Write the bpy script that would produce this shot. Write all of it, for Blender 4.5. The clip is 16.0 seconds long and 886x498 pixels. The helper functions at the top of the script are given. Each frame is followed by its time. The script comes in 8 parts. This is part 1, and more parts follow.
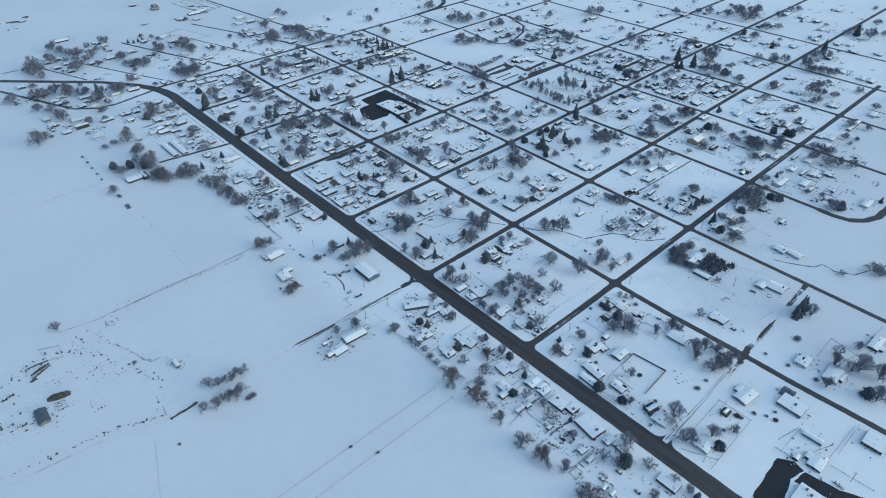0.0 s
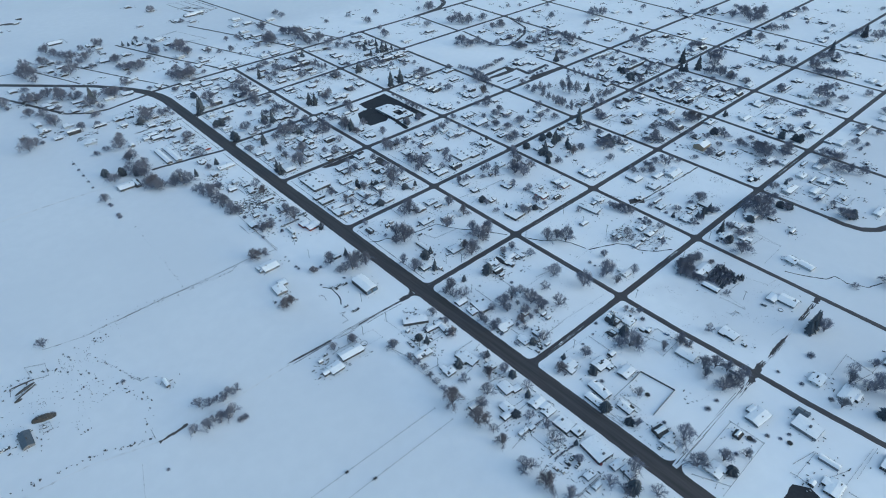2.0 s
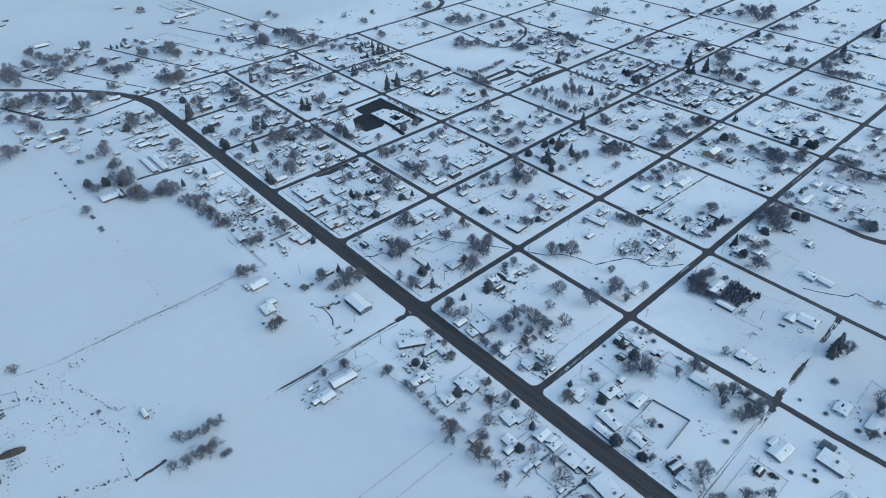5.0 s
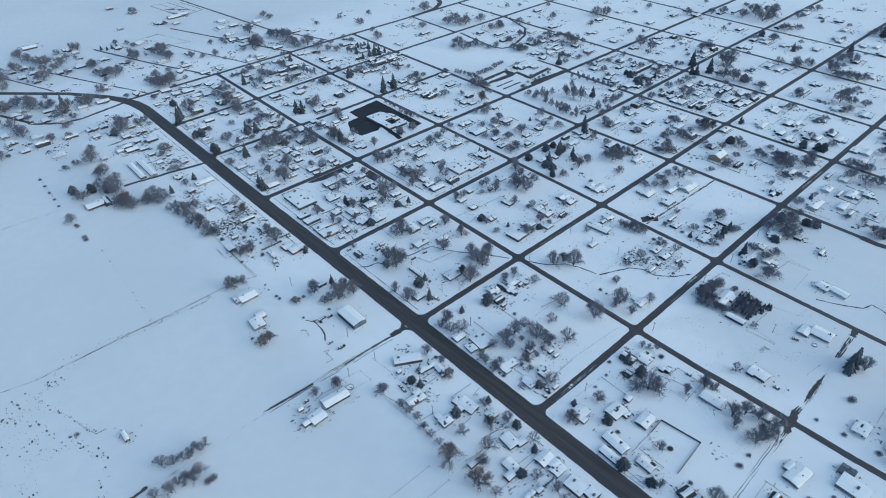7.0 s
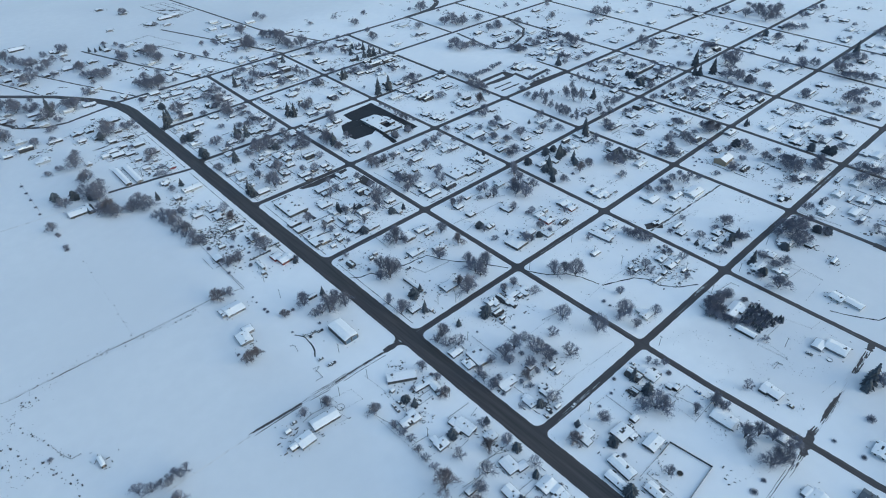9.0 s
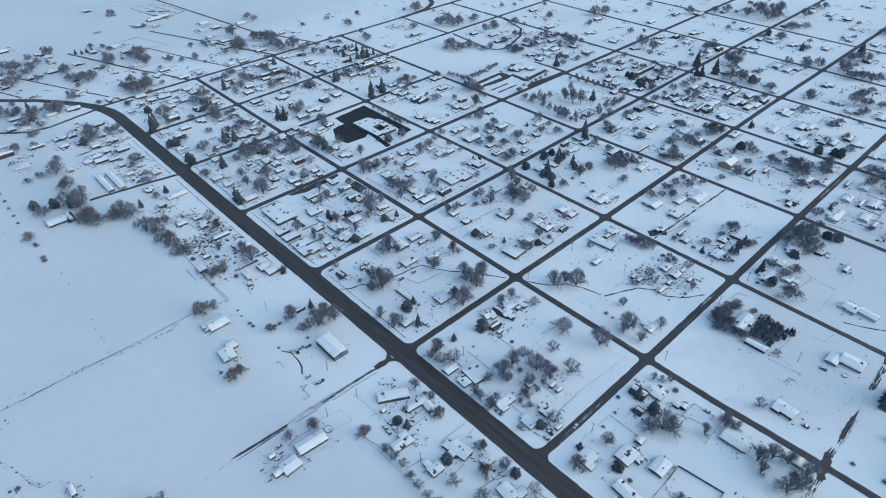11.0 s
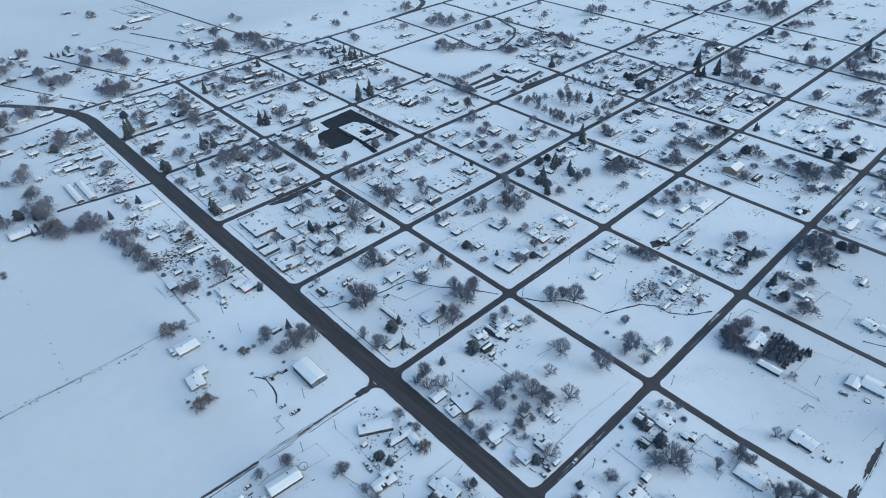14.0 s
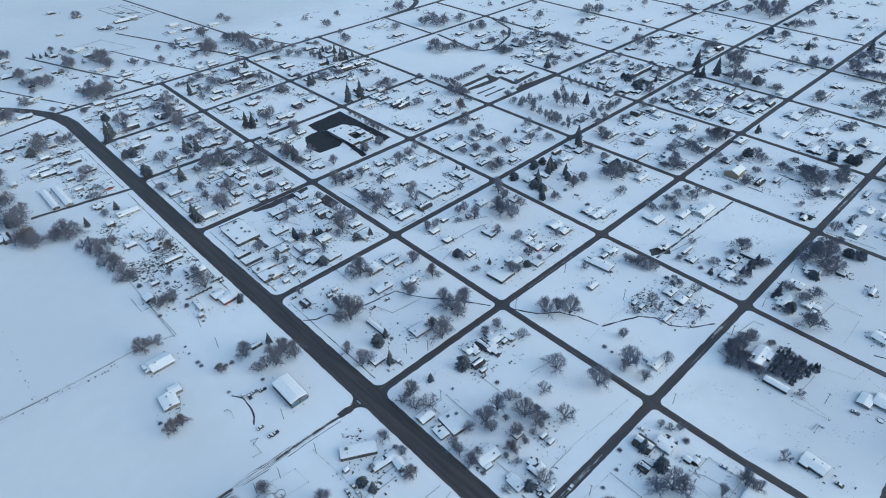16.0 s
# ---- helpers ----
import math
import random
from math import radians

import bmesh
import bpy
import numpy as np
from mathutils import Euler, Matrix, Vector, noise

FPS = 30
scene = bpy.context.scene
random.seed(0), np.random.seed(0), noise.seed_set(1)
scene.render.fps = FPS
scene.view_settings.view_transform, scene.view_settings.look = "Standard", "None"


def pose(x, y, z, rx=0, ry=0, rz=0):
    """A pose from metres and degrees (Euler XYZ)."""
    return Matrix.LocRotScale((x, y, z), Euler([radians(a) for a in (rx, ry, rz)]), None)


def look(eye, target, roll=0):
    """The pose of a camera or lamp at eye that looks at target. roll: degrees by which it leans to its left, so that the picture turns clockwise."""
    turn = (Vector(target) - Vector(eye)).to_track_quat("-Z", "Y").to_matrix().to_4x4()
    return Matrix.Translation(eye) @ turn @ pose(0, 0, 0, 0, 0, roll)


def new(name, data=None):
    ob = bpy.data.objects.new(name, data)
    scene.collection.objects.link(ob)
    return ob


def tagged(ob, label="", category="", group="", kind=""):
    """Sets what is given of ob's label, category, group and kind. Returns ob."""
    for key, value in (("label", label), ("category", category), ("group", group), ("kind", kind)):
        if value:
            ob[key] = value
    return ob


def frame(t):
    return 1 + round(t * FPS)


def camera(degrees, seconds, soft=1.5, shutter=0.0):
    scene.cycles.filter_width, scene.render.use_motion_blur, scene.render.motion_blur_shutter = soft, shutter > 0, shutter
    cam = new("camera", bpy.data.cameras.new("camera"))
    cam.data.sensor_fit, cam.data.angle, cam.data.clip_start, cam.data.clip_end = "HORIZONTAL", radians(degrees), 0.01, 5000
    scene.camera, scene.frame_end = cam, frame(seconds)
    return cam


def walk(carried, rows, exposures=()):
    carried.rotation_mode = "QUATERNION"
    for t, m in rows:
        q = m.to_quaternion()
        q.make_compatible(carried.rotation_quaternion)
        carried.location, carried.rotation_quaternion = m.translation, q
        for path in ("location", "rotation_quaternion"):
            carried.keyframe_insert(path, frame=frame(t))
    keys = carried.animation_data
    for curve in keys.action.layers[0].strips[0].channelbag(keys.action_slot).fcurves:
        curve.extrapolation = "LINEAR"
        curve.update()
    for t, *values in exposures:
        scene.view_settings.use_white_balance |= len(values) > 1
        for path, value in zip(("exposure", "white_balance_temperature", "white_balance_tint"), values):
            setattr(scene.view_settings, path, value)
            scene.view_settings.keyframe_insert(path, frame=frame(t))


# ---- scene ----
cam = camera(71.1, 16.0, soft=1.0)
PATH = [
    (0, (-270.15, -460.53, 364.88), (-217.90, -400.92, 303.91), -0.91),
    (0.5, (-266.58, -456.71, 364.74), (-214.38, -397.10, 303.73), -0.95),
    (1, (-262.95, -452.83, 364.41), (-210.78, -393.23, 303.37), -0.98),
    (1.5, (-259.25, -448.90, 363.91), (-207.12, -389.31, 302.82), -1.01),
    (2, (-255.49, -444.93, 363.23), (-203.39, -385.34, 302.11), -1.04),
    (2.5, (-251.67, -440.92, 362.39), (-199.60, -381.35, 301.24), -1.07),
    (3, (-247.80, -436.89, 361.40), (-195.75, -377.33, 300.22), -1.09),
    (3.5, (-243.88, -432.83, 360.26), (-191.84, -373.29, 299.06), -1.11),
    (4, (-239.92, -428.76, 358.99), (-187.89, -369.24, 297.76), -1.14),
    (4.5, (-235.91, -424.69, 357.59), (-183.88, -365.18, 296.34), -1.16),
    (5, (-231.86, -420.62, 356.06), (-179.83, -361.12, 294.80), -1.18),
    (5.5, (-227.77, -416.56, 354.42), (-175.72, -357.08, 293.16), -1.21),
    (6, (-223.65, -412.50, 352.68), (-171.58, -353.04, 291.41), -1.23),
    (6.5, (-219.49, -408.47, 350.84), (-167.39, -349.03, 289.58), -1.26),
    (7, (-215.29, -404.46, 348.90), (-163.17, -345.04, 287.66), -1.29),
    (7.5, (-211.07, -400.49, 346.89), (-158.90, -341.08, 285.66), -1.31),
    (8, (-206.81, -396.54, 344.80), (-154.59, -337.16, 283.59), -1.34),
    (8.5, (-202.51, -392.64, 342.65), (-150.25, -333.28, 281.47), -1.37),
    (9, (-198.19, -388.79, 340.44), (-145.86, -329.44, 279.29), -1.40),
    (9.5, (-193.83, -384.98, 338.18), (-141.44, -325.66, 277.06), -1.44),
    (10, (-189.44, -381.24, 335.88), (-136.98, -321.93, 274.80), -1.47),
    (10.5, (-185.02, -377.55, 333.54), (-132.49, -318.26, 272.50), -1.50),
    (11, (-180.57, -373.92, 331.17), (-127.95, -314.66, 270.19), -1.53),
    (11.5, (-176.07, -370.36, 328.79), (-123.38, -311.12, 267.85), -1.56),
    (12, (-171.54, -366.88, 326.40), (-118.76, -307.66, 265.50), -1.59),
    (12.5, (-166.97, -363.47, 324.00), (-114.11, -304.28, 263.16), -1.61),
    (13, (-162.36, -360.13, 321.61), (-109.41, -300.97, 260.81), -1.63),
    (13.5, (-157.71, -356.88, 319.23), (-104.67, -297.75, 258.48), -1.65),
    (14, (-153.01, -353.72, 316.86), (-99.88, -294.62, 256.16), -1.67),
    (14.5, (-148.25, -350.64, 314.53), (-95.04, -291.58, 253.86), -1.68),
    (15, (-143.45, -347.65, 312.23), (-90.15, -288.63, 251.60), -1.68),
    (15.5, (-138.58, -344.75, 309.98), (-85.21, -285.77, 249.37), -1.67),
    (16, (-133.66, -341.95, 307.77), (-80.22, -283.02, 247.19), -1.66),
]
walk(cam, [(t, look(eye, target, roll)) for t, eye, target, roll in PATH],
     exposures=[(0, 0.29, 5130, -2), (8, 0.34, 5200, -1), (16, 0.38, 5250, 0)])


# ---- light ----
world = bpy.data.worlds.new("winter_dusk_sky")
scene.world = world
world.use_nodes = True
wn = world.node_tree.nodes
sky = wn.new("ShaderNodeTexSky")
sky.sky_type = 'NISHITA'
sky.sun_disc = False
sky.sun_elevation = radians(14)
sky.sun_rotation = radians(150)
sky.dust_density = 2.0
wn["Background"].inputs["Strength"].default_value = 0.15
world.node_tree.links.new(sky.outputs[0], wn["Background"].inputs["Color"])
sun = new("sun", bpy.data.lights.new("sun", 'SUN'))
sun.data.energy = 0.6
sun.data.angle = radians(60)
sun.data.color = (1.0, 0.97, 0.93)
sun.matrix_world = look((0, 0, 0), (-0.25, 0.45, -1.0))


# ---- materials ----
def mat(name, c1, c2, scale=4.0, rough=0.8, bump=0.0, bscale=None, mix=(0.35, 0.65), metal=0.0, vary=0.0, detail=6.0, c3=None, scale3=0.05, mix3=(0.5, 0.7), spec=0.5, along=None):
    """Two colours mixed by fine noise, a third by coarse noise, and a shift of value from thing to thing."""
    m = bpy.data.materials.new(name)
    m.use_nodes = True
    n, l = m.node_tree.nodes, m.node_tree.links
    b = n["Principled BSDF"]
    b.inputs["Roughness"].default_value = rough
    b.inputs["Metallic"].default_value = metal
    b.inputs["Specular IOR Level"].default_value = spec
    co = n.new("ShaderNodeNewGeometry")

    place = co.outputs["Position"]
    if along:
        mp = n.new("ShaderNodeMapping")
        mp.inputs["Scale"].default_value = along
        l.new(place, mp.inputs["Vector"])
        place = mp.outputs[0]

    def fac(s, lo, hi, det):
        t = n.new("ShaderNodeTexNoise")
        t.inputs["Scale"].default_value = s
        t.inputs["Detail"].default_value = det
        l.new(place, t.inputs["Vector"])
        r = n.new("ShaderNodeMapRange")
        r.inputs[1].default_value, r.inputs[2].default_value = lo, hi
        l.new(t.outputs[0], r.inputs[0])
        return r.outputs[0], t.outputs[0]

    def blend(f, a, c):
        x = n.new("ShaderNodeMix")
        x.data_type = 'RGBA'
        l.new(f, x.inputs[0])
        if isinstance(a, tuple):
            x.inputs[6].default_value = (*a, 1)
        else:
            l.new(a, x.inputs[6])
        x.inputs[7].default_value = (*c, 1)
        return x.outputs[2]
    f, raw = fac(scale, *mix, detail)
    col = blend(f, c1, c2)
    if c3:
        f3, _ = fac(scale3, *mix3, 4.0)
        col = blend(f3, col, c3)
    if vary:
        info = n.new("ShaderNodeObjectInfo")
        r = n.new("ShaderNodeMapRange")
        r.inputs[3].default_value, r.inputs[4].default_value = 1 - vary, 1 + vary
        l.new(info.outputs["Random"], r.inputs[0])
        h = n.new("ShaderNodeHueSaturation")
        l.new(r.outputs[0], h.inputs["Value"])
        l.new(col, h.inputs["Color"])
        col = h.outputs[0]
    l.new(col, b.inputs["Base Color"])
    if bump:
        bn = n.new("ShaderNodeBump")
        bn.inputs["Strength"].default_value = bump
        bn.inputs["Distance"].default_value = 0.3
        _, raw2 = fac(bscale or scale, 0, 1, 5.0)
        l.new(raw2, bn.inputs["Height"])
        l.new(bn.outputs[0], b.inputs["Normal"])
    return m


def ground_snow():
    """Snow over the whole plain: bright among the yards, duller out on the open fields and south-east lots, with a soft
    drifting border.
    """
    m = mat("ground_snow", (0.895, 0.895, 0.897), (0.865, 0.867, 0.872), 0.09, 0.8, 0.10, 0.05, c3=(0.825, 0.829, 0.84), scale3=0.006, mix3=(0.42, 0.72), detail=3.0)
    n, l = m.node_tree.nodes, m.node_tree.links
    b = n["Principled BSDF"]
    town_tone = b.inputs["Base Color"].links[0].from_socket
    geo = n.new("ShaderNodeNewGeometry")
    drift = n.new("ShaderNodeTexNoise")
    drift.inputs["Scale"].default_value = 0.02
    drift.inputs["Detail"].default_value = 3.0
    l.new(geo.outputs["Position"], drift.inputs["Vector"])
    xyz = n.new("ShaderNodeSeparateXYZ")
    l.new(geo.outputs["Position"], xyz.inputs[0])

    def soft_edge(axis, lo, hi):
        add = n.new("ShaderNodeMath")
        add.operation = 'MULTIPLY_ADD'
        add.inputs[1].default_value = 70.0
        l.new(drift.outputs[0], add.inputs[0])
        l.new(xyz.outputs[axis], add.inputs[2])
        r = n.new("ShaderNodeMapRange")
        r.interpolation_type = 'SMOOTHSTEP'
        r.inputs[1].default_value, r.inputs[2].default_value = lo, hi
        l.new(add.outputs[0], r.inputs[0])
        return r.outputs[0]
    both = n.new("ShaderNodeMath")
    both.operation = 'MAXIMUM'
    l.new(soft_edge(0, 5.0, -75.0), both.inputs[0])
    l.new(soft_edge(1, 560.0, 700.0), both.inputs[1])
    lots = n.new("ShaderNodeMath")
    lots.operation = 'MINIMUM'
    l.new(soft_edge(0, 150.0, 220.0), lots.inputs[0])
    l.new(soft_edge(1, -205.0, -250.0), lots.inputs[1])
    # 1 where the snow tone is duller: the fields and the south-east lots
    thin = n.new("ShaderNodeMath")
    thin.operation = 'MAXIMUM'
    l.new(both.outputs[0], thin.inputs[0])
    l.new(lots.outputs[0], thin.inputs[1])
    x = n.new("ShaderNodeMix")
    x.data_type = 'RGBA'
    x.blend_type = 'MULTIPLY'
    l.new(thin.outputs[0], x.inputs[0])
    l.new(town_tone, x.inputs[6])
    x.inputs[7].default_value = (0.845, 0.855, 0.87, 1)
    l.new(x.outputs[2], b.inputs["Base Color"])
    return m


SNOW = ground_snow()
ROOF_SNOW = mat("roof_snow", (0.885, 0.885, 0.888), (0.845, 0.848, 0.852), 0.6, 0.8, 0.2, 0.8)
ASPHALT = mat("wet_asphalt", (0.054, 0.047, 0.047), (0.076, 0.067, 0.066), 0.55, 0.64, c3=(0.040, 0.037, 0.036), scale3=0.35, mix3=(0.45, 0.65), along=(1, 0.05, 1))
NEW_ASPHALT = mat("black_wet_asphalt", (0.028, 0.029, 0.034), (0.036, 0.037, 0.042), 0.5, 0.7, c3=(0.024, 0.025, 0.029), scale3=0.08, spec=0.25)
STREET = mat("worn_street_asphalt", (0.051, 0.045, 0.047), (0.074, 0.067, 0.068), 0.6, 0.66, c3=(0.17, 0.168, 0.168), scale3=0.5, mix3=(0.62, 0.74), along=(1, 0.05, 1))
CROSS_STREET = mat("worn_cross_street_asphalt", (0.051, 0.045, 0.047), (0.074, 0.067, 0.068), 0.6, 0.66, c3=(0.17, 0.168, 0.168), scale3=0.5, mix3=(0.62, 0.74), along=(0.05, 1, 1))
SLUSH = mat("packed_slush", (0.42, 0.42, 0.425), (0.12, 0.12, 0.122), 0.22, 0.8, mix=(0.40, 0.56))
TRACK = mat("muddy_track", (0.075, 0.070, 0.068), (0.55, 0.55, 0.555), 0.10, 0.8, mix=(0.47, 0.62))
TRACK2 = mat("faint_track", (0.74, 0.74, 0.745), (0.45, 0.445, 0.44), 0.12, 0.8, mix=(0.52, 0.8))
SOIL = mat("bare_brown_soil", (0.115, 0.10, 0.092), (0.075, 0.066, 0.062), 0.5, 0.95, 0.4)
WATER = mat("dark_ditch_water", (0.03, 0.035, 0.04), (0.07, 0.07, 0.07), 0.5, 0.25)
BARK = mat("grey_bark", (0.105, 0.100, 0.112), (0.078, 0.074, 0.084), 3.0, 0.95, 0.5)
# Twigs lightened and blued: haze over far trees is put into this base colour.
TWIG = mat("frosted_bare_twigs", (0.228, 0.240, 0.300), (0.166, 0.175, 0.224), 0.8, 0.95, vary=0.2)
BROWN_TWIG = mat("withered_brown_leaves", (0.215, 0.203, 0.230), (0.160, 0.150, 0.172), 0.8, 0.95, vary=0.2)
# Needle base colour raised towards blue-grey, partly to stand in for haze.
NEEDLE = mat("dark_needles", (0.064, 0.076, 0.092), (0.098, 0.114, 0.136), 1.2, 0.9, vary=0.25)
SHINGLE = mat("dark_shingles", (0.065, 0.063, 0.064), (0.042, 0.042, 0.044), 2.0, 0.9, 0.3, vary=0.25)
METAL_ROOF = mat("blue_grey_metal_roof", (0.11, 0.13, 0.155), (0.085, 0.10, 0.12), 0.8, 0.5, vary=0.1)
GLASS = mat("window_glass", (0.03, 0.035, 0.04), (0.04, 0.045, 0.05), 1.0, 0.1)
TRIM = mat("painted_trim", (0.55, 0.55, 0.54), (0.48, 0.48, 0.47), 2.0, 0.6)
DOOR = mat("painted_door", (0.16, 0.12, 0.10), (0.13, 0.10, 0.085), 2.0, 0.6, vary=0.3)
BRICK = mat("chimney_brick", (0.12, 0.095, 0.088), (0.09, 0.072, 0.068), 3.0, 0.9)
VENT = mat("dark_metal_vent", (0.08, 0.08, 0.085), (0.06, 0.06, 0.06), 2.0, 0.5)
WOOD = mat("weathered_wood", (0.085, 0.081, 0.080), (0.060, 0.057, 0.057), 2.0, 0.9, vary=0.2)
JUNK = mat("mixed_yard_clutter", (0.045, 0.045, 0.047), (0.10, 0.098, 0.098), 0.6, 0.85)
WEED = mat("dead_weeds", (0.115, 0.110, 0.112), (0.078, 0.075, 0.080), 1.0, 0.95)
TYRE = mat("black_rubber", (0.025, 0.025, 0.025), (0.035, 0.035, 0.035), 5.0, 0.9)
PIPE = mat("galvanised_pipe", (0.22, 0.225, 0.23), (0.16, 0.16, 0.165), 1.0, 0.5, metal=0.4)
WALLS = {
    "white": mat("white_siding", (0.50, 0.505, 0.51), (0.42, 0.425, 0.435), 1.5, 0.7, vary=0.15),
    "grey": mat("grey_siding", (0.22, 0.225, 0.24), (0.17, 0.175, 0.19), 1.5, 0.7, vary=0.2),
    "tan": mat("tan_siding", (0.36, 0.28, 0.19), (0.30, 0.235, 0.165), 1.5, 0.75, vary=0.12),
    "brown": mat("brown_timber_wall", (0.092, 0.082, 0.082), (0.068, 0.061, 0.062), 1.5, 0.85, vary=0.2),
    "dark": mat("dark_weathered_wall", (0.062, 0.060, 0.062), (0.045, 0.044, 0.046), 1.5, 0.85, vary=0.2),
    "red": mat("barn_red_wall", (0.24, 0.055, 0.055), (0.18, 0.045, 0.045), 1.5, 0.8, vary=0.1),
    "blue": mat("blue_metal_wall", (0.09, 0.15, 0.24), (0.075, 0.125, 0.20), 1.5, 0.6),
}
PAINTS = {
    "white": mat("white_car_paint", (0.62, 0.62, 0.62), (0.58, 0.58, 0.58), 1.0, 0.35),
    "grey": mat("grey_car_paint", (0.14, 0.145, 0.15), (0.12, 0.125, 0.13), 1.0, 0.35, vary=0.4),
    "dark": mat("dark_car_paint", (0.04, 0.042, 0.05), (0.03, 0.032, 0.04), 1.0, 0.35, vary=0.4),
    "blue": mat("blue_car_paint", (0.05, 0.16, 0.34), (0.05, 0.14, 0.30), 1.0, 0.35),
    "red": mat("red_car_paint", (0.20, 0.04, 0.045), (0.17, 0.035, 0.04), 1.0, 0.35),
}


# ---- mesh helpers ----
class Shape:
    """Vertices and faces gathered for one mesh."""

    def __init__(self):
        self.v, self.f, self.m = [], [], []

    def add(self, verts, faces, slot=0):
        k = len(self.v)
        self.v += [tuple(p) for p in verts]
        self.f += [tuple(k + i for i in f) for f in faces]
        self.m += [slot] * len(faces)
        return self

    def box(self, x0, x1, y0, y1, z0, z1, slot=0, taper=0.0):
        t = taper
        return self.add([(x0, y0, z0), (x1, y0, z0), (x1, y1, z0), (x0, y1, z0),
                         (x0 + t, y0 + t, z1), (x1 - t, y0 + t, z1), (x1 - t, y1 - t, z1), (x0 + t, y1 - t, z1)],
                        [(3, 2, 1, 0), (4, 5, 6, 7), (0, 1, 5, 4), (1, 2, 6, 5), (2, 3, 7, 6), (3, 0, 4, 7)], slot)

    def tube(self, a, b, ra, rb, sides=4, slot=0):
        a, b = Vector(a), Vector(b)
        d = b - a
        u = d.orthogonal().normalized()
        w = d.cross(u).normalized()
        ring = [(math.cos(6.2832 * i / sides), math.sin(6.2832 * i / sides)) for i in range(sides)]
        vs = [a + (u * c + w * s) * ra for c, s in ring] + [b + (u * c + w * s) * rb for c, s in ring]
        fs = [(i, (i + 1) % sides, sides + (i + 1) % sides, sides + i) for i in range(sides)]
        fs.append(tuple(range(2 * sides - 1, sides - 1, -1)) if sides > 2 else ())
        return self.add(vs, [f for f in fs if f], slot)

    def spike(self, a, b, r, slot=0):
        a, b = Vector(a), Vector(b)
        d = b - a
        u = d.orthogonal().normalized() * r
        w = d.cross(u).normalized() * r
        return self.add([a + u, a - u * 0.5 + w * 0.87, a - u * 0.5 - w * 0.87, b], [(0, 1, 3), (1, 2, 3), (2, 0, 3)], slot)

    def blade(self, a, b, side, slot=0):
        """A twig too thin to be more than one slim face."""
        k = len(self.v)
        self.v += [tuple(a + side), tuple(a - side), tuple(b)]
        self.f.append((k, k + 1, k + 2))
        self.m.append(slot)
        return self

    def chevron(self, u0, u1, e, ze, zr, t, swap, seg=1, jit=0.0, rnd=None, slot=0, c=(0, 0)):
        """A folded slab along u: eaves at +-e and height ze, ridge at zr, thickness t."""
        k, n = len(self.v), seg + 1
        for i in range(n):
            u = u0 + (u1 - u0) * i / seg
            ja, jb = (rnd.uniform(-jit, 0), rnd.uniform(-jit, 0)) if jit else (0, 0)
            s = (zr - ze) / e
            row = [(-(e + ja), ze - ja * s), (0, zr), (e + jb, ze - jb * s)]
            row = [(v, z) for v, z in row] + [(v, z + t) for v, z in row]
            for v, z in row:
                self.v.append((c[0] + v, c[1] + u, z) if swap else (c[0] + u, c[1] + v, z))
        fs = []
        for i in range(seg):
            a, b = k + 6 * i, k + 6 * i + 6
            fs += [(a + 3, b + 3, b + 4, a + 4), (a + 4, b + 4, b + 5, a + 5), (a, a + 1, b + 1, b), (a + 1, a + 2, b + 2, b + 1),
                   (a, b, b + 3, a + 3), (a + 2, a + 5, b + 5, b + 2)]
        for a in (k, k + 6 * seg):
            fs += [(a, a + 3, a + 4, a + 1), (a + 1, a + 4, a + 5, a + 2)]
        self.f += fs
        self.m += [slot] * len(fs)
        return self

    def pillow(self, u0, u1, e, ze, zr, t, swap, rnd, holes=0, c=(0, 0)):
        """Snow lying over both slopes of a gable roof: thick inside, thin at its ragged rim and round bare holes."""
        n, m = max(3, int((u1 - u0) / 1.1)), max(2, int(e / 1.2))
        rows = 2 * m
        open_cells = set()
        for _ in range(holes):
            i, j = rnd.randrange(n), rnd.choice((m - 1, m, 0, rows - 1, rnd.randrange(rows)))
            for a in range(rnd.choice((1, 1, 2, 3))):
                for q in range(rnd.choice((1, 1, 2))):
                    open_cells.add((i + a, j + q))
        k = len(self.v)
        for i in range(n + 1):
            for j in range(rows + 1):
                around = [(i - 1, j - 1), (i - 1, j), (i, j - 1), (i, j)]
                rim = any(not (0 <= p < n and 0 <= q < rows) or (p, q) in open_cells for p, q in around)
                u = u0 + (u1 - u0) * i / n
                v = -e + 2 * e * j / rows
                if j in (0, rows):
                    v *= 1 - rnd.uniform(0, 0.16) / e
                if i in (0, n):
                    u += (1 if i == 0 else -1) * rnd.uniform(0, 0.12)
                z = zr - (zr - ze) * abs(v) / e + (0.015 if rim else t * rnd.uniform(0.75, 1.15))
                self.v.append((c[0] + v, c[1] + u, z) if swap else (c[0] + u, c[1] + v, z))
        for i in range(n):
            for j in range(rows):
                if (i, j) not in open_cells:
                    a = k + i * (rows + 1) + j
                    self.f.append((a, a + rows + 1, a + rows + 2, a + 1))
                    self.m.append(0)
        return self

    def mesh(self, name, *mats):
        me = bpy.data.meshes.new(name)
        me.from_pydata(self.v, [], self.f)
        for m in mats:
            me.materials.append(m)
        if any(self.m):
            me.polygons.foreach_set("material_index", self.m)
        bm = bmesh.new()
        bm.from_mesh(me)
        bmesh.ops.recalc_face_normals(bm, faces=bm.faces)
        bm.to_mesh(me)
        bm.free()
        return me


def part(name, me, parent, label="", at=None):
    """A mesh as one object under a thing or a part."""
    ob = new(name, me)
    ob.parent = parent
    if at is not None:
        ob.matrix_basis = at
    return tagged(ob, label) if label else ob


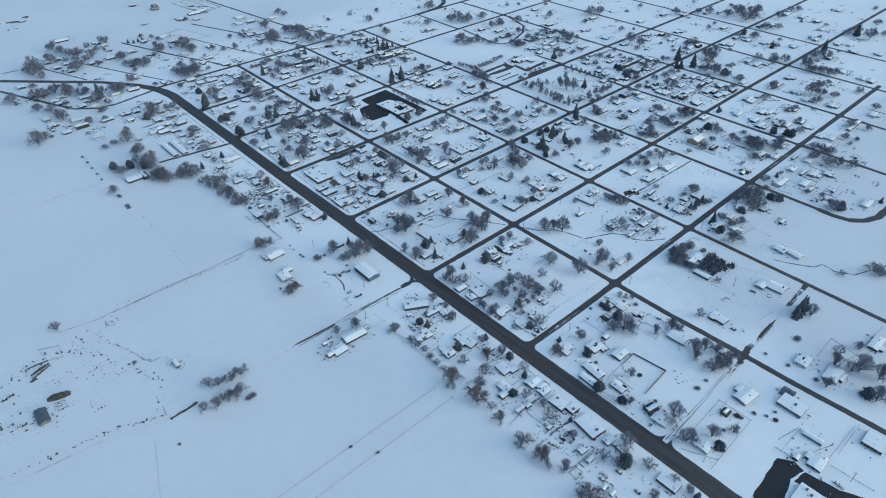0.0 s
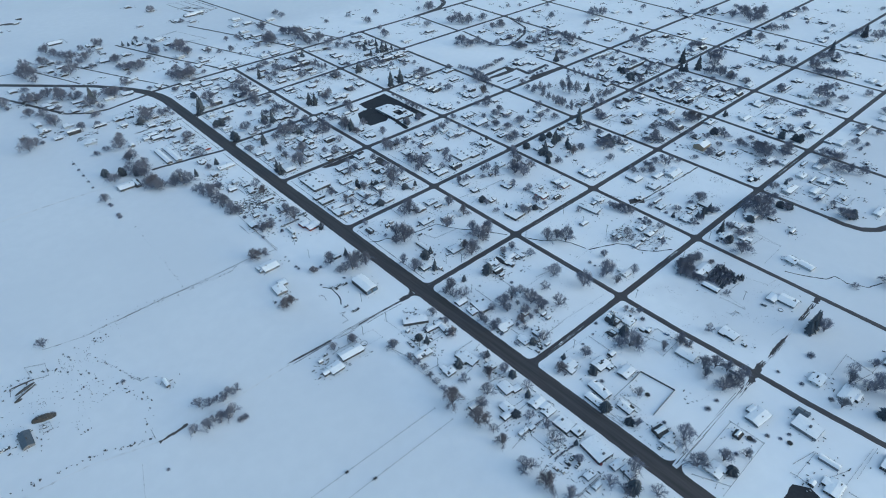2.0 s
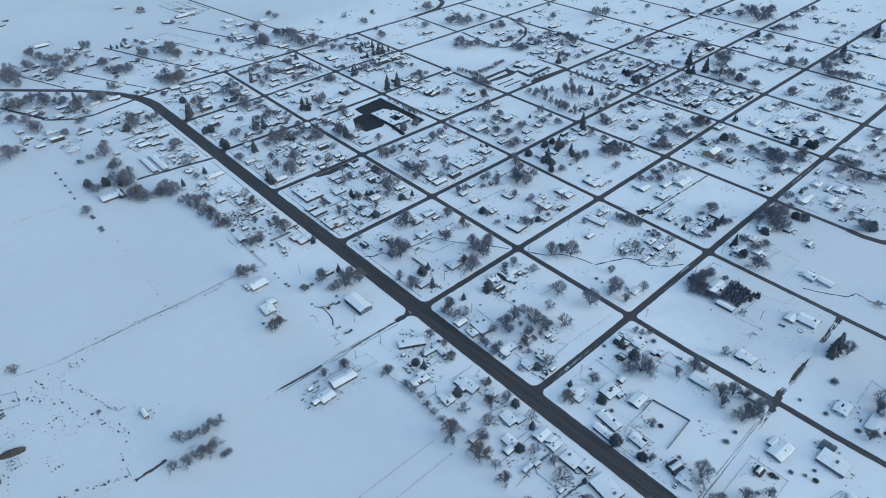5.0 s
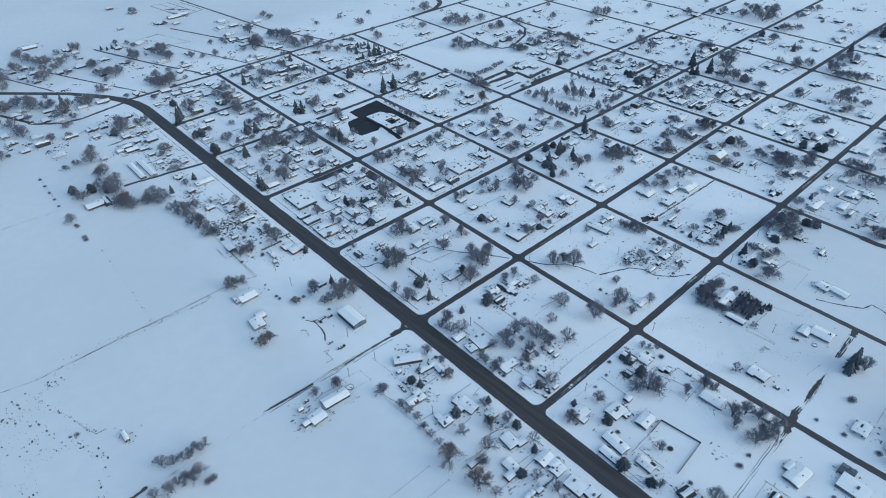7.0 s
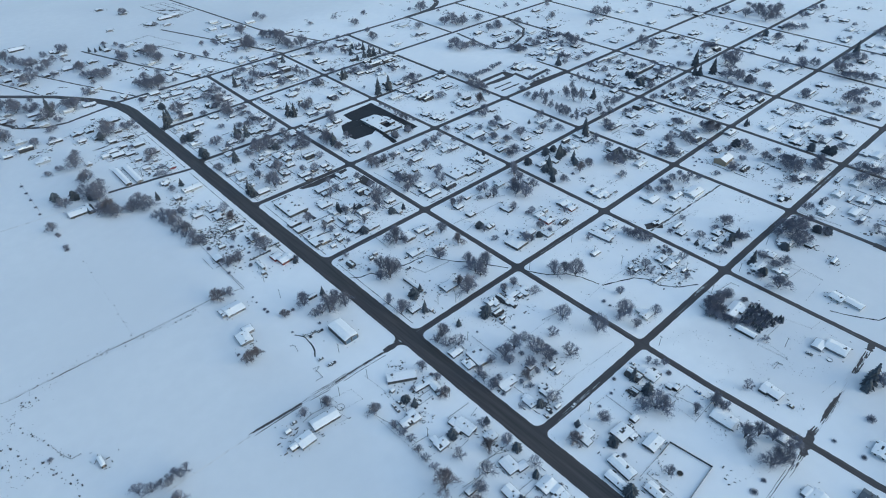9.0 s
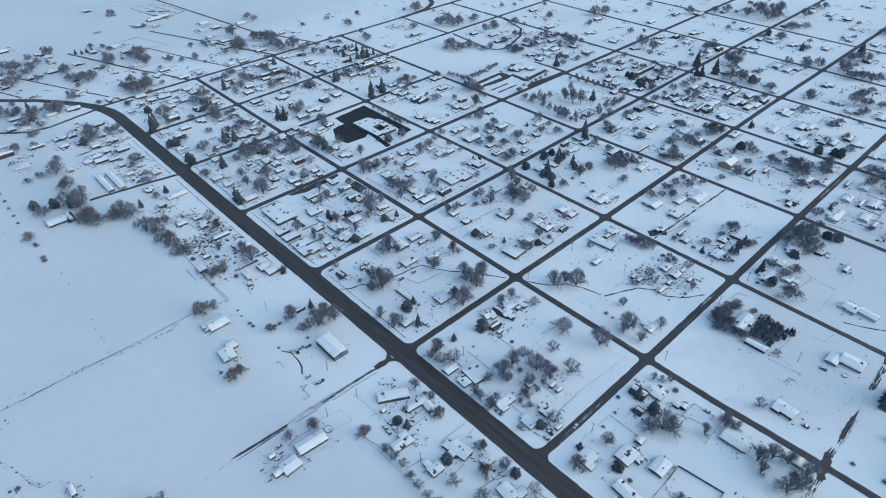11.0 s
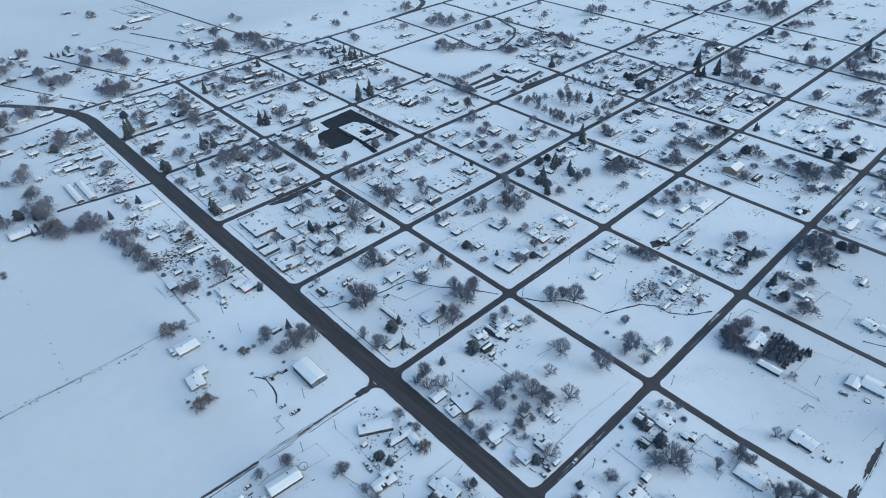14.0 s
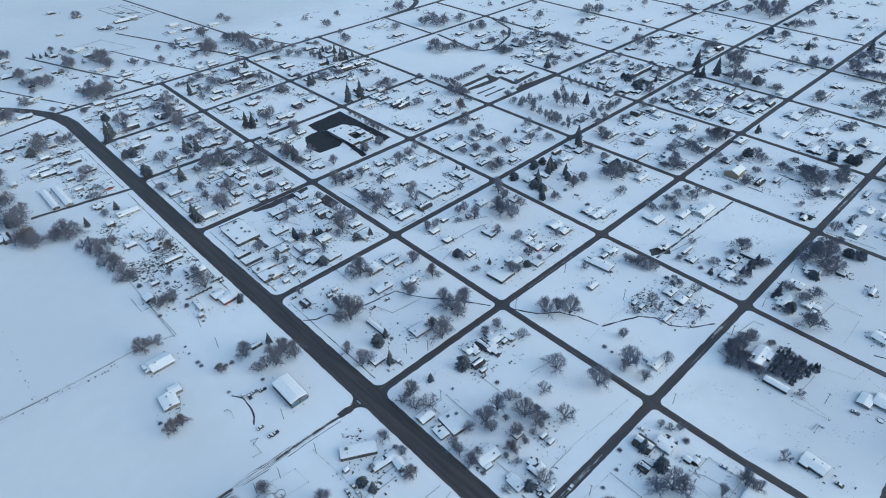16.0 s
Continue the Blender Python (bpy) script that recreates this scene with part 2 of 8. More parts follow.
def thing(name, label, category, m, group="", kind=""):
    ob = new(name)
    ob.matrix_basis = m
    return tagged(ob, label, category, group, kind)


# ---- ground ----
def sheet(name, half, cells, material, label):
    s = Shape()
    n = cells + 1
    s.v = [(-half + 2 * half * i / cells, -half + 2 * half * j / cells, 0.0) for j in range(n) for i in range(n)]
    s.f = [(j * n + i, j * n + i + 1, (j + 1) * n + i + 1, (j + 1) * n + i) for j in range(cells) for i in range(cells)]
    s.m = [0] * len(s.f)
    return tagged(new(name, s.mesh(name, material)), label, "ground", kind="structure")


sheet("ground", 4500, 60, SNOW, "flat snow-covered ground of fields and yards")


# ---- roads ----
def ribbon(name, pts, width, z, material, label, ragged=0.35, step=4.0, seed=1, category="road"):
    """A strip along a line of points, with uneven snowy edges."""
    rnd = random.Random(seed)
    line = []
    for a, b in zip(pts, pts[1:]):
        a, b = Vector((*a, 0)), Vector((*b, 0))
        k = max(1, int((b - a).length / step))
        line += [a.lerp(b, i / k) for i in range(k)]
    line.append(Vector((*pts[-1], 0)))
    s = Shape()
    for i, p in enumerate(line):
        d = (line[min(i + 1, len(line) - 1)] - line[max(i - 1, 0)]).normalized()
        side = Vector((-d.y, d.x, 0))
        h = (width(p.x, p.y) if callable(width) else width) / 2
        for o in (-h + rnd.uniform(-ragged, ragged), -h * 0.6, h * 0.6, h + rnd.uniform(-ragged, ragged)):
            q = p + side * o
            s.v.append((q.x, q.y, z + (0.03 if abs(o) < h * 0.7 else 0)))
        if i:
            b = 4 * i
            s.f += [(b - 4 + j, b - 3 + j, b + 1 + j, b + j) for j in range(3)]
    s.m = [0] * len(s.f)
    return tagged(new(name, s.mesh(name, material)), label, category, kind="structure")


def fillets(x, y, hx, hy, r, z, material, corners="abcd"):
    """The rounded corners of a crossing, as one sheet of paving."""
    s = Shape()
    for key, sx, sy in (("a", 1, 1), ("b", -1, 1), ("c", -1, -1), ("d", 1, -1)):
        if key not in corners:
            continue
        k = len(s.v)
        s.v.append((x + sx * (hx - 0.6), y + sy * (hy - 0.6), z))
        for i in range(9):
            a = radians(90 * i / 8)
            s.v.append((x + sx * (hx + r - r * math.cos(a)), y + sy * (hy + r - r * math.sin(a)), z))
        s.f += [(k, k + 1 + i, k + 2 + i) for i in range(8)]
    s.m = [0] * len(s.f)
    return tagged(new("junction", s.mesh("junction", material)), "rounded asphalt corners of a street crossing", "road", kind="structure")


def lot(name, corners, z, material, label, seed=3):
    rnd = random.Random(seed)
    pts = []
    for (ax, ay), (bx, by) in zip(corners, corners[1:] + corners[:1]):
        k = max(1, int(math.hypot(bx - ax, by - ay) / 4))
        pts += [(ax + (bx - ax) * i / k + rnd.uniform(-0.4, 0.4), ay + (by - ay) * i / k + rnd.uniform(-0.4, 0.4), z) for i in range(k)]
    s = Shape().add(pts, [tuple(range(len(pts)))])
    return tagged(new(name, s.mesh(name, material)), label, "pavement", kind="structure")


MAIN_X, MAIN_W = 0.0, 15.0
ribbon("main_road", [(3, -700), (2, -320), (1.2, -150), (0.4, 0), (-1.2, 110), (-1.8, 260), (-2.4, 430), (-6, 455), (-14, 480), (-28, 507), (-43, 529), (-61, 554), (-111, 604), (-174, 667), (-420, 910)],
       lambda x, y: MAIN_W - 6.0 * min(1.0, max(0.0, (y - 450) / 100)), 0.10, ASPHALT, "wide ploughed asphalt main road through the town", 0.22, 3.0, seed=11)
ROWS_Y = [(-244.6, 12, 760, 5.8), (-122.6, 12, 1400, 5.6), (0, 12, 1400, 5.6), (124.5, 12, 1200, 6.0), (248, 12, 374, 5.6), (356, 12, 1000, 5.6), (475, -2, 492, 6.0)]
# how each street runs across the town, bent so its crossings fit the camera's view
ROW_LINES = {-244.6: [(4, -245.2), (37, -246.0), (75, -246.2), (124, -246.0), (200, -245.6), (250, -245.4), (310, -245.0), (760, -243)],
             -122.6: [(4, -122.6), (246, -121.8), (372, -120.5), (499, -118.5), (617, -117.5), (742, -117.9), (1400, -117)],
             0: [(4, 0), (246, 0.8), (369, 3.6), (494, 4.2), (741, 8.5), (1400, 12)],
             124.5: [(4, 124.5), (246, 124.3), (368, 124), (493, 123.3), (1200, 122)],
             248: [(4, 247), (121, 243.8), (244, 244.8), (374, 246)],
             356: [(4, 355), (122, 353.8), (243, 358), (365, 359), (1000, 361)],
             475: [(-10, 475), (492, 475)]}
COL_LINES = {122.4: [(134, -640), (130, -500), (127.2, -440), (125.2, -405), (124.6, -365), (123.4, -325), (122.2, -300), (122.4, 0), (120.8, 243), (121.5, 478)],
             246: [(246, -640), (246, -120), (246.6, 0), (246, 124), (243.8, 245), (242.8, 358), (242.2, 480)],
             374: [(374, -320), (372.4, -120), (369, 4), (368, 124), (365, 359), (366, 474)],
             498: [(500, -420), (499, -118), (494.4, 4), (493, 126)],
             627: [(620, -640), (617, -118), (613.5, 4), (611, 124), (608, 474)],
             757: [(744, -640), (742, -118), (741, 9), (738, 124), (733, 700)],
             890: [(868, -500), (862, 500)]}


def bend(line, v, axis):
    """Where a street lies, at v along the other axis."""
    for a, b in zip(line, line[1:]):
        if a[axis] <= v <= b[axis]:
            break
    return a[1 - axis] + (b[1 - axis] - a[1 - axis]) * (v - a[axis]) / (b[axis] - a[axis])


for n, (y, x0, x1, w) in enumerate(ROWS_Y):
    ribbon("cross_street", ROW_LINES[y], w, 0.06, CROSS_STREET, "straight ploughed street between snowy blocks", 0.2, 3.0, seed=20 + n)
COLS_X = [(122.4, -640, 478, 5.3), (246, -640, 480, 4.8), (374, -320, 474, 5.2), (498, -420, 126, 5.4), (498, 352, 474, 4.6), (627, -640, 474, 5.4), (757, -640, 700, 5.4), (890, -500, 500, 5.4)]
for n, (x, y0, y1, w) in enumerate(COLS_X):
    ribbon("long_street", [(493, 356), (494, 474)] if n == 4 else COL_LINES[x], w, 0.08, STREET, "straight ploughed street between snowy blocks", 0.2, 3.0, seed=40 + n)
for x in (122.4, 246, 374, 498, 627, 757):
    for y, x0, x1, w in ROWS_Y:
        if x > x1 - 5 or (x == 498 and y > 200):
            continue
        cx = bend(COL_LINES[x], y, 1)
        fillets(cx, bend(ROW_LINES[y], cx, 0), 2.4, w / 2, 4.2, 0.07, STREET)
for y, *_ in ROWS_Y[:6]:
    fillets(1.0 if y < -50 else 0.4 if y < 50 else -1.5, ROW_LINES[y][0][1], MAIN_W / 2, 2.8, 6.2, 0.098, ASPHALT, "ad")
fillets(1.0, -120, MAIN_W / 2, 2.2, 6.0, 0.09, ASPHALT, "bc")
fillets(2.0, -368, MAIN_W / 2, 2.4, 7.0, 0.09, ASPHALT, "ad")
# bends, lanes and tracks off the grid
ribbon("curved_street", [(374, -318), (373, -333), (377, -348), (388, -359), (404, -365), (426, -366), (520, -366)], 7.0, 0.085, STREET, "ploughed street bending round a field", 0.4, seed=60)
ribbon("curved_street", [(490, 475), (530, 477), (556, 482), (577, 494), (590, 506), (600, 530), (590, 580), (560, 640)], 9.0, 0.085, STREET, "ploughed road curving away past the town", 0.4, seed=61)
ribbon("cross_street", [(530, 476), (700, 476)], 7.0, 0.055, STREET, "straight ploughed street between snowy blocks", 0.4, seed=62)
ribbon("side_road", [(-8, 470), (-40, 465), (-72, 458), (-96, 462), (-122, 483), (-150, 545), (-184, 624), (-230, 720)], 4.6, 0.07, STREET, "narrow ploughed road past a cluster of houses", 0.5, seed=63)
ribbon("north_road", [(112, 478), (66, 590), (23, 713)], 3.6, 0.07, STREET, "narrow ploughed road into the open fields", 0.4, seed=64)
ribbon("north_road", [(176, 478), (149, 557), (120, 650)], 2.4, 0.07, STREET, "narrow lane into the open fields", 0.5, seed=65)
ribbon("north_road", [(246, 478), (200, 605), (156, 725)], 3.8, 0.075, STREET, "narrow ploughed road into the open fields", 0.4, seed=66)
ribbon("north_road", [(320, 476), (277, 595), (236, 914)], 4.0, 0.075, STREET, "narrow ploughed road into the open fields", 0.4, seed=67)
ribbon("north_road", [(20, 478), (-30, 590), (-60, 660)], 2.6, 0.07, STREET, "narrow lane beside the highway", 0.5, seed=68)
ribbon("pen_lane", [(-74, 578), (-119, 696)], 2.6, 0.07, STREET, "narrow lane past distant farmyards", 0.5, seed=111)
ribbon("pen_lane", [(-83, 691), (-119, 696), (-139, 696), (-230, 705)], 2.6, 0.07, STREET, "narrow lane past distant farmyards", 0.5, seed=110)
ribbon("west_lane", [(-9, 238), (-40, 244), (-94, 252)], 4.0, 0.06, STREET, "narrow lane between yards and sheds", 0.5, seed=69)
ribbon("west_lane", [(-10, 360), (-45, 359), (-75, 358)], 2.6, 0.06, TRACK, "snowy lane between yards", 0.5, seed=70)


def streaks(name, pts, spread, count, width, material, label, seed, share=(0.25, 0.8), z=0.05):
    """Broken wheel lines along a way: narrow strips of uneven length and breadth, side by side."""
    rnd = random.Random(seed)
    total = sum(math.hypot(b[0] - a[0], b[1] - a[1]) for a, b in zip(pts, pts[1:]))

    def at(d):
        for a, b in zip(pts, pts[1:]):
            k = math.hypot(b[0] - a[0], b[1] - a[1])
            if d <= k:
                return a[0] + (b[0] - a[0]) * d / k, a[1] + (b[1] - a[1]) * d / k, (b[0] - a[0]) / k, (b[1] - a[1]) / k
            d -= k
        return *pts[-1], (b[0] - a[0]) / k, (b[1] - a[1]) / k
    s = Shape()
    for i in range(count):
        run = total * rnd.uniform(*share)
        start = rnd.uniform(0, total - run)
        off = spread * (i / max(1, count - 1) * 2 - 1) + rnd.gauss(0, 0.15 * spread)
        w = width * rnd.uniform(0.5, 1.3)
        n = max(3, int(run / 1.6))
        k = len(s.v)
        for j in range(n + 1):
            x, y, dx, dy = at(start + run * j / n)
            h = w / 2 * (0.12 if j in (0, n) else rnd.uniform(0.45, 1.25))
            o = off + rnd.uniform(-0.12, 0.12)
            s.v += [(x - dy * (o - h), y + dx * (o - h), z + 0.002 * i), (x - dy * (o + h), y + dx * (o + h), z + 0.002 * i)]
        s.f += [(k + 2 * j, k + 2 * j + 1, k + 2 * j + 3, k + 2 * j + 2) for j in range(n)]
        s.m += [0] * n
    return tagged(new(name, s.mesh(name, material)), label, "road", kind="structure")


LANE = [(-9, -122), (-27, -120.4), (-47, -119.6), (-70, -119.8), (-100, -117.6), (-130, -117.4)]
streaks("farm_track", [(x, y - 0.3) for x, y in LANE[:4]], 0.25, 4, 1.2, STREET, "dark wet wheel line of a snowy farm lane", 71, (0.5, 0.95))
streaks("farm_track", [(x, y - 3.1) for x, y in LANE], 0.3, 5, 0.55, STREET, "dark wet wheel line of a snowy farm lane", 72, (0.12, 0.4))
streaks("farm_track", LANE, 1.6, 12, 0.35, TRACK, "thin wheel tracks in the snow of a farm lane", 73, (0.15, 0.5))
streaks("farm_track", [(-90, -119.6), (-108, -118.8), (-134, -117.6)], 0.4, 5, 0.9, STREET, "dark wet wheel line of a snowy farm lane", 70, (0.4, 0.9))
ribbon("farm_track", [(-126, -119), (-214, -121), (-235, -119.5), (-277, -106), (-340, -100), (-520, -96)], 1.0, 0.04, TRACK2, "faint wheel track of a snowed-in farm lane", 0.6, 3.0, 74)
ribbon("lane_mouth", [(-7, -120.5), (-22, -120)], 4.6, 0.066, STREET, "wet bare mouth of a farm lane", 0.6, 2.0, 106)
ribbon("field_ditch", [(-63, 18), (-91, 23), (-141, 22), (-174, 23), (-240, 22), (-270, 29)], 0.34, 0.04, TRACK, "thin half-snowed ditch across a field", 0.5, 2.5, 107, "ditch")
ribbon("field_ditch", [(-125, 18), (-180, 17.5), (-228, 17)], 0.4, 0.04, TRACK2, "faint snowed-over line across a field", 0.5, 2.5, 108, "ditch")
ribbon("field_track", [(-110, 250), (-153, 249), (-200, 253.5), (-252, 255), (-330, 262)], 3.0, 0.04, TRACK2, "faint snowy track along a field", 0.5, 3.0, 109)
ribbon("pen_path", [(182.4, 880.8), (198.9, 772.3)], 1.6, 0.06, TRACK, "dark wet path round cattle pens", 0.4, 4.0, 120, "path")
ribbon("pen_path", [(198.9, 772.3), (244.9, 787.8)], 1.6, 0.06, TRACK, "dark wet path round cattle pens", 0.4, 4.0, 121, "path")
ribbon("pen_path", [(244.9, 787.8), (234.0, 862.6)], 1.6, 0.06, TRACK, "dark wet path round cattle pens", 0.4, 4.0, 122, "path")
ribbon("pen_path", [(199.7, 880.0), (216.4, 780.0)], 1.6, 0.06, TRACK, "dark wet path round cattle pens", 0.4, 4.0, 123, "path")
ribbon("pen_path", [(215.6, 875.3), (230.9, 786.0)], 1.6, 0.06, TRACK, "dark wet path round cattle pens", 0.4, 4.0, 124, "path")
ribbon("pen_yard", [(191.3, 819.7), (207.6, 773.7)], 6.0, 0.05, TRACK, "muddy strip of a cattle pen", 0.6, 4.0, 130, "ground")
ribbon("pen_yard", [(193.5, 838.2), (226.2, 806.1)], 6.0, 0.05, TRACK, "muddy strip of a cattle pen", 0.6, 4.0, 131, "ground")
ribbon("pen_yard", [(197.2, 793.8), (207.6, 768.7)], 6.0, 0.05, TRACK, "muddy strip of a cattle pen", 0.6, 4.0, 132, "ground")
ribbon("bare_bank", [(-213, -119), (-222, -119.8), (-234, -120.5)], 1.9, 0.09, SOIL, "bare brown bank beside the farm lane", 0.8, 2.0, 75, "ground")
streaks("snow_track", [(8, -368), (60, -367.2), (118, -366)], 2.0, 11, 0.5, TRACK, "broken wheel tracks on an unploughed street", 76, (0.1, 0.35))
streaks("snow_track", [(96, -366.8), (118, -366)], 1.3, 6, 0.8, STREET, "wet bare streaks on an unploughed street", 79, (0.2, 0.6))
streaks("snow_track", [(128, -366), (190, -364), (242, -362)], 2.2, 10, 0.4, TRACK2, "faint wheel tracks on an unploughed street", 81, (0.2, 0.5))
ribbon("bare_street_patch", [(113, -367.2), (124, -365), (136, -364)], 4.6, 0.066, STREET, "wet bare mouth of an unploughed street", 0.9, 1.5, 86)
streaks("bare_street_patch", [(132, -364.6), (142, -365.2)], 1.6, 7, 1.1, STREET, "wet bare streaks at the mouth of an unploughed street", 85, (0.4, 0.95))
streaks("bare_street_patch", [(144, -365), (158, -364.6), (184, -363.2)], 1.5, 12, 1.2, STREET, "wet bare streaks on an unploughed street", 87, (0.3, 0.75))
ribbon("bare_street_patch", [(236, -362.0), (247, -361.6)], 4.4, 0.066, STREET, "wet bare mouth of an unploughed street", 0.7, 1.5, 84)
streaks("bare_street_patch", [(204, -363.6), (240, -361.8)], 1.5, 11, 0.9, STREET, "wet bare streaks on an unploughed street", 88, (0.2, 0.6))
for x0, x1, y, w, seed in ((199, 219, -244.6, 0.9, 89), (203, 214, -243.9, 0.7, 102), (24, 58, -247.6, 0.5, 90), (40, 70, -246.9, 0.5, 103), (30, 60, -246.2, 0.4, 104), (420, 470, -244.6, 1.4, 91), (150, 205, -123.0, 0.4, 105)):
    ribbon("snow_streak", [(x0, y), (x1, y + 0.2)], w, 0.13, SLUSH, "thin streak of leftover snow along a street", 0.25, 2.5, seed)
ribbon("alley", [(250, -171), (310, -173), (369, -175)], 1.5, 0.06, TRACK, "thin wet alley across a block", 0.5, 3.0, 92)
ribbon("alley", [(35, 117), (36, 62)], 3.4, 0.06, ASPHALT, "dark wet alley behind the shops", 0.6, 3.0, 93)
for y0, y1, x, seed in ((130, 232, -14.5, 94), (244, 352, -14.0, 95), (20, 128, -13.5, 96), (8, 118, 12.0, 97), (130, 240, 11.5, 98), (252, 350, 11.5, 99), (-112, -10, 12.5, 100)):
    ribbon("gutter", [(x, y0), (x, y1)], 0.6, 0.05, TRACK, "wet gutter showing along the snowy pavement", 0.25, 3.0, seed)
ribbon("ring_path", [(497, 352), (490, 290), (488, 266), (494, 252), (506, 248), (530, 254), (562, 267), (590, 290), (610, 350)], 4.0, 0.05, STREET, "path round a snowy sports field", 0.4, 4.0, 101)
lot("school_lot", [(187, 232), (234, 236), (234, 142), (224, 141), (225, 189), (216, 206), (195, 206), (186, 211)], 0.05, NEW_ASPHALT, "black wet asphalt strip round the school", 4)
lot("school_lot", [(169, 209), (186, 211), (195, 206), (195, 172), (183, 165), (160, 168), (157, 188)], 0.054, NEW_ASPHALT, "black wet asphalt playground of the school", 5)
lot("school_court", [(202, 177), (213, 177), (213, 162), (202, 162)], 0.062, NEW_ASPHALT, "wet asphalt court between school wings", 22)
lot("school_lane", [(192, 176), (198, 176), (192, 129), (186, 129)], 0.058, NEW_ASPHALT, "wet asphalt drive to the school", 6)
lot("wide_verge", [(54, 121), (56, 117), (70, 112.5), (98, 113.5), (112, 116), (113, 121)], 0.05, ASPHALT, "bare wet parking strip beside the street", 7)
lot("wide_verge", [(106, 92), (118, 96), (119, 75), (108, 74)], 0.05, ASPHALT, "bare wet parking patch at a street corner", 8)
lot("filling_yard", [(54, -425), (60, -434), (57, -441), (45, -438), (28, -442), (8, -462), (6, -450), (16, -427)], 0.05, NEW_ASPHALT, "black wet asphalt forecourt", 9)
lot("filling_lane", [(45, -440), (57, -442), (60, -462), (74, -492), (60, -492), (50, -464)], 0.054, NEW_ASPHALT, "black wet asphalt drive between buildings", 10)
lot("hall_lot", [(378.3, 184.0), (389.0, 187.1), (430.9, 188.1), (429.4, 182.3), (387.6, 180.2)], 0.05, ASPHALT, "dark wet parking strip beside a field", 11)
lot("hall_lot", [(376.7, 169.4), (385.1, 174.5), (425.0, 173.8), (432.6, 169.1), (427.6, 165.5), (401.9, 166.0)], 0.054, ASPHALT, "dark wet parking strip beside a field", 12)
lot("hall_lot", [(427.0, 187.7), (433.2, 185.9), (436.3, 168.2), (427.0, 166.1), (421.4, 171.6)], 0.058, ASPHALT, "dark wet parking strip beside a field", 17)
lot("hall_lot", [(379.7, 153.2), (381.8, 156.3), (413.5, 155.7), (412.5, 152.7)], 0.05, ASPHALT, "narrow wet strip beside the street", 13)
lot("hall_lot", [(380.7, 141.7), (382.9, 144.8), (416.9, 144.2), (415.8, 141.2)], 0.05, ASPHALT, "narrow wet strip beside the street", 18)
lot("hall_drive", [(435.6, 171.8), (441.4, 171.8), (441.1, 157.7), (440.3, 148.5), (484.2, 151.1), (483.2, 146.1), (435.8, 140.4), (432.9, 146.1)], 0.062, ASPHALT, "dark wet drive beside a hall", 19)
lot("wide_verge", [(423.1, 131.2), (436.7, 134.0), (468.3, 130.5), (497.4, 129.0), (492.8, 123.3), (459.1, 122.8), (421.0, 125.3)], 0.066, ASPHALT, "wide bare wet strip beside the street", 20)
lot("side_lane", [(494.0, 179.7), (497.7, 180.7), (499.0, 146.8), (499.9, 127.9), (493.3, 125.7), (494.3, 147.0)], 0.07, ASPHALT, "narrow wet lane beside snowy lots", 21)


def ditch(pts, seed):
    rnd = random.Random(seed)
    fine = []
    for (ax, ay), (bx, by) in zip(pts, pts[1:]):
        k = max(1, int(math.hypot(bx - ax, by - ay) / 5))
        fine += [(ax + (bx - ax) * i / k + rnd.uniform(-0.4, 0.4), ay + (by - ay) * i / k + rnd.uniform(-0.4, 0.4)) for i in range(k)]
    fine.append(pts[-1])
    ribbon("ditch", fine, 1.0, 0.03, WATER, "narrow open ditch winding through the snow", 0.3, 2.5, seed, "water")



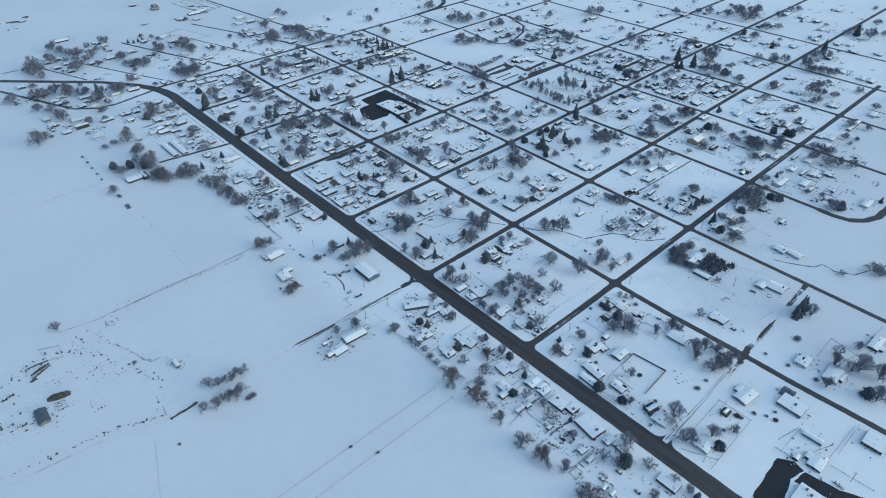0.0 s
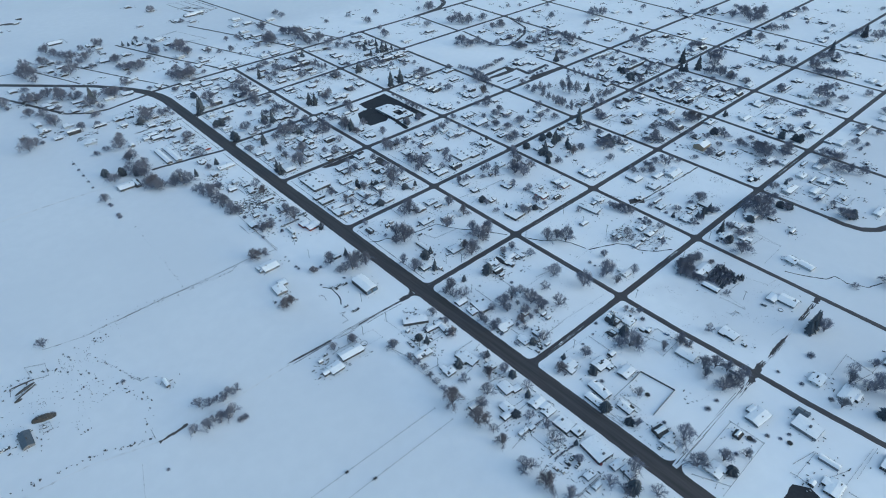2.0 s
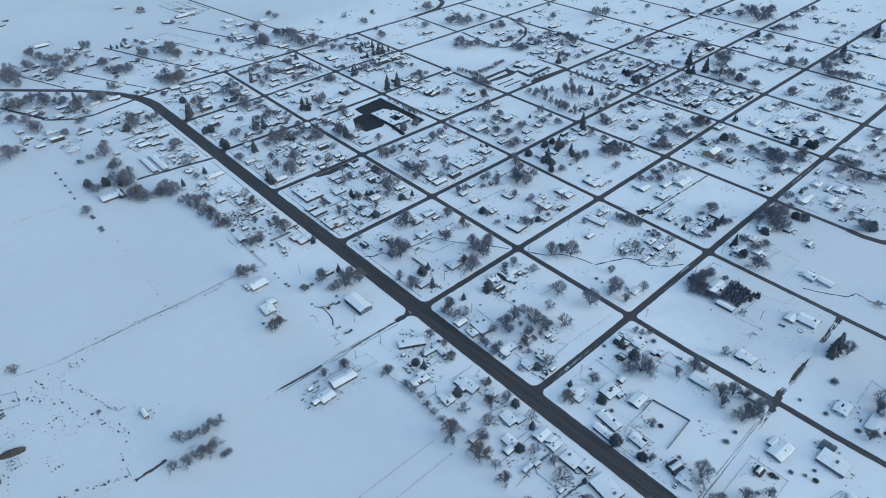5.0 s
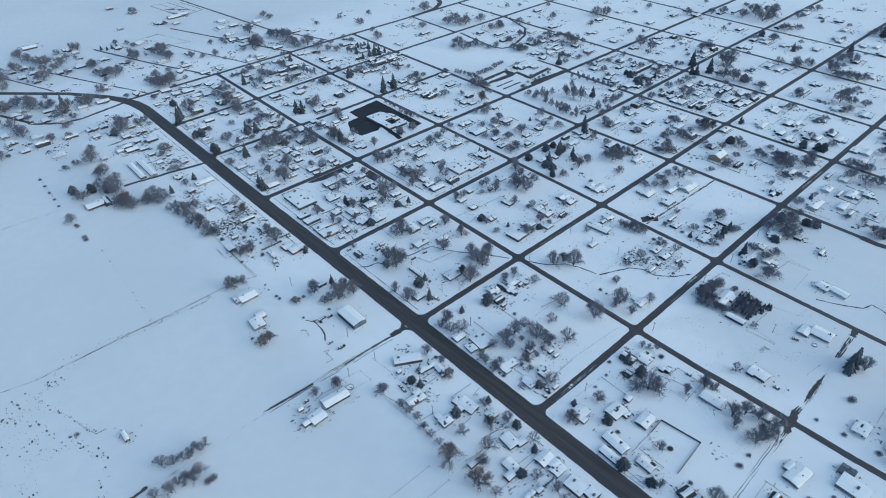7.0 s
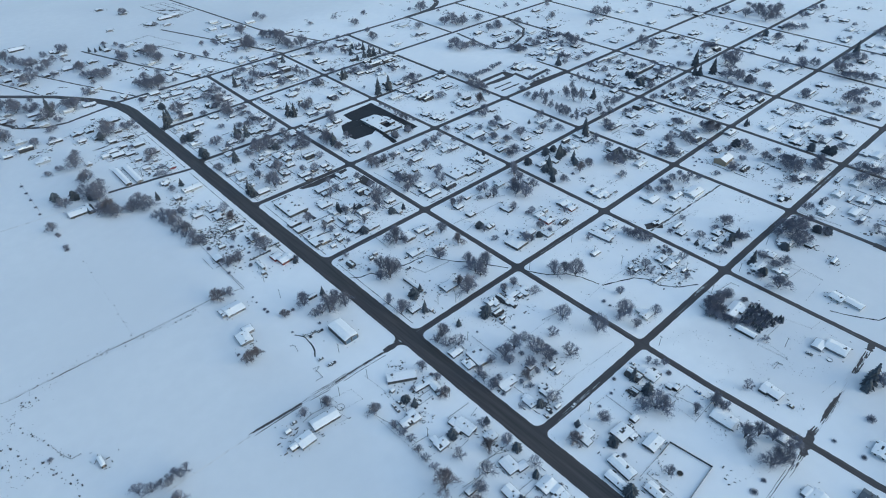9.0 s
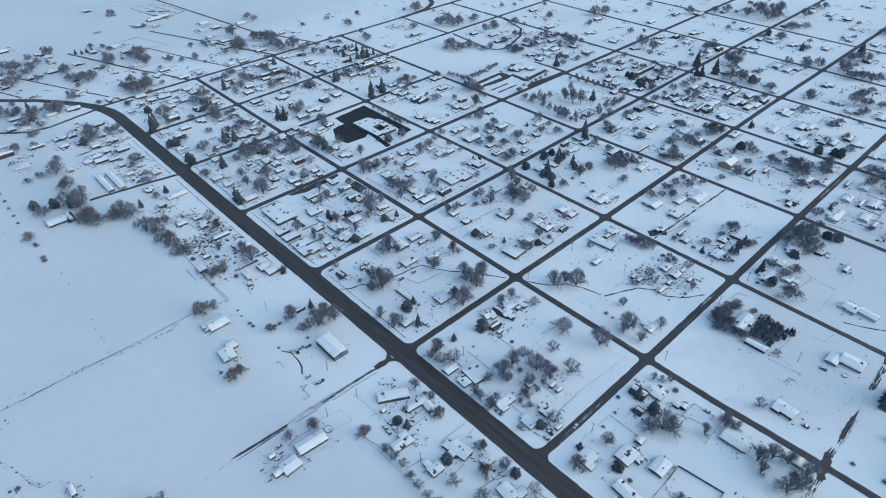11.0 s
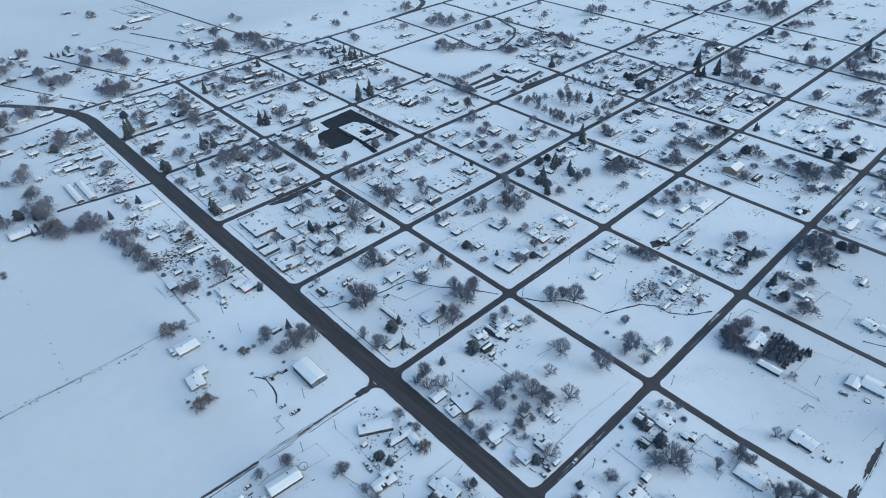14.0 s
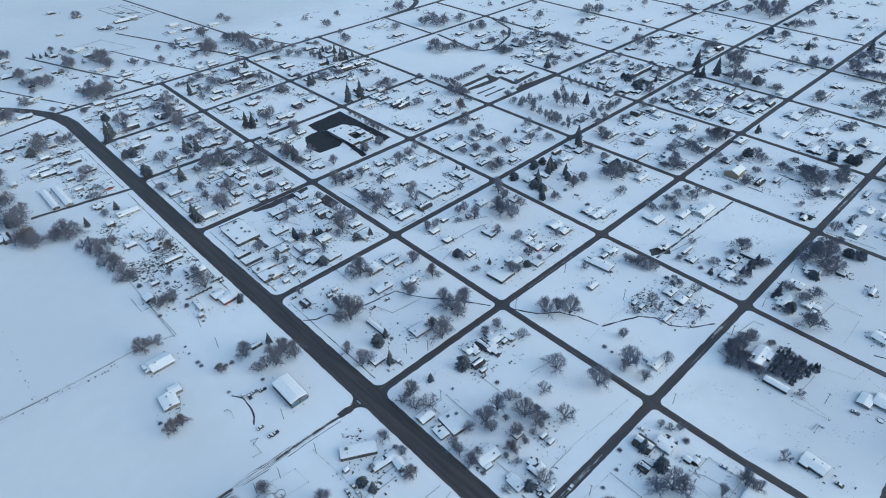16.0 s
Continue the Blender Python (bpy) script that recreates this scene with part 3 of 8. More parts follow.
# ---- trees ----
def bare_tree_shapes(seed, twigs, spread, thick=1.0, fine=False, slim=False):
    """Trunk with limbs, and a crown of branches and twigs, for a tree of crown radius 1."""
    rnd = random.Random(seed)
    wood, crown, tips = Shape(), Shape(), []

    def grow(p, d, r, depth):
        length = (0.13, 0.46, 0.42, 0.34, 0.26)[depth] * rnd.uniform(0.75, 1.2)
        q = p + d * length
        mid = p.lerp(q, 0.5) + Vector((rnd.uniform(-1, 1), rnd.uniform(-1, 1), rnd.uniform(-0.4, 0.4))) * 0.10 * length
        if depth < 3:
            (wood if depth < 2 else crown).tube(p, mid, r, r * 0.8, 4 if depth < 2 else 3).tube(mid, q, r * 0.8, r * 0.55, 4 if depth < 2 else 3)
        else:
            crown.spike(p, q + (q - p) * 0.3, r * 1.1)
        if depth >= 2:
            tips.append((mid, d))
        if depth == (3 if slim else 4):
            tips.append((q, d))
            return
        turn = rnd.uniform(0, 6.28)
        n = (6, 3, 3, 2)[depth]
        for i in range(n):
            if depth == 0:
                a, lean = turn + 6.283 * i / n, rnd.choice((0.25, 0.7, 0.9)) * spread * 1.5
                nd = Vector((math.cos(a) * lean, math.sin(a) * lean, 1))
            else:
                nd = d + Vector((rnd.gauss(0, 1), rnd.gauss(0, 1), rnd.gauss(0.25, 0.6))).normalized() * rnd.uniform(0.35, 0.7)
                nd.z = max(nd.z, 0.12)
            grow(q, nd.normalized(), r * 0.62, depth + 1)
    grow(Vector((0, 0, 0)), Vector((rnd.uniform(-.06, .06), rnd.uniform(-.06, .06), 1)).normalized(), 0.036 if slim else 0.085, 0)
    for k in range(twigs):
        p, d = rnd.choice(tips)
        if k % 4 == 0:
            p = p * rnd.uniform(0.4, 0.95)
        fan = (p - Vector((0, 0, 0.2))).normalized()
        out = (d * 0.6 + fan + Vector((rnd.gauss(0, .45), rnd.gauss(0, .45), rnd.gauss(0.1, .35)))).normalized()
        a = p + Vector((rnd.gauss(0, 1), rnd.gauss(0, 1), rnd.gauss(0, 1))) * (0.12 if k % 3 else 0.03)
        a.z = max(a.z, 0.12)
        side = out.cross(Vector((rnd.gauss(0, 1), rnd.gauss(0, 1), rnd.gauss(0, 1)))).normalized()
        crown.blade(a, a + out * rnd.uniform(0.12, 0.30), side * rnd.uniform(0.008, 0.013) * thick * (0.65 if fine else 1.0))
    reach = sorted(math.hypot(v[0], v[1]) for v in crown.v)[int(len(crown.v) * 0.93)]
    k = 1.0 / reach
    for s in (wood, crown):
        out = []
        for x, y, z in s.v:
            x, y = x * k, y * k
            w = 1 + 0.8 * min(max(1.1 - z, 0), max(z - 0.1, 0))
            q = min(1.3, math.hypot(x, y))
            out.append((x * w, y * w, z * (1.06 - 0.30 * q * q)))
        s.v = out
    return wood, crown


def conifer_shapes(seed, dome=False):
    rnd = random.Random(seed)
    wood, crown = Shape(), Shape()
    wood.tube((0, 0, 0), (0, 0, 1.5 if dome else 2.3), 0.07, 0.015, 5)
    rows = 13
    for i in range(rows):
        t = i / (rows - 1)
        z, r = (0.15 + 1.5 * t, math.sqrt(max(0.0, 1 - (1.5 * t - 0.42) ** 2 / 1.2)) * 0.98 + 0.05) if dome else (0.18 + 2.15 * t, (1.0 - t) ** 0.8 * 0.98 + 0.04)
        for j in range(15 - int(5 * t) if dome else 11 - int(6 * t)):
            a = rnd.uniform(0, 6.283)
            rr = r * rnd.uniform(0.55 if dome else 0.72, 1.15)
            c, s = math.cos(a), math.sin(a)
            w, drop = 0.17 * (1 - 0.5 * t) + 0.03, 0.16 * rr + rnd.uniform(0, 0.08)
            px, py = -s * w, c * w
            crown.add([(0, 0, z + 0.10), (c * rr * 0.55 + px, s * rr * 0.55 + py, z - drop * 0.4), (c * rr * 0.55 - px, s * rr * 0.55 - py, z - drop * 0.4),
                       (c * rr, s * rr, z - drop), (c * rr * 0.6, s * rr * 0.6, z + 0.06), (c * rr * 0.5, s * rr * 0.5, z - drop * 0.4 - 0.16)],
                      [(0, 1, 4), (0, 4, 2), (4, 1, 3), (4, 3, 2), (1, 5, 3), (5, 2, 3), (0, 5, 1), (0, 2, 5)])
    return wood, crown


def shrub_shapes(seed):
    rnd = random.Random(seed)
    wood, crown = Shape(), Shape()
    for _ in range(7):
        d = Vector((rnd.uniform(-0.6, 0.6), rnd.uniform(-0.6, 0.6), 1)).normalized()
        wood.tube((0, 0, 0), d * 0.6, 0.03, 0.015, 3)
    for _ in range(430):
        d = Vector((rnd.gauss(0, 1), rnd.gauss(0, 1), abs(rnd.gauss(0.1, 0.8)))).normalized()
        a = d * rnd.uniform(0.15, 0.75)
        crown.spike(a, a + (d + Vector((rnd.gauss(0, .5), rnd.gauss(0, .5), .4))).normalized() * rnd.uniform(0.15, 0.35), rnd.uniform(0.018, 0.03))
    return wood, crown


def tree_kinds():
    kinds = {}
    for key, seeds, twigs, thick, fine in (("D", range(1, 8), 1500, 1.15, False), ("G", range(61, 66), 3400, 1.3, True), ("F", range(11, 17), 1300, 1.6, False), ("R", range(21, 24), 3600, 1.15, False)):
        kinds[key] = []
        for s in seeds:
            wood, crown = bare_tree_shapes(s, twigs, (0.6, 0.8, 0.5)[s % 3], thick, fine, key == "F")
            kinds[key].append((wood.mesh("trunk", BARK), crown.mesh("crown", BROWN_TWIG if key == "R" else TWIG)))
    kinds["C"] = [tuple(s.mesh(n, m) for s, n, m in zip(conifer_shapes(k), ("trunk", "crown"), (BARK, NEEDLE))) for k in range(31, 36)]
    kinds["B"] = [tuple(s.mesh(n, m) for s, n, m in zip(conifer_shapes(k, True), ("trunk", "crown"), (BARK, NEEDLE))) for k in range(51, 55)]
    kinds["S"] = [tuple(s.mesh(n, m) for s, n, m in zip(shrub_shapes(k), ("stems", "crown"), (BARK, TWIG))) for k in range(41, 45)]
    return kinds


KINDS = tree_kinds()
TREE_NAMES = {
    "D": ("bare_tree", "leafless deciduous tree with a wide grey crown in snow", "tree"),
    "F": ("bare_tree", "leafless grey tree far off among snowy yards", "tree"),
    "R": ("brown_leaved_tree", "broad tree with withered brown leaves still hanging", "tree"),
    "C": ("conifer", "dark evergreen conifer standing in snow", "tree"),
    "B": ("evergreen_tree", "broad dark evergreen tree with a rounded crown in snow", "tree"),
    "S": ("shrub", "small bare shrub standing in snow", "shrub"),
}
tree_rnd = random.Random(77)


far_trees = []


def tree(kind, x, y, r):
    if kind == "P":
        far_trees.append((x, y, r, 2.1))
        return
    if kind == "D" and (x > 250 or y > 190 or (r < 3.2 and (x > 120 or y > 60))):
        slim = (376 < x < 497 and 8 < y < 104) or (128 < x < 180 and 255 < y < 350)
        far_trees.append((x, y, r * (0.72 if slim else 1.08), 2.1 if slim else 1.0))
        return
    if y < 440 and abs(x) < 10 + 0.6 * r:
        x = math.copysign(10 + 0.6 * r, x)
    if kind == "D" and r > 5 and x < -50:
        a = tree_rnd.uniform(0, 6.28)
        for i in range(3):
            q = a + 2.1 * i
            tree("D", x + math.cos(q) * r * 0.55, y + math.sin(q) * r * 0.55, min(4.9, r * tree_rnd.uniform(0.42, 0.66)))
        return
    if kind in "DR":
        r *= 1.05
    tall = 1.3 if kind == "K" else 1.0
    if kind == "K":
        r *= 1.3
    if kind == "K":
        kind = "C"
    elif kind == "C" and r > 3.5:
        kind = "B"
    name, label, category = TREE_NAMES[kind]
    if kind == "C":
        label = ("tall " if tall > 1 else "small " if r < 3.2 else "large ") + label
    elif kind == "D":
        label = ("large " if r > 7 else "small " if r < 4 else "") + label
    wood, crown = tree_rnd.choice(KINDS["G" if kind == "D" and r > 6 else kind])
    k = tree_rnd.uniform(0.92, 1.2) * (0.88 if r > 8 else 1.02) * (1.16 if kind in "DR" else 1.0)
    k *= tall
    m = Matrix.LocRotScale((x, y, -0.05), Euler((0, 0, tree_rnd.uniform(0, 6.28))), (r, r, r * k))
    root = thing(name, label, category, m, "trees of the town")
    part(wood.name.split(".")[0], wood, root, "forked grey trunk" if kind != "S" else "")
    part("crown", crown, root, "fine bare twigs" if kind in "DS" else "")


def far_wood(rows, seed):
    """The distant leafless trees, past counting, as one mesh."""
    rnd = random.Random(seed)
    verts, faces, slots, k = [], [], [], 0
    data = []
    for wood, crown in KINDS["F"]:
        for me, slot in ((wood, 0), (crown, 1)):
            co = np.empty(len(me.vertices) * 3)
            me.vertices.foreach_get("co", co)
            data.append((co.reshape(-1, 3), [tuple(p.vertices) for p in me.polygons], slot))
    for x, y, r, tall in rows:
        a, n, h = rnd.uniform(0, 6.28), rnd.randrange(len(data) // 2), rnd.uniform(0.95, 1.25) * tall
        c, s = math.cos(a) * r, math.sin(a) * r
        for co, fs, slot in data[2 * n:2 * n + 2]:
            verts.append(np.stack([x + co[:, 0] * c - co[:, 1] * s, y + co[:, 0] * s + co[:, 1] * c, co[:, 2] * r * h], 1))
            faces += [tuple(k + i for i in f) for f in fs]
            slots += [slot] * len(fs)
            k += len(co)
    me = bpy.data.meshes.new("distant_trees")
    me.from_pydata(np.concatenate(verts).tolist(), [], faces)
    me.materials.append(BARK)
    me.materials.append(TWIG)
    me.polygons.foreach_set("material_index", slots)
    tagged(new("distant_trees", me), "many leafless grey trees among distant snowy yards", "trees", kind="stuff")


def trees(kind, rows):
    for x, y, r in rows:
        tree(kind, x, y, r)


# ---- houses ----
def loft(s, rings, slot=0, cap=True):
    """Rectangles (half x, half y, z) joined from ring to ring into one piece."""
    k = len(s.v)
    for a, b, z in rings:
        s.v += [(-a, -b, z), (a, -b, z), (a, b, z), (-a, b, z)]
    fs = [(k + 4 * r + i, k + 4 * r + (i + 1) % 4, k + 4 * r + 4 + (i + 1) % 4, k + 4 * r + 4 + i) for r in range(len(rings) - 1) for i in range(4)]
    if cap:
        fs.append(tuple(k + 4 * len(rings) - 4 + i for i in range(4)))
    s.f += fs
    s.m += [slot] * len(fs)
    return s


def opening_mesh(name, w, z0, z1, frame_m, pane_m, rim=0.1):
    """A framed leaf or pane in one piece: the frame proud, the pane set back in it."""
    s = Shape()
    zc, h = (z0 + z1) / 2, (z1 - z0) / 2
    loft(s, [(w / 2 + rim, h + rim, 0.05), (w / 2 + rim, h + rim, -0.07), (w / 2, h, -0.07), (w / 2, h, -0.03)], 0, False)
    k = len(s.v)
    s.f.append((k - 4, k - 3, k - 2, k - 1))
    s.m.append(1)
    s.v = [(x, z, zc + y) for x, y, z in s.v]
    return s.mesh(name, frame_m, pane_m)


WINDOW, WIDE_WINDOW = opening_mesh("window", 1.1, -.6, .6, TRIM, GLASS), opening_mesh("window", 2.0, -.65, .65, TRIM, GLASS)
DOOR_MESH = opening_mesh("door", 1.0, 0.1, 2.05, TRIM, DOOR)
SHOP_DOOR = opening_mesh("roller_door", 4.2, 0.12, 3.6, TRIM, WALLS["blue"])
BIG_DOOR = opening_mesh("garage_door", 3.2, 0.12, 2.7, TRIM, WALLS["dark"])
CHIMNEY = loft(Shape(), [(.3, .3, -1.2), (.3, .3, .7), (.36, .36, .7), (.36, .36, .8), (.2, .2, .8), (.2, .2, .6)]).mesh("chimney", BRICK)
VENT_MESH = loft(Shape(), [(.15, .15, -.6), (.15, .15, .4), (.22, .22, .4), (.18, .18, .5)]).mesh("roof_vent", VENT)
UNIT_MESH = loft(Shape(), [(.9, .7, 0), (.9, .7, 1.0), (.6, .5, 1.0), (.6, .5, 1.2)]).mesh("rooftop_unit", PIPE)
house_rnd = random.Random(5)
SIDING = {"white": "white", "grey": "grey", "tan": "tan", "brown": "brown timber", "dark": "dark weathered", "red": "barn-red", "blue": "blue metal"}


def gable_walls(s, w, d, h, rise, swap, c=(0, 0)):
    """A box whose short ends rise to a gable; ridge along x, or along y when swap."""
    a, b = (d / 2, w / 2) if swap else (w / 2, d / 2)
    v = [(-a, -b, 0), (a, -b, 0), (a, b, 0), (-a, b, 0), (-a, -b, h), (a, -b, h), (a, b, h), (-a, b, h), (-a, 0, h + rise), (a, 0, h + rise)]
    if swap:
        v = [(y, x, z) for x, y, z in v]
    s.add([(x + c[0], y + c[1], z) for x, y, z in v], [(0, 1, 5, 4), (2, 3, 7, 6), (1, 2, 6, 9, 5), (3, 0, 4, 8, 7)])


far_houses = Shape()


def house(x, y, w, d, turn, style, wings=None):
    rnd = house_rnd
    shed, trailer, flat = style == "s", style == "t", style in ("f", "ft", "shop")
    colour = {"b": "brown", "k": "dark", "red": "red", "tan": "tan", "ft": "tan", "shop": "dark", "solar": "grey"}.get(style)
    colour = colour or rnd.choice(("grey", "dark", "brown", "dark") if shed else ("white", "grey", "dark", "white") if trailer else
                                  ("dark", "dark", "grey", "dark") if flat else ("white", "grey", "dark", "brown", "dark", "grey", "white", "grey") if y < -10 else ("grey", "dark", "dark", "brown", "dark", "white"))
    h = 5.2 if style == "tan" and w * d > 80 else 2.1 if shed else 2.6 if trailer else 4.6 if style == "shop" else 2.7 if flat else rnd.uniform(1.9, 2.3)
    pitch = {"k": 0.52, "t": 0.12, "shop": 0.16, "solar": 0.4, "s": 0.25, "tan": 0.4}.get(style) or rnd.choice((0.14, 0.18, 0.24))
    swap = d > w
    run, half = (d, w / 2) if swap else (w, d / 2)
    rise = half * pitch
    kind = ("snow_covered_shed", "shed") if shed else ("trailer_home", "trailer") if trailer else ("commercial_building", "building") if flat and style != "shop" \
        else ("metal_workshop", "workshop") if style == "shop" else ("barn", "barn") if style == "red" else ("house", "house")
    roofing = "flat snow-covered roof" if flat and style != "shop" else "steep half-bare gable roof" if style == "k" else \
        "bare blue-grey metal roof" if style == "solar" else "snow-covered gable roof"
    size = "long " if run > 2.4 * 2 * half else "large " if w * d > 220 else "small " if w * d < 60 else ""
    far = (x > 500 or y > 420) and not flat and style != "solar" and not turn
    root = None if far else thing(kind[0], f"{size}{SIDING[colour]} {kind[1]} with a {roofing}", kind[1], pose(x, y, 0, 0, 0, turn), "buildings of the town")
    walls = Shape()
    if flat and style != "shop":
        loft(walls, [(w / 2, d / 2, 0), (w / 2, d / 2, h - .2), (w / 2 + .12, d / 2 + .12, h - .2), (w / 2 + .12, d / 2 + .12, h)])
        part("wall", walls.mesh("wall", WALLS[colour]), root, f"{SIDING[colour]} walls with a thin roof coping")
        s = Shape()
        nx, ny = max(2, int(w / 3)), max(2, int(d / 3))
        k = [(-w / 2 - .08 + (w + .16) * i / nx, -d / 2 - .08 + (d + .16) * j / ny) for j in range(ny + 1) for i in range(nx + 1)]
        s.v = [(a, b, h + (.03 if max(abs(a) - w / 2, abs(b) - d / 2) > 0 else rnd.uniform(.16, .3))) for a, b in k]
        s.f = [(j * (nx + 1) + i, j * (nx + 1) + i + 1, (j + 1) * (nx + 1) + i + 1, (j + 1) * (nx + 1) + i) for j in range(ny) for i in range(nx)]
        s.m = [0] * len(s.f)
        part("roof_snow", s.mesh("roof_snow", ROOF_SNOW), root, "smooth snow lying on the flat roof")
        for _ in range(min(5, 1 + int(w * d / 110))):
            part("rooftop_unit", rnd.choice((UNIT_MESH, VENT_MESH)), root, at=pose(rnd.uniform(-.36, .36) * w, rnd.uniform(-.36, .36) * d, h + .12))
    else:
        gable_walls(walls, w, d, h, rise, swap)
        over = 0.25 if trailer or shed else 0.5
        roof, snow = Shape(), Shape()
        e = half + over
        ze = h - over * pitch
        roof.chevron(-run / 2 - over, run / 2 + over, e, ze, h + rise, 0.1, swap)
        ins = rnd.choice((0.0, 0.0, 0.04, 0.12)) if not shed else 0.02
        zi = ze + ins * pitch + 0.105
        seg = max(2, int(run / 2))
        if style == "k":
            snow.chevron(-run / 2 - over + .2, run / 2 + over - .2, e * 0.5, h + rise - e * 0.5 * pitch + 0.105, h + rise + 0.105, 0.15, swap, seg, 0.8, rnd)
        elif style != "solar":
            snow.pillow(-run / 2 - over, run / 2 + over, e - ins, zi, h + rise + 0.105, rnd.uniform(0.18, 0.32), swap, rnd, 0 if shed or style == "shop" else rnd.choice((0, 0, 1, 1, 2)))
        for dx, dy, ww, wd in wings or ():
            across = wd > ww
            gable_walls(walls, ww, wd, h - .15, min(ww, wd) / 2 * pitch * .85, across, (dx, dy))
            long, e2 = max(ww, wd) / 2, min(ww, wd) / 2
            zr = h - .15 + e2 * pitch * .85
            roof.chevron(-long - .3, long + .3, e2 + .4, h - .15 - .4 * pitch * .85, zr, .15, across, c=(dx, dy))
            snow.pillow(-long - .2, long + .2, e2 + .3, h - .15 - .3 * pitch * .85 + .155, zr + .155, .22, across, rnd, rnd.choice((0, 0, 1)), (dx, dy))
        if wings is None and not (shed or trailer or style in ("shop", "solar", "red")) and min(w, d) > 6.5 and rnd.random() < 0.5:
            side = rnd.choice((-1, 1))
            reach = side * (half + 6)
            if on_road(x + (reach if swap else 0), y + (0 if swap else reach), 1.0):
                side = -side
            wl, ww = rnd.uniform(2.5, 5.5), min(run * 0.5, rnd.uniform(5, 8.5))
            u = rnd.uniform(-0.25, 0.25) * run
            c = (side * (half + wl / 2 - .05), u) if swap else (u, side * (half + wl / 2 - .05))
            dims = (wl, ww) if swap else (ww, wl)
            gable_walls(walls, *dims, h - .15, ww / 2 * pitch * .85, not swap, c)
            a, b = (-wl / 2, wl / 2 + .3)
            zr = h - .15 + ww / 2 * pitch * .85
            lo, hi = (a - (half if side > 0 else .3) * .6, b) if side > 0 else (-b, -a + half * .6)
            roof.chevron(lo, hi, ww / 2 + .4, h - .15 - .4 * pitch * .85, zr, .15, not swap, c=c)
            snow.pillow(lo, hi, ww / 2 + .35, h - .15 - .35 * pitch * .85 + .155, zr + .155, .22, not swap, rnd, rnd.choice((0, 0, 1)), c)
        if far:
            for piece, slot in ((snow, 0), (roof, 1), (walls, 2 + list(WALLS).index(colour))):
                far_houses.add([(p + x, q + y, r) for p, q, r in piece.v], piece.f, slot)
            return
        part("wall", walls.mesh("wall", WALLS[colour]), root, f"{SIDING[colour]} walls")
        top = part("roof", roof.mesh("roof", METAL_ROOF if style in ("solar", "shop") else SHINGLE), root, "dark roof edge showing below the snow" if style != "solar" else "bare blue-grey metal roof")
        if snow.v:
            part("roof_snow", snow.mesh("roof_snow", ROOF_SNOW), top, "thick snow on the roof")
        if not shed and style != "shop":
            for i in range(rnd.choice((1, 2, 2)) if x < 420 and y < 330 else 1):
                u, v = rnd.uniform(-.38, .38) * run, rnd.uniform(-.6, .6) * half
                z = h + rise - abs(v) * pitch + .3
                part("chimney" if i == 0 and not trailer else "roof_vent", CHIMNEY if i == 0 and not trailer else VENT_MESH, root,
                     at=pose(*((v, u, z) if swap else (u, v, z))))
    if shed:
        part("door", DOOR_MESH, root, at=pose(0, -d / 2, 0))
        return
    if style == "shop":
        for u in (-.25, .25):
            part("roller_door", SHOP_DOOR, root, "blue roller door", pose(u * w, -d / 2, 0))
        return
    near = x < 320 and y < 240
    big = flat or style == "red"
    for face, length, m in (("s", w, lambda u: pose(u, -d / 2, 1.5)), ("w", d, lambda u: pose(-w / 2, u, 1.5, 0, 0, -90)),
                            ("n", w, lambda u: pose(u, d / 2, 1.5, 0, 0, 180)), ("e", d, lambda u: pose(w / 2, u, 1.5, 0, 0, 90))):
        if not near or (face in "ne" and w * d < 150):
            continue
        n = max(1, min(4, int(length / 4.2))) if face in "sw" else 1
        for i in range(n):
            u = length * ((i + .5) / n - .5)
            if face == "s" and i == n // 2 and length > 3:
                part("garage_door" if big else "door", BIG_DOOR if big else DOOR_MESH, root, at=m(u) @ pose(0, 0, -1.5))
            elif length > 2.5:
                part("window", rnd.choice((WINDOW, WINDOW, WIDE_WINDOW)), root, at=m(u))


def on_road(x, y, m=0.0):
    if -9.5 - m < x < 9.5 + m or (x > 0 and any(abs(y - r[0]) < 4.5 + m and x < r[2] for r in ROWS_Y)):
        return True
    return any(abs(x - r[0]) < 4.0 + m and r[1] < y < r[2] for r in COLS_X)


house_spots = []


def houses(style, rows):
    for x, y, w, d, *rest in rows:
        turn, wings = rest[0] if rest else 0, rest[1] if len(rest) > 1 else None
        if 0 < x < 10.5 + w / 2 and y < 440:
            x = 10.5 + w / 2
        elif 0 > x > -11.5 - w / 2 and y < 440:
            x = -11.5 - w / 2
        house_spots.append((x, y, w, d))
        house(x, y, w, d, turn, style, wings)


# ---- fences, poles, vehicles, clutter ----
POST = Shape().box(-.07, .07, -.07, .07, -.2, 1.35).box(-.08, .08, -.08, .08, 1.35, 1.43).mesh("post", WOOD)


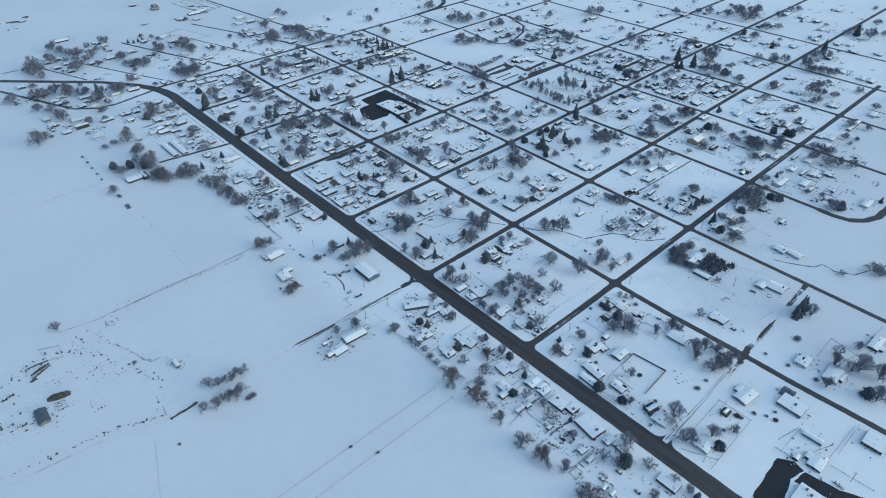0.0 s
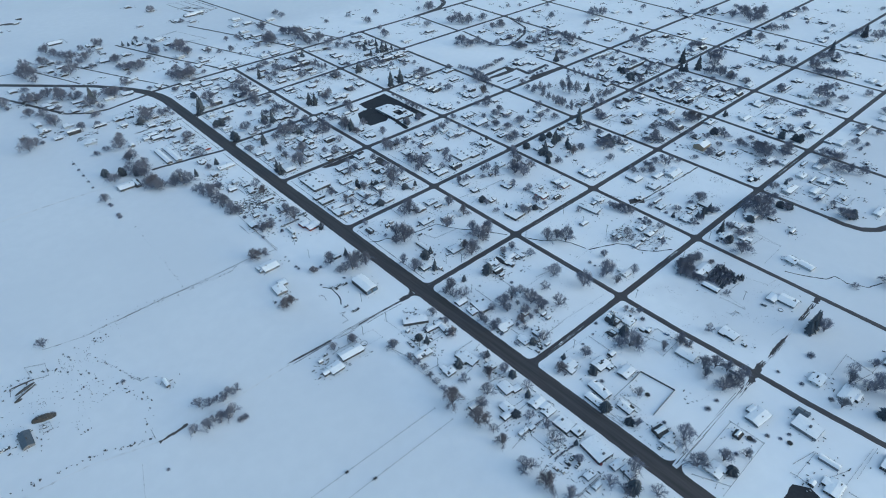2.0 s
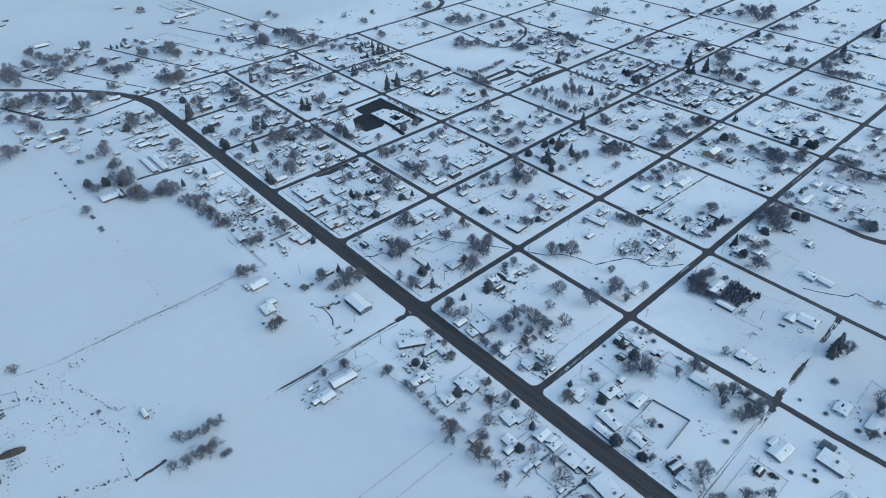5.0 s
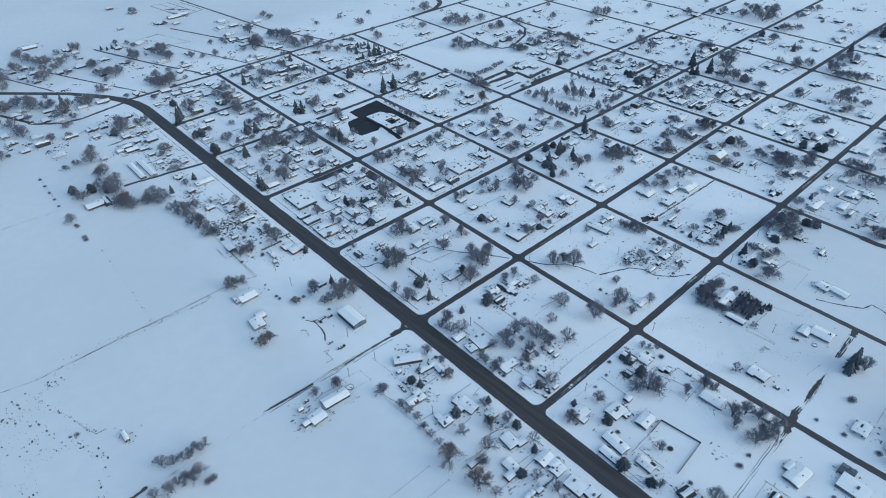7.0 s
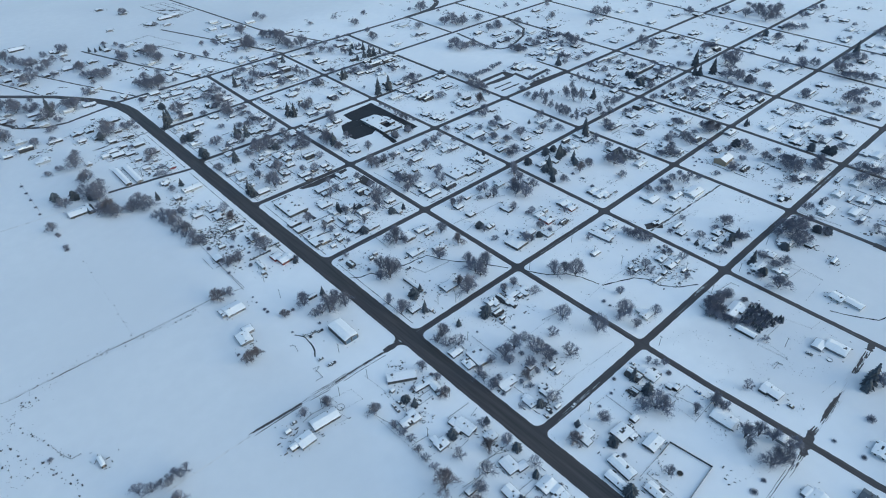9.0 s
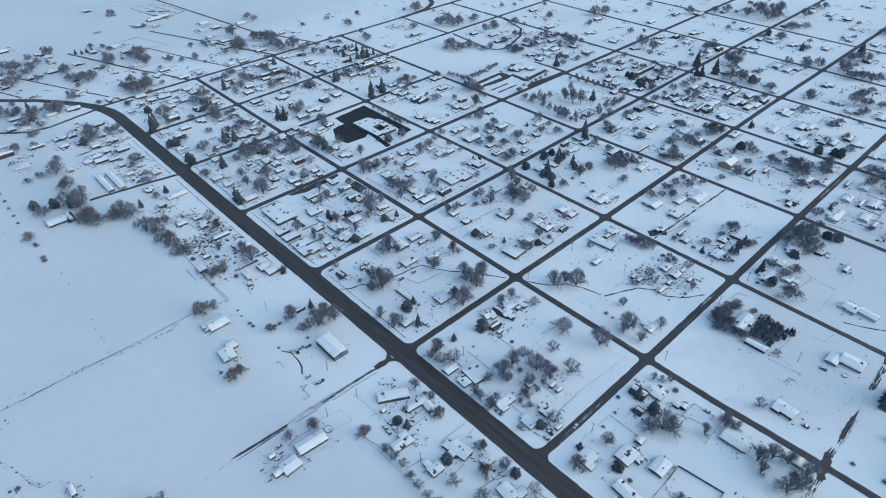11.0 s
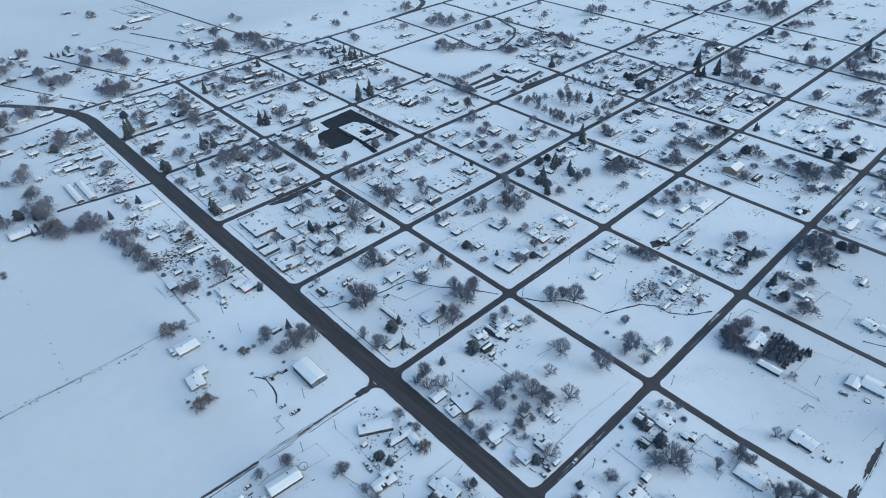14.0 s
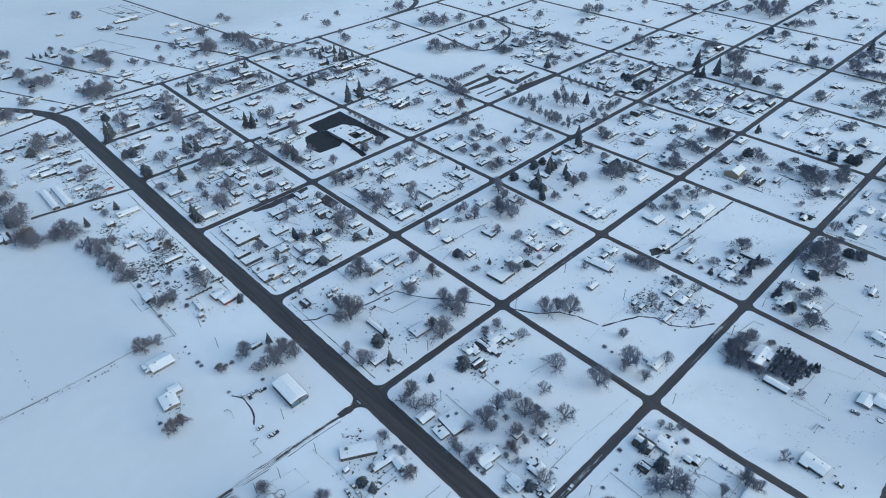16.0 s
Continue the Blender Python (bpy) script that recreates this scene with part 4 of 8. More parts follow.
def fence(pts, seed=0, wire=False, boards=False):
    root = thing("wire_fence" if wire else "rail_fence", "thin wire field fence on wooden posts in snow" if wire else "weathered wooden rail fence standing in snow", "fence", pose(*pts[0], 0), "fences")
    ox, oy = pts[0]
    for (ax, ay), (bx, by) in zip(pts, pts[1:]):
        n = max(1, int(math.hypot(bx - ax, by - ay) / (12.0 if wire else 8.5)))
        if boards:
            k = max(2, int(math.hypot(bx - ax, by - ay) / 1.5))
            for i in range(k):
                p, q = (i + 0.02) / k, (i + 0.98) / k
                u, v = Vector((ax - ox, ay - oy, 0)).lerp(Vector((bx - ox, by - oy, 0)), p), Vector((ax - ox, ay - oy, 0)).lerp(Vector((bx - ox, by - oy, 0)), q)
                side = (v - u).cross(Vector((0, 0, 1))).normalized() * 0.05
                s = Shape()
                s.v = [tuple(c + o + Vector((0, 0, z))) for z in (-0.1, 1.45) for c, o in ((u, -side), (v, -side), (v, side), (u, side))]
                s.f = [(0, 1, 5, 4), (1, 2, 6, 5), (2, 3, 7, 6), (3, 0, 4, 7), (4, 5, 6, 7)]
                s.m = [0] * 5
                part("fence_panel", s.mesh("fence_panel", WOOD), root)
        for z in (0.6, 1.2) if wire else (0.45, 1.0):
            part("rail", Shape().tube((ax - ox, ay - oy, z), (bx - ox, by - oy, z), .025 if wire else .06, .025 if wire else .06, 4).mesh("rail", PIPE if wire else WOOD), root)
        for i in range(n + 1):
            part("post", POST, root, at=pose(ax - ox + (bx - ax) * i / n, ay - oy + (by - ay) * i / n, 0, 0, 0, seed * 13 % 90))


POLE = Shape().tube((0, 0, -.3), (0, 0, 9.5), .19, .12, 7).mesh("pole", WOOD)
ARM = Shape().box(-1.2, 1.2, -.07, .07, 8.7, 8.85).mesh("crossarm", WOOD)
INSULATOR = Shape().tube((0, 0, 8.85), (0, 0, 9.1), .06, .04, 5).mesh("insulator", PIPE)


def utility_pole(x, y, turn):
    root = thing("utility_pole", "tall wooden utility pole with a crossarm", "utility pole", pose(x, y, 0, 0, 0, turn), "utility poles")
    part("pole", POLE, root)
    part("crossarm", ARM, root)
    for u in (-1.05, 1.05):
        part("insulator", INSULATOR, root, at=pose(u, 0, 0))


def extrude(s, profile, half, slot=0, tuck=0.0):
    """A side profile (y, z) drawn out to a body of that half width."""
    n = len(profile)
    s.add([(-half, y, z) for y, z in profile] + [(half, y, z) for y, z in profile],
          [tuple(range(n)), tuple(range(2 * n - 1, n - 1, -1))] + [(i, i + n, (i + 1) % n + n, (i + 1) % n) for i in range(n)], slot)


def vehicle_meshes():
    kinds = {}
    for key, k, low, cabin, snow in (
            ("car", 1.0, [(-2.2, .35), (2.2, .35), (2.25, .7), (2.1, .85), (1.1, .95), (-1.6, .98), (-2.2, .85)], [(-1.5, .95), (1.1, .92), (.5, 1.42), (-1.0, 1.45)],
             [(-1.05, 1.455), (.5, 1.43), (.45, 1.56), (-1.0, 1.6)]),
            ("pickup", 1.12, [(-2.5, .45), (2.5, .45), (2.55, .9), (2.3, 1.05), (1.2, 1.12), (-.4, 1.1), (-.45, .95), (-2.4, .95), (-2.5, 1.1)],
             [(-.4, 1.1), (1.2, 1.1), (.8, 1.75), (-.2, 1.78)], [(-.25, 1.785), (.8, 1.76), (.75, 1.9), (-.2, 1.95)])):
        body, glass, cap, wheel = Shape(), Shape(), Shape(), Shape()
        extrude(body, low, .9 * k)
        extrude(glass, cabin, .8 * k)
        extrude(cap, snow, .74 * k)
        hood = Shape().box(-.7 * k, .7 * k, 1.25, 2.0, low[4][1] - .02, low[4][1] + .1, 0, .05)
        wheel.tube((-.1, 0, 0), (.12, 0, 0), .34, .34, 10).tube((.12, 0, 0), (.14, 0, 0), .2, .18, 8, 1)
        kinds[key] = (body, glass, cap, wheel.mesh("wheel", TYRE, PIPE), .9 * k, hood.mesh("bonnet_snow", ROOF_SNOW))
    return kinds


VEHICLES = vehicle_meshes()
BODIES = {(k, c): v[0].mesh("body", PAINTS[c]) for k, v in VEHICLES.items() for c in PAINTS}
CABINS = {k: v[1].mesh("cabin_glass", GLASS) for k, v in VEHICLES.items()}
CAPS = {k: v[2].mesh("roof_snow", ROOF_SNOW) for k, v in VEHICLES.items()}
car_rnd = random.Random(9)


def vehicle(x, y, turn, colour=""):
    key = car_rnd.choice(("car", "car", "pickup"))
    colour = colour or car_rnd.choice(("dark", "grey", "dark", "white"))
    root = thing("parked_" + key, f"{colour} parked {key} with snow on its roof", "car" if key == "car" else "pickup truck", pose(x, y, 0.0, 0, 0, turn + car_rnd.uniform(-6, 6)), "parked vehicles")
    part("body", BODIES[key, colour], root)
    part("cabin_glass", CABINS[key], root)
    part("roof_snow", CAPS[key], root, "snow on the car roof")
    part("bonnet_snow", VEHICLES[key][5], root, "snow on the bonnet")
    for sx in (-1, 1):
        for v in (-1.4, 1.45):
            part("wheel", VEHICLES[key][3], root, at=pose(sx * (VEHICLES[key][4] - .08), v, .34, 0, 0, 0 if sx > 0 else 180))


def irrigation_line(a, b):
    """A wheeled sprinkler pipe resting in a field."""
    a, b = Vector((*a, 0)), Vector((*b, 0))
    d = b - a
    turn = math.degrees(math.atan2(d.y, d.x))
    root = thing("irrigation_line", "long wheeled sprinkler pipe resting on the snow", "irrigation line", pose(a.x, a.y, 0, 0, 0, turn), "irrigation lines")
    part("pipe", Shape().tube((0, 0, .75), (d.length, 0, .75), .075, .075, 6).mesh("pipe", PIPE), root)
    wheel = Shape()
    for i in range(16):
        p, q = [(0, .75 * math.cos(6.2832 * k / 16), .75 + .75 * math.sin(6.2832 * k / 16)) for k in (i, i + 1)]
        wheel.tube(p, q, .06, .06, 3)
        if i % 2 == 0:
            wheel.tube((0, 0, .75), p, .025, .025, 3)
    wheel = wheel.mesh("wheel", PIPE)
    n = int(d.length / 11)
    for i in range(n + 1):
        part("wheel", wheel, root, at=pose(d.length * i / n, 0, 0))
    box = Shape().box(-.7, .7, -.5, .5, .4, 1.1, 0, .1).box(-.9, -.7, -1.1, 1.1, 0, 1.1).box(.7, .9, -1.1, 1.1, 0, 1.1).mesh("drive_unit", WALLS["dark"])
    part("drive_unit", box, root, at=pose(d.length * .42, 0, 0))


def scatter(name, label, category, x0, x1, y0, y1, count, size, material, seed, lumps=False, clusters=0):
    """Many small uncountable bits in one mesh."""
    rnd = random.Random(seed)
    s = Shape()
    spots = [(rnd.uniform(x0, x1), rnd.uniform(y0, y1)) for _ in range(clusters)]
    for _ in range(count):
        if spots:
            cx, cy = rnd.choice(spots)
            x, y = rnd.gauss(cx, 3.6), rnd.gauss(cy, 3.6)
            if not (x0 < x < x1 and y0 < y < y1):
                continue
        else:
            x, y = rnd.uniform(x0, x1), rnd.uniform(y0, y1)
        r = size * rnd.uniform(.4, 1.3)
        if lumps:
            a = rnd.choice((0, 0, 1.57, rnd.uniform(0, 3.14)))
            l, w, h = r * rnd.uniform(.7, 2.0), r * rnd.uniform(.5, 1.0), r * rnd.uniform(.4, 1.1)
            k = len(s.v)
            s.box(-l, l, -w, w, -.1, h, 0, w * .25)
            if rnd.random() < .6:
                s.box(-l * .9, l * .9, -w * .8, w * .8, h, h + .12, 1, w * .1)
            c, n = math.cos(a), math.sin(a)
            s.v[k:] = [(x + p * c - q * n, y + p * n + q * c, z) for p, q, z in s.v[k:]]
        else:
            for _ in range(4):
                d = Vector((rnd.gauss(0, .6), rnd.gauss(0, .6), 1)).normalized()
                s.spike((x + d.x * .3 * r, y + d.y * .3 * r, -.05), (x + d.x * r, y + d.y * r, d.z * r), r * .3)
    return tagged(new(name, s.mesh(name, material, ROOF_SNOW)), label, category, kind="stuff")


# ---- the town, district by district ----
houses("f", [(38.1, -451.2, 15.8, 14.4)])
houses("h", [(69.4, -444.4, 13.2, 8.6)])
houses("s", [(86.3, -434.3, 4.3, 12.9), (62.8, -433.3, 4.6, 3.7)])
houses("f", [(113.5, -463.9, 14.4, 12.8)])
houses("h", [(154.1, -420.2, 16.6, 10), (212.4, -430, 17.3, 7)])
houses("s", [(154.2, -426.2, 6.4, 3.5)])
houses("f", [(-15.1, -387.1, 8.8, 13.7)])
houses("h", [(-17.9, -283.6, 8.8, 7), (22.6, -354.1, 8, 7)])
houses("k", [(62.2, -383.7, 5.5, 5)])
houses("s", [(88.3, -287.9, 4.5, 2.7), (-36.9, -285.1, 4.7, 3), (-40.4, -307.7, 3.6, 2.6), (-56.8, -351.9, 4.1, 2.6), (-49.4, -361.4, 4.2, 2.6), (-48.6, -367.3, 4.9, 2.7)])
houses("t", [(-44, -283.4, 7.8, 3), (-39.8, -342.9, 6.1, 3)])
houses("h", [(276.6, -276.1, 8, 7)])
houses("s", [(270.5, -282.4, 5, 2.6), (332, -280.9, 3.6, 5.2), (323.9, -303.1, 6.4, 2.6), (100.9, -282.1, 3.9, 4), (103.1, -285.7, 3.9, 3.9), (330.4, -279.5, 5.8, 6.7), (323.2, -303.5, 8.5, 3.2)])
houses("h", [(397.7, -268.3, 19, 7), (419.9, -348.1, 17.4, 7), (413.6, -286.7, 15.5, 7), (441.2, -284.2, 15, 8), (452.2, -295.7, 9.4, 8)])
houses("s", [(434.3, -275.6, 13.5, 2.6), (405.6, -296.9, 10.8, 2.6), (419.5, -314.5, 6.5, 2.6), (514.5, -302.1, 5.1, 2.6)])
houses("h", [(649.9, -272.9, 15, 8)])
houses("s", [(597.8, -268.2, 36.6, 4.5)])
houses("b", [(-21.9, -164.5, 15.6, 5, -5.5), (-16, -173.6, 11.7, 5, -99.3), (45.1, -204.4, 5.5, 5)])
houses("f", [(-28.5, -148.8, 20.9, 7.9, -29.8)])
houses("h", [(14.2, -157.5, 9.4, 7), (36.1, -226.9, 8, 7), (84.7, -145.9, 8, 7), (-45, -209.1, 8, 7)])
houses("k", [(68.2, -150.3, 8.5, 5), (79.1, -267.9, 5.5, 5.8)])
houses("s", [(-40.9, -153.8, 3, 2.9), (55.3, -215.9, 4.5, 2.7), (55.3, -221.3, 4.5, 2.6), (31.8, -240.3, 4.7, 2.6), (95.4, -149, 3.7, 2.6), (66.4, -156.6, 4.2, 2.6)])
houses("f", [(296, -165.2, 12.9, 9.5)])
houses("h", [(211, -146, 9, 17, 5, [(-2, 10, 5, 6)]), (102.5, -144.6, 8, 7), (150, -231, 8.6, 7), (267, -191.6, 9.2, 7), (266.6, -220.7, 11.7, 8.9), (220, -200.2, 9.5, 7), (217.5, -210.8, 8, 7), (268.9, -263.4, 15.4, 7), (293.4, -261.2, 8, 10.5), (319.1, -263.3, 16.9, 7), (100, -267.9, 8.1, 10.1), (336.5, -163.6, 19, 12.6), (318.9, -154.7, 13.6, 7), (324.5, -265.4, 16.8, 7), (289.5, -214.6, 8, 7)])
houses("s", [(274.2, -183.2, 12.1, 2.7), (278.7, -218.2, 5.4, 2.6), (302.1, -221.4, 4.9, 13.3), (205.1, -213, 5.7, 2.6), (193.4, -213.7, 9.3, 2.6), (220.5, -222.4, 7, 2.6), (226, -212.3, 4.7, 2.6), (190.7, -194.7, 4.7, 2.6), (190.9, -189, 4.8, 2.6)])
houses("b", [(265.5, -168.5, 7, 5.5, 0, [(-4, 1.5, 4, 4)])])
houses("s", [(185.1, -156.4, 8.4, 5.2)])
lot("barn_yard", [(249.6, -167), (255, -161), (262, -164), (268, -172), (262, -176), (256, -170)], 0.05, ASPHALT, "bare wet yard before a brown barn", 21)
houses("h", [(439.8, -223.1, 15, 8), (524.6, -151.5, 15, 8), (513.7, -186.6, 15, 8), (522.5, -174.7, 13, 8), (539.3, -209.3, 15, 8), (562.3, -217.3, 15, 8), (554, -227.9, 13.6, 8), (576, -144, 15, 8), (395.7, -266.8, 17.2, 7), (553.1, -169.7, 15, 8), (561.1, -177.2, 15, 8), (588.1, -191, 15, 8), (533.7, -201.1, 12.6, 8), (543.3, -262.5, 15, 8), (539.5, -250.8, 13.3, 8), (516.5, -266.7, 15, 8), (468, -267.5, 15, 8), (433.8, -263.4, 11.2, 8)])
houses("h", [(449, -237, 13.9, 8)])
houses("k", [(415.4, -177.2, 12.7, 5.4)])
houses("s", [(430.5, -186.8, 10.9, 3), (462.9, -253.7, 13.9, 2.6)])
houses("tan", [(415, -153.0, 17, 13, 2, [])])
houses("h", [(651.8, -169.4, 15, 8), (639.7, -199.8, 15, 8), (816.5, -150, 15, 8), (765.8, -149.8, 15, 8), (773, -187.5, 15, 8), (766.9, -217, 15, 8), (764.6, -229.2, 14, 8), (634.4, -193.3, 15, 8), (650.4, -174.9, 15, 8), (640.6, -224, 14.7, 8)])
houses("s", [(711.9, -195.7, 6.6, 3), (655.6, -144.7, 24.5, 3.1)])
houses("h", [(944.6, -148.5, 15, 8), (898, -148.3, 11.7, 8), (872.4, -166.4, 14.8, 8), (887.6, -198.2, 12, 8)])
houses("s", [(-209.6, -73, 3, 8.9)])
houses("solar", [(-301.9, -57.1, 7.3, 14.5)])
houses("h", [(81.2, -22.2, 10.2, 13.7, 0, [(-5, 4, 5, 6)]), (71.9, -45.3, 14.0, 9.1, 0, []), (91.3, -54.8, 11.0, 5.6, 0, []), (23, -100.3, 8.7, 8.3), (61.6, -99.7, 12.3, 9.3), (93, -142.8, 10, 7), (73.5, -137.7, 8.7, 7)])
houses("k", [(19.5, -20.3, 5.5, 7.3), (82.4, -141.3, 5.5, 9.4)])
houses("s", [(89.9, -56.6, 9.8, 4.4), (32.5, -111.7, 3, 2.6), (41.8, -77.8, 3.4, 21.9), (-111.8, -133.9, 3.7, 2.9)])
houses("shop", [(-33.4, -83.9, 11.6, 22.8)])
houses("t", [(37.4, -25.6, 3.6, 3), (43.9, -23, 4.5, 3), (-28.2, -32.7, 7.6, 3)])
houses("b", [(148.1, -63.7, 7.7, 6.1)])
houses("f", [(146.4, -98.5, 15.6, 15.2, 3)])
houses("h", [(97.9, -23, 12.3, 7), (166.1, -96.1, 11.1, 7), (231, -141.2, 8.7, 7), (269.5, -21.8, 10.1, 7), (285.1, -22.7, 10.3, 7), (326.6, -20.3, 14.4, 7), (265.1, -93, 9.7, 7), (266.6, -102.1, 13.9, 8.5), (234, -35.4, 9.3, 7), (194.2, -83.7, 8.4, 7), (148.5, -36.9, 8, 7), (182.1, -52.2, 11.9, 7), (295.4, -142.1, 12.9, 10)])
houses("red", [(194, -95.9, 9.6, 7.5, 0, [(-2, 5.5, 5, 5)]), (227.1, -97.2, 10, 8, 0, [(2, 5, 5, 4)])])
houses("k", [(202.6, -107.3, 8.6, 4.2, 0, [])])
houses("s", [(99.3, -32.6, 9.1, 3.4), (221.7, -141.3, 6.2, 2.9)])
houses("t", [(203.9, -83.3, 5.5, 3)])
houses("h", [(351.9, -54.4, 11.3, 7), (356.9, -80.2, 11.3, 7), (347.1, -94.7, 14.3, 7), (400.3, -23.6, 19, 7.3), (433.7, -50.4, 13.3, 8), (401.8, -88.9, 10.7, 7), (450.7, -82.8, 13.5, 8), (481.9, -125.8, 14.4, 8), (478.5, -32.5, 14.2, 8)])
houses("h", [(578.5, -137.6, 15, 8), (348.3, -21.2, 9.7, 7), (390.3, -95.2, 11.8, 7), (472.1, -73.6, 15, 8)])
houses("s", [(381.7, -72.5, 20.7, 2.6)])
houses("h", [(643.2, -89.4, 15, 8), (693.2, -142, 15, 8), (802.3, -22.9, 15, 8), (809.1, -47.4, 15, 8), (826.5, -89.3, 15, 8), (713, -69.4, 15, 8), (722.7, -93.8, 15, 8), (644, -33, 15, 8), (681, -59, 11.9, 8), (708.6, -85.4, 15, 8), (627.8, -104.3, 11.5, 8)])
houses("s", [(598.4, -143.8, 14.4, 3)])
houses("h", [(897, -89.9, 15, 8), (944.1, -85.1, 15, 8), (1076.7, -61.1, 15, 8), (988.6, -32, 15, 8), (983.9, -58.9, 12.8, 8), (886.2, -99.6, 15, 8), (890.5, -133.7, 15, 8)])
houses("f", [(15.7, 67.3, 11.5, 7.1), (17.9, 55.6, 14.8, 8.9), (19.5, 38.7, 17.2, 8.5), (12.6, 27.8, 8.9, 11.6), (29.3, 95, 20.4, 30.5)])
houses("ft", [(21.8, 26.4, 9, 11.5)])
houses("h", [(43.6, 50.2, 8, 8.2), (55.7, 39.3, 8.8, 12), (54.2, 20.5, 9.6, 11.5), (69.3, 101.6, 12.6, 8.4), (69.3, 55, 9.3, 7), (55.5, 60.7, 9, 7), (85.1, 48.6, 8, 7)])
houses("s", [(-27.3, 101.8, 14.6, 4.6), (-61.6, 68.7, 6.9, 8.3), (-51, 81.9, 5.9, 4.0), (-41.9, 22.5, 3, 3.7), (36, 25.2, 4.7, 3.8), (33, 16.3, 4.1, 3.8), (84.7, 88.7, 5.3, 5.3), (66.6, 91.5, 6.2, 6.1)])
houses("f", [(192.2, 27.5, 21.7, 19), (230.6, 31.3, 11, 15.1), (202.4, 21.4, 11.7, 12.2)])
houses("h", [(101.4, 90.3, 11, 7), (107.1, 36.1, 9.7, 7.3), (147.8, 78.2, 9.7, 10.4), (147.7, 62.7, 8, 7), (147.3, 37.4, 8.3, 7), (145, 26.6, 10.3, 7), (146.6, 16.1, 14.9, 8.5), (219.2, 74.5, 15, 7), (197.3, 98.4, 8.1, 7), (188.7, 104, 8, 7), (228.2, 71.8, 9.8, 7), (149.2, -19.3, 8, 7), (267.4, 76.4, 19, 12.1), (302.9, 29.5, 10.8, 7), (326.7, 31.8, 9.8, 7), (269.6, 49.7, 8.9, 7), (262.6, 31.8, 11.4, 7), (226.7, 36.7, 8, 7)])
houses("h", [(208, -18.6, 9.1, 7), (269.8, 102.1, 15.2, 8.3), (218.3, 91.3, 9.3, 7)])
houses("k", [(96.7, 68.9, 10.9, 10), (329.9, -6.9, 9.6, 5.3)])
houses("s", [(181.1, 57.5, 6.4, 4.3)])
houses("h", [(356.6, -7.9, 18.6, 10.6), (410.4, 21.4, 13, 7), (487.2, 37.3, 14.6, 8)])
houses("h", [(800.6, -3.5, 15, 8), (832.3, 36.5, 15, 8), (733.5, 33.9, 15, 8), (758, 42.5, 15, 8), (756.1, 81, 15, 8), (761.8, -13.4, 15, 8), (700.6, 24.1, 15, 8), (713, 68.1, 12.3, 8), (816.5, -12.7, 15, 8), (756.6, -4.3, 13.2, 8)])
houses("h", [(886.5, -2.8, 15, 8), (984.7, -5.2, 15, 8), (888.6, 100.8, 15, 8), (909.2, -12.3, 15, 8), (1010.1, 3.3, 15, 8)])
houses("s", [(915, 86.8, 22.3, 5.4)])
houses("b", [(-30.1, 145.3, 7.2, 6.7)])
houses("f", [(29.3, 108.1, 7.9, 7.6)])
houses("h", [(76.5, 181.7, 8, 8.1), (72, 168.1, 8, 7.2), (59, 155.1, 8, 7), (72.5, 140.1, 10.9, 9.3), (48.4, 143.8, 9.5, 7.4), (-27, 198.5, 19, 9.4), (-28.7, 133.5, 8, 7.3), (-45, 146.5, 8, 7), (18.1, 199.4, 11.4, 7.5), (20.5, 180.2, 9.2, 7.2), (23.6, 141.1, 11.9, 9.1), (57.3, 183, 8, 7.5), (65.9, 208.1, 9, 9.3), (19.6, 160.8, 8, 7), (73.2, 194.5, 8.7, 11.2), (86.5, 191.8, 8, 7)])
houses("s", [(-32, 127.9, 6.2, 8.1), (71, 129.2, 7.5, 4.8), (55.4, 201.9, 4.7, 3.7)])
houses("t", [(-45.8, 189.6, 6.4, 7.3), (-35.8, 157.9, 6.3, 6.9)])

houses("h", [(141.9, 146.8, 12.2, 7.7), (146.1, 211.8, 9, 8.5), (141, 226.3, 9, 7.9), (143.7, 169.9, 8.9, 7.1), (170.9, 220.5, 9.5, 7.8), (157.5, 218.8, 8, 7), (99.1, 140.7, 8, 7), (99.6, 107.1, 8, 7.1), (221.1, 104.5, 11.2, 7.2)])

houses("s", [(97.7, 130.4, 5.7, 4.9)])
houses("h", [(579.3, 217.3, 14, 8), (582.5, 179, 12.4, 8), (545.2, 201.2, 11.7, 8)])
houses("h", [(647.8, 198.3, 15, 8), (758, 157.7, 15, 8), (642.2, 149.5, 15, 8), (638.2, 109.3, 15, 8), (821.9, 151.8, 15, 8)])
houses("h", [(863.9, 151, 15, 8), (848.4, 122.7, 15, 8)])
houses("h", [(-43.5, 228.4, 8, 7.8), (-57.6, 325.8, 12.9, 9.4), (-68.8, 332.5, 8, 8), (20.4, 340.8, 8, 9.8), (62.8, 275.4, 8.3, 9.7), (87.9, 267.9, 10.9, 12.9), (36.7, 254.1, 8, 8.3), (43.7, 335.8, 11.8, 8), (34.8, 236.6, 8, 8.1), (-129.3, 234.4, 17, 13.5)])
houses("k", [(-118.7, 231.6, 6.5, 15.8)])
houses("red", [(-24.2, 256.7, 7, 9.4)])
houses("s", [(-61.3, 269.8, 6.6, 41.2), (-72.1, 272.2, 6, 41.2), (-89.1, 326.9, 6, 7.1)])
houses("t", [(-30.6, 334.4, 12.6, 8.6)])
houses("h", [(138, 238.8, 8, 8.1), (172.4, 330.4, 13.1, 10.4), (145.5, 302.1, 10.8, 9.1), (186.3, 270.6, 11.6, 8.7), (227, 285.3, 10.5, 8.9)])

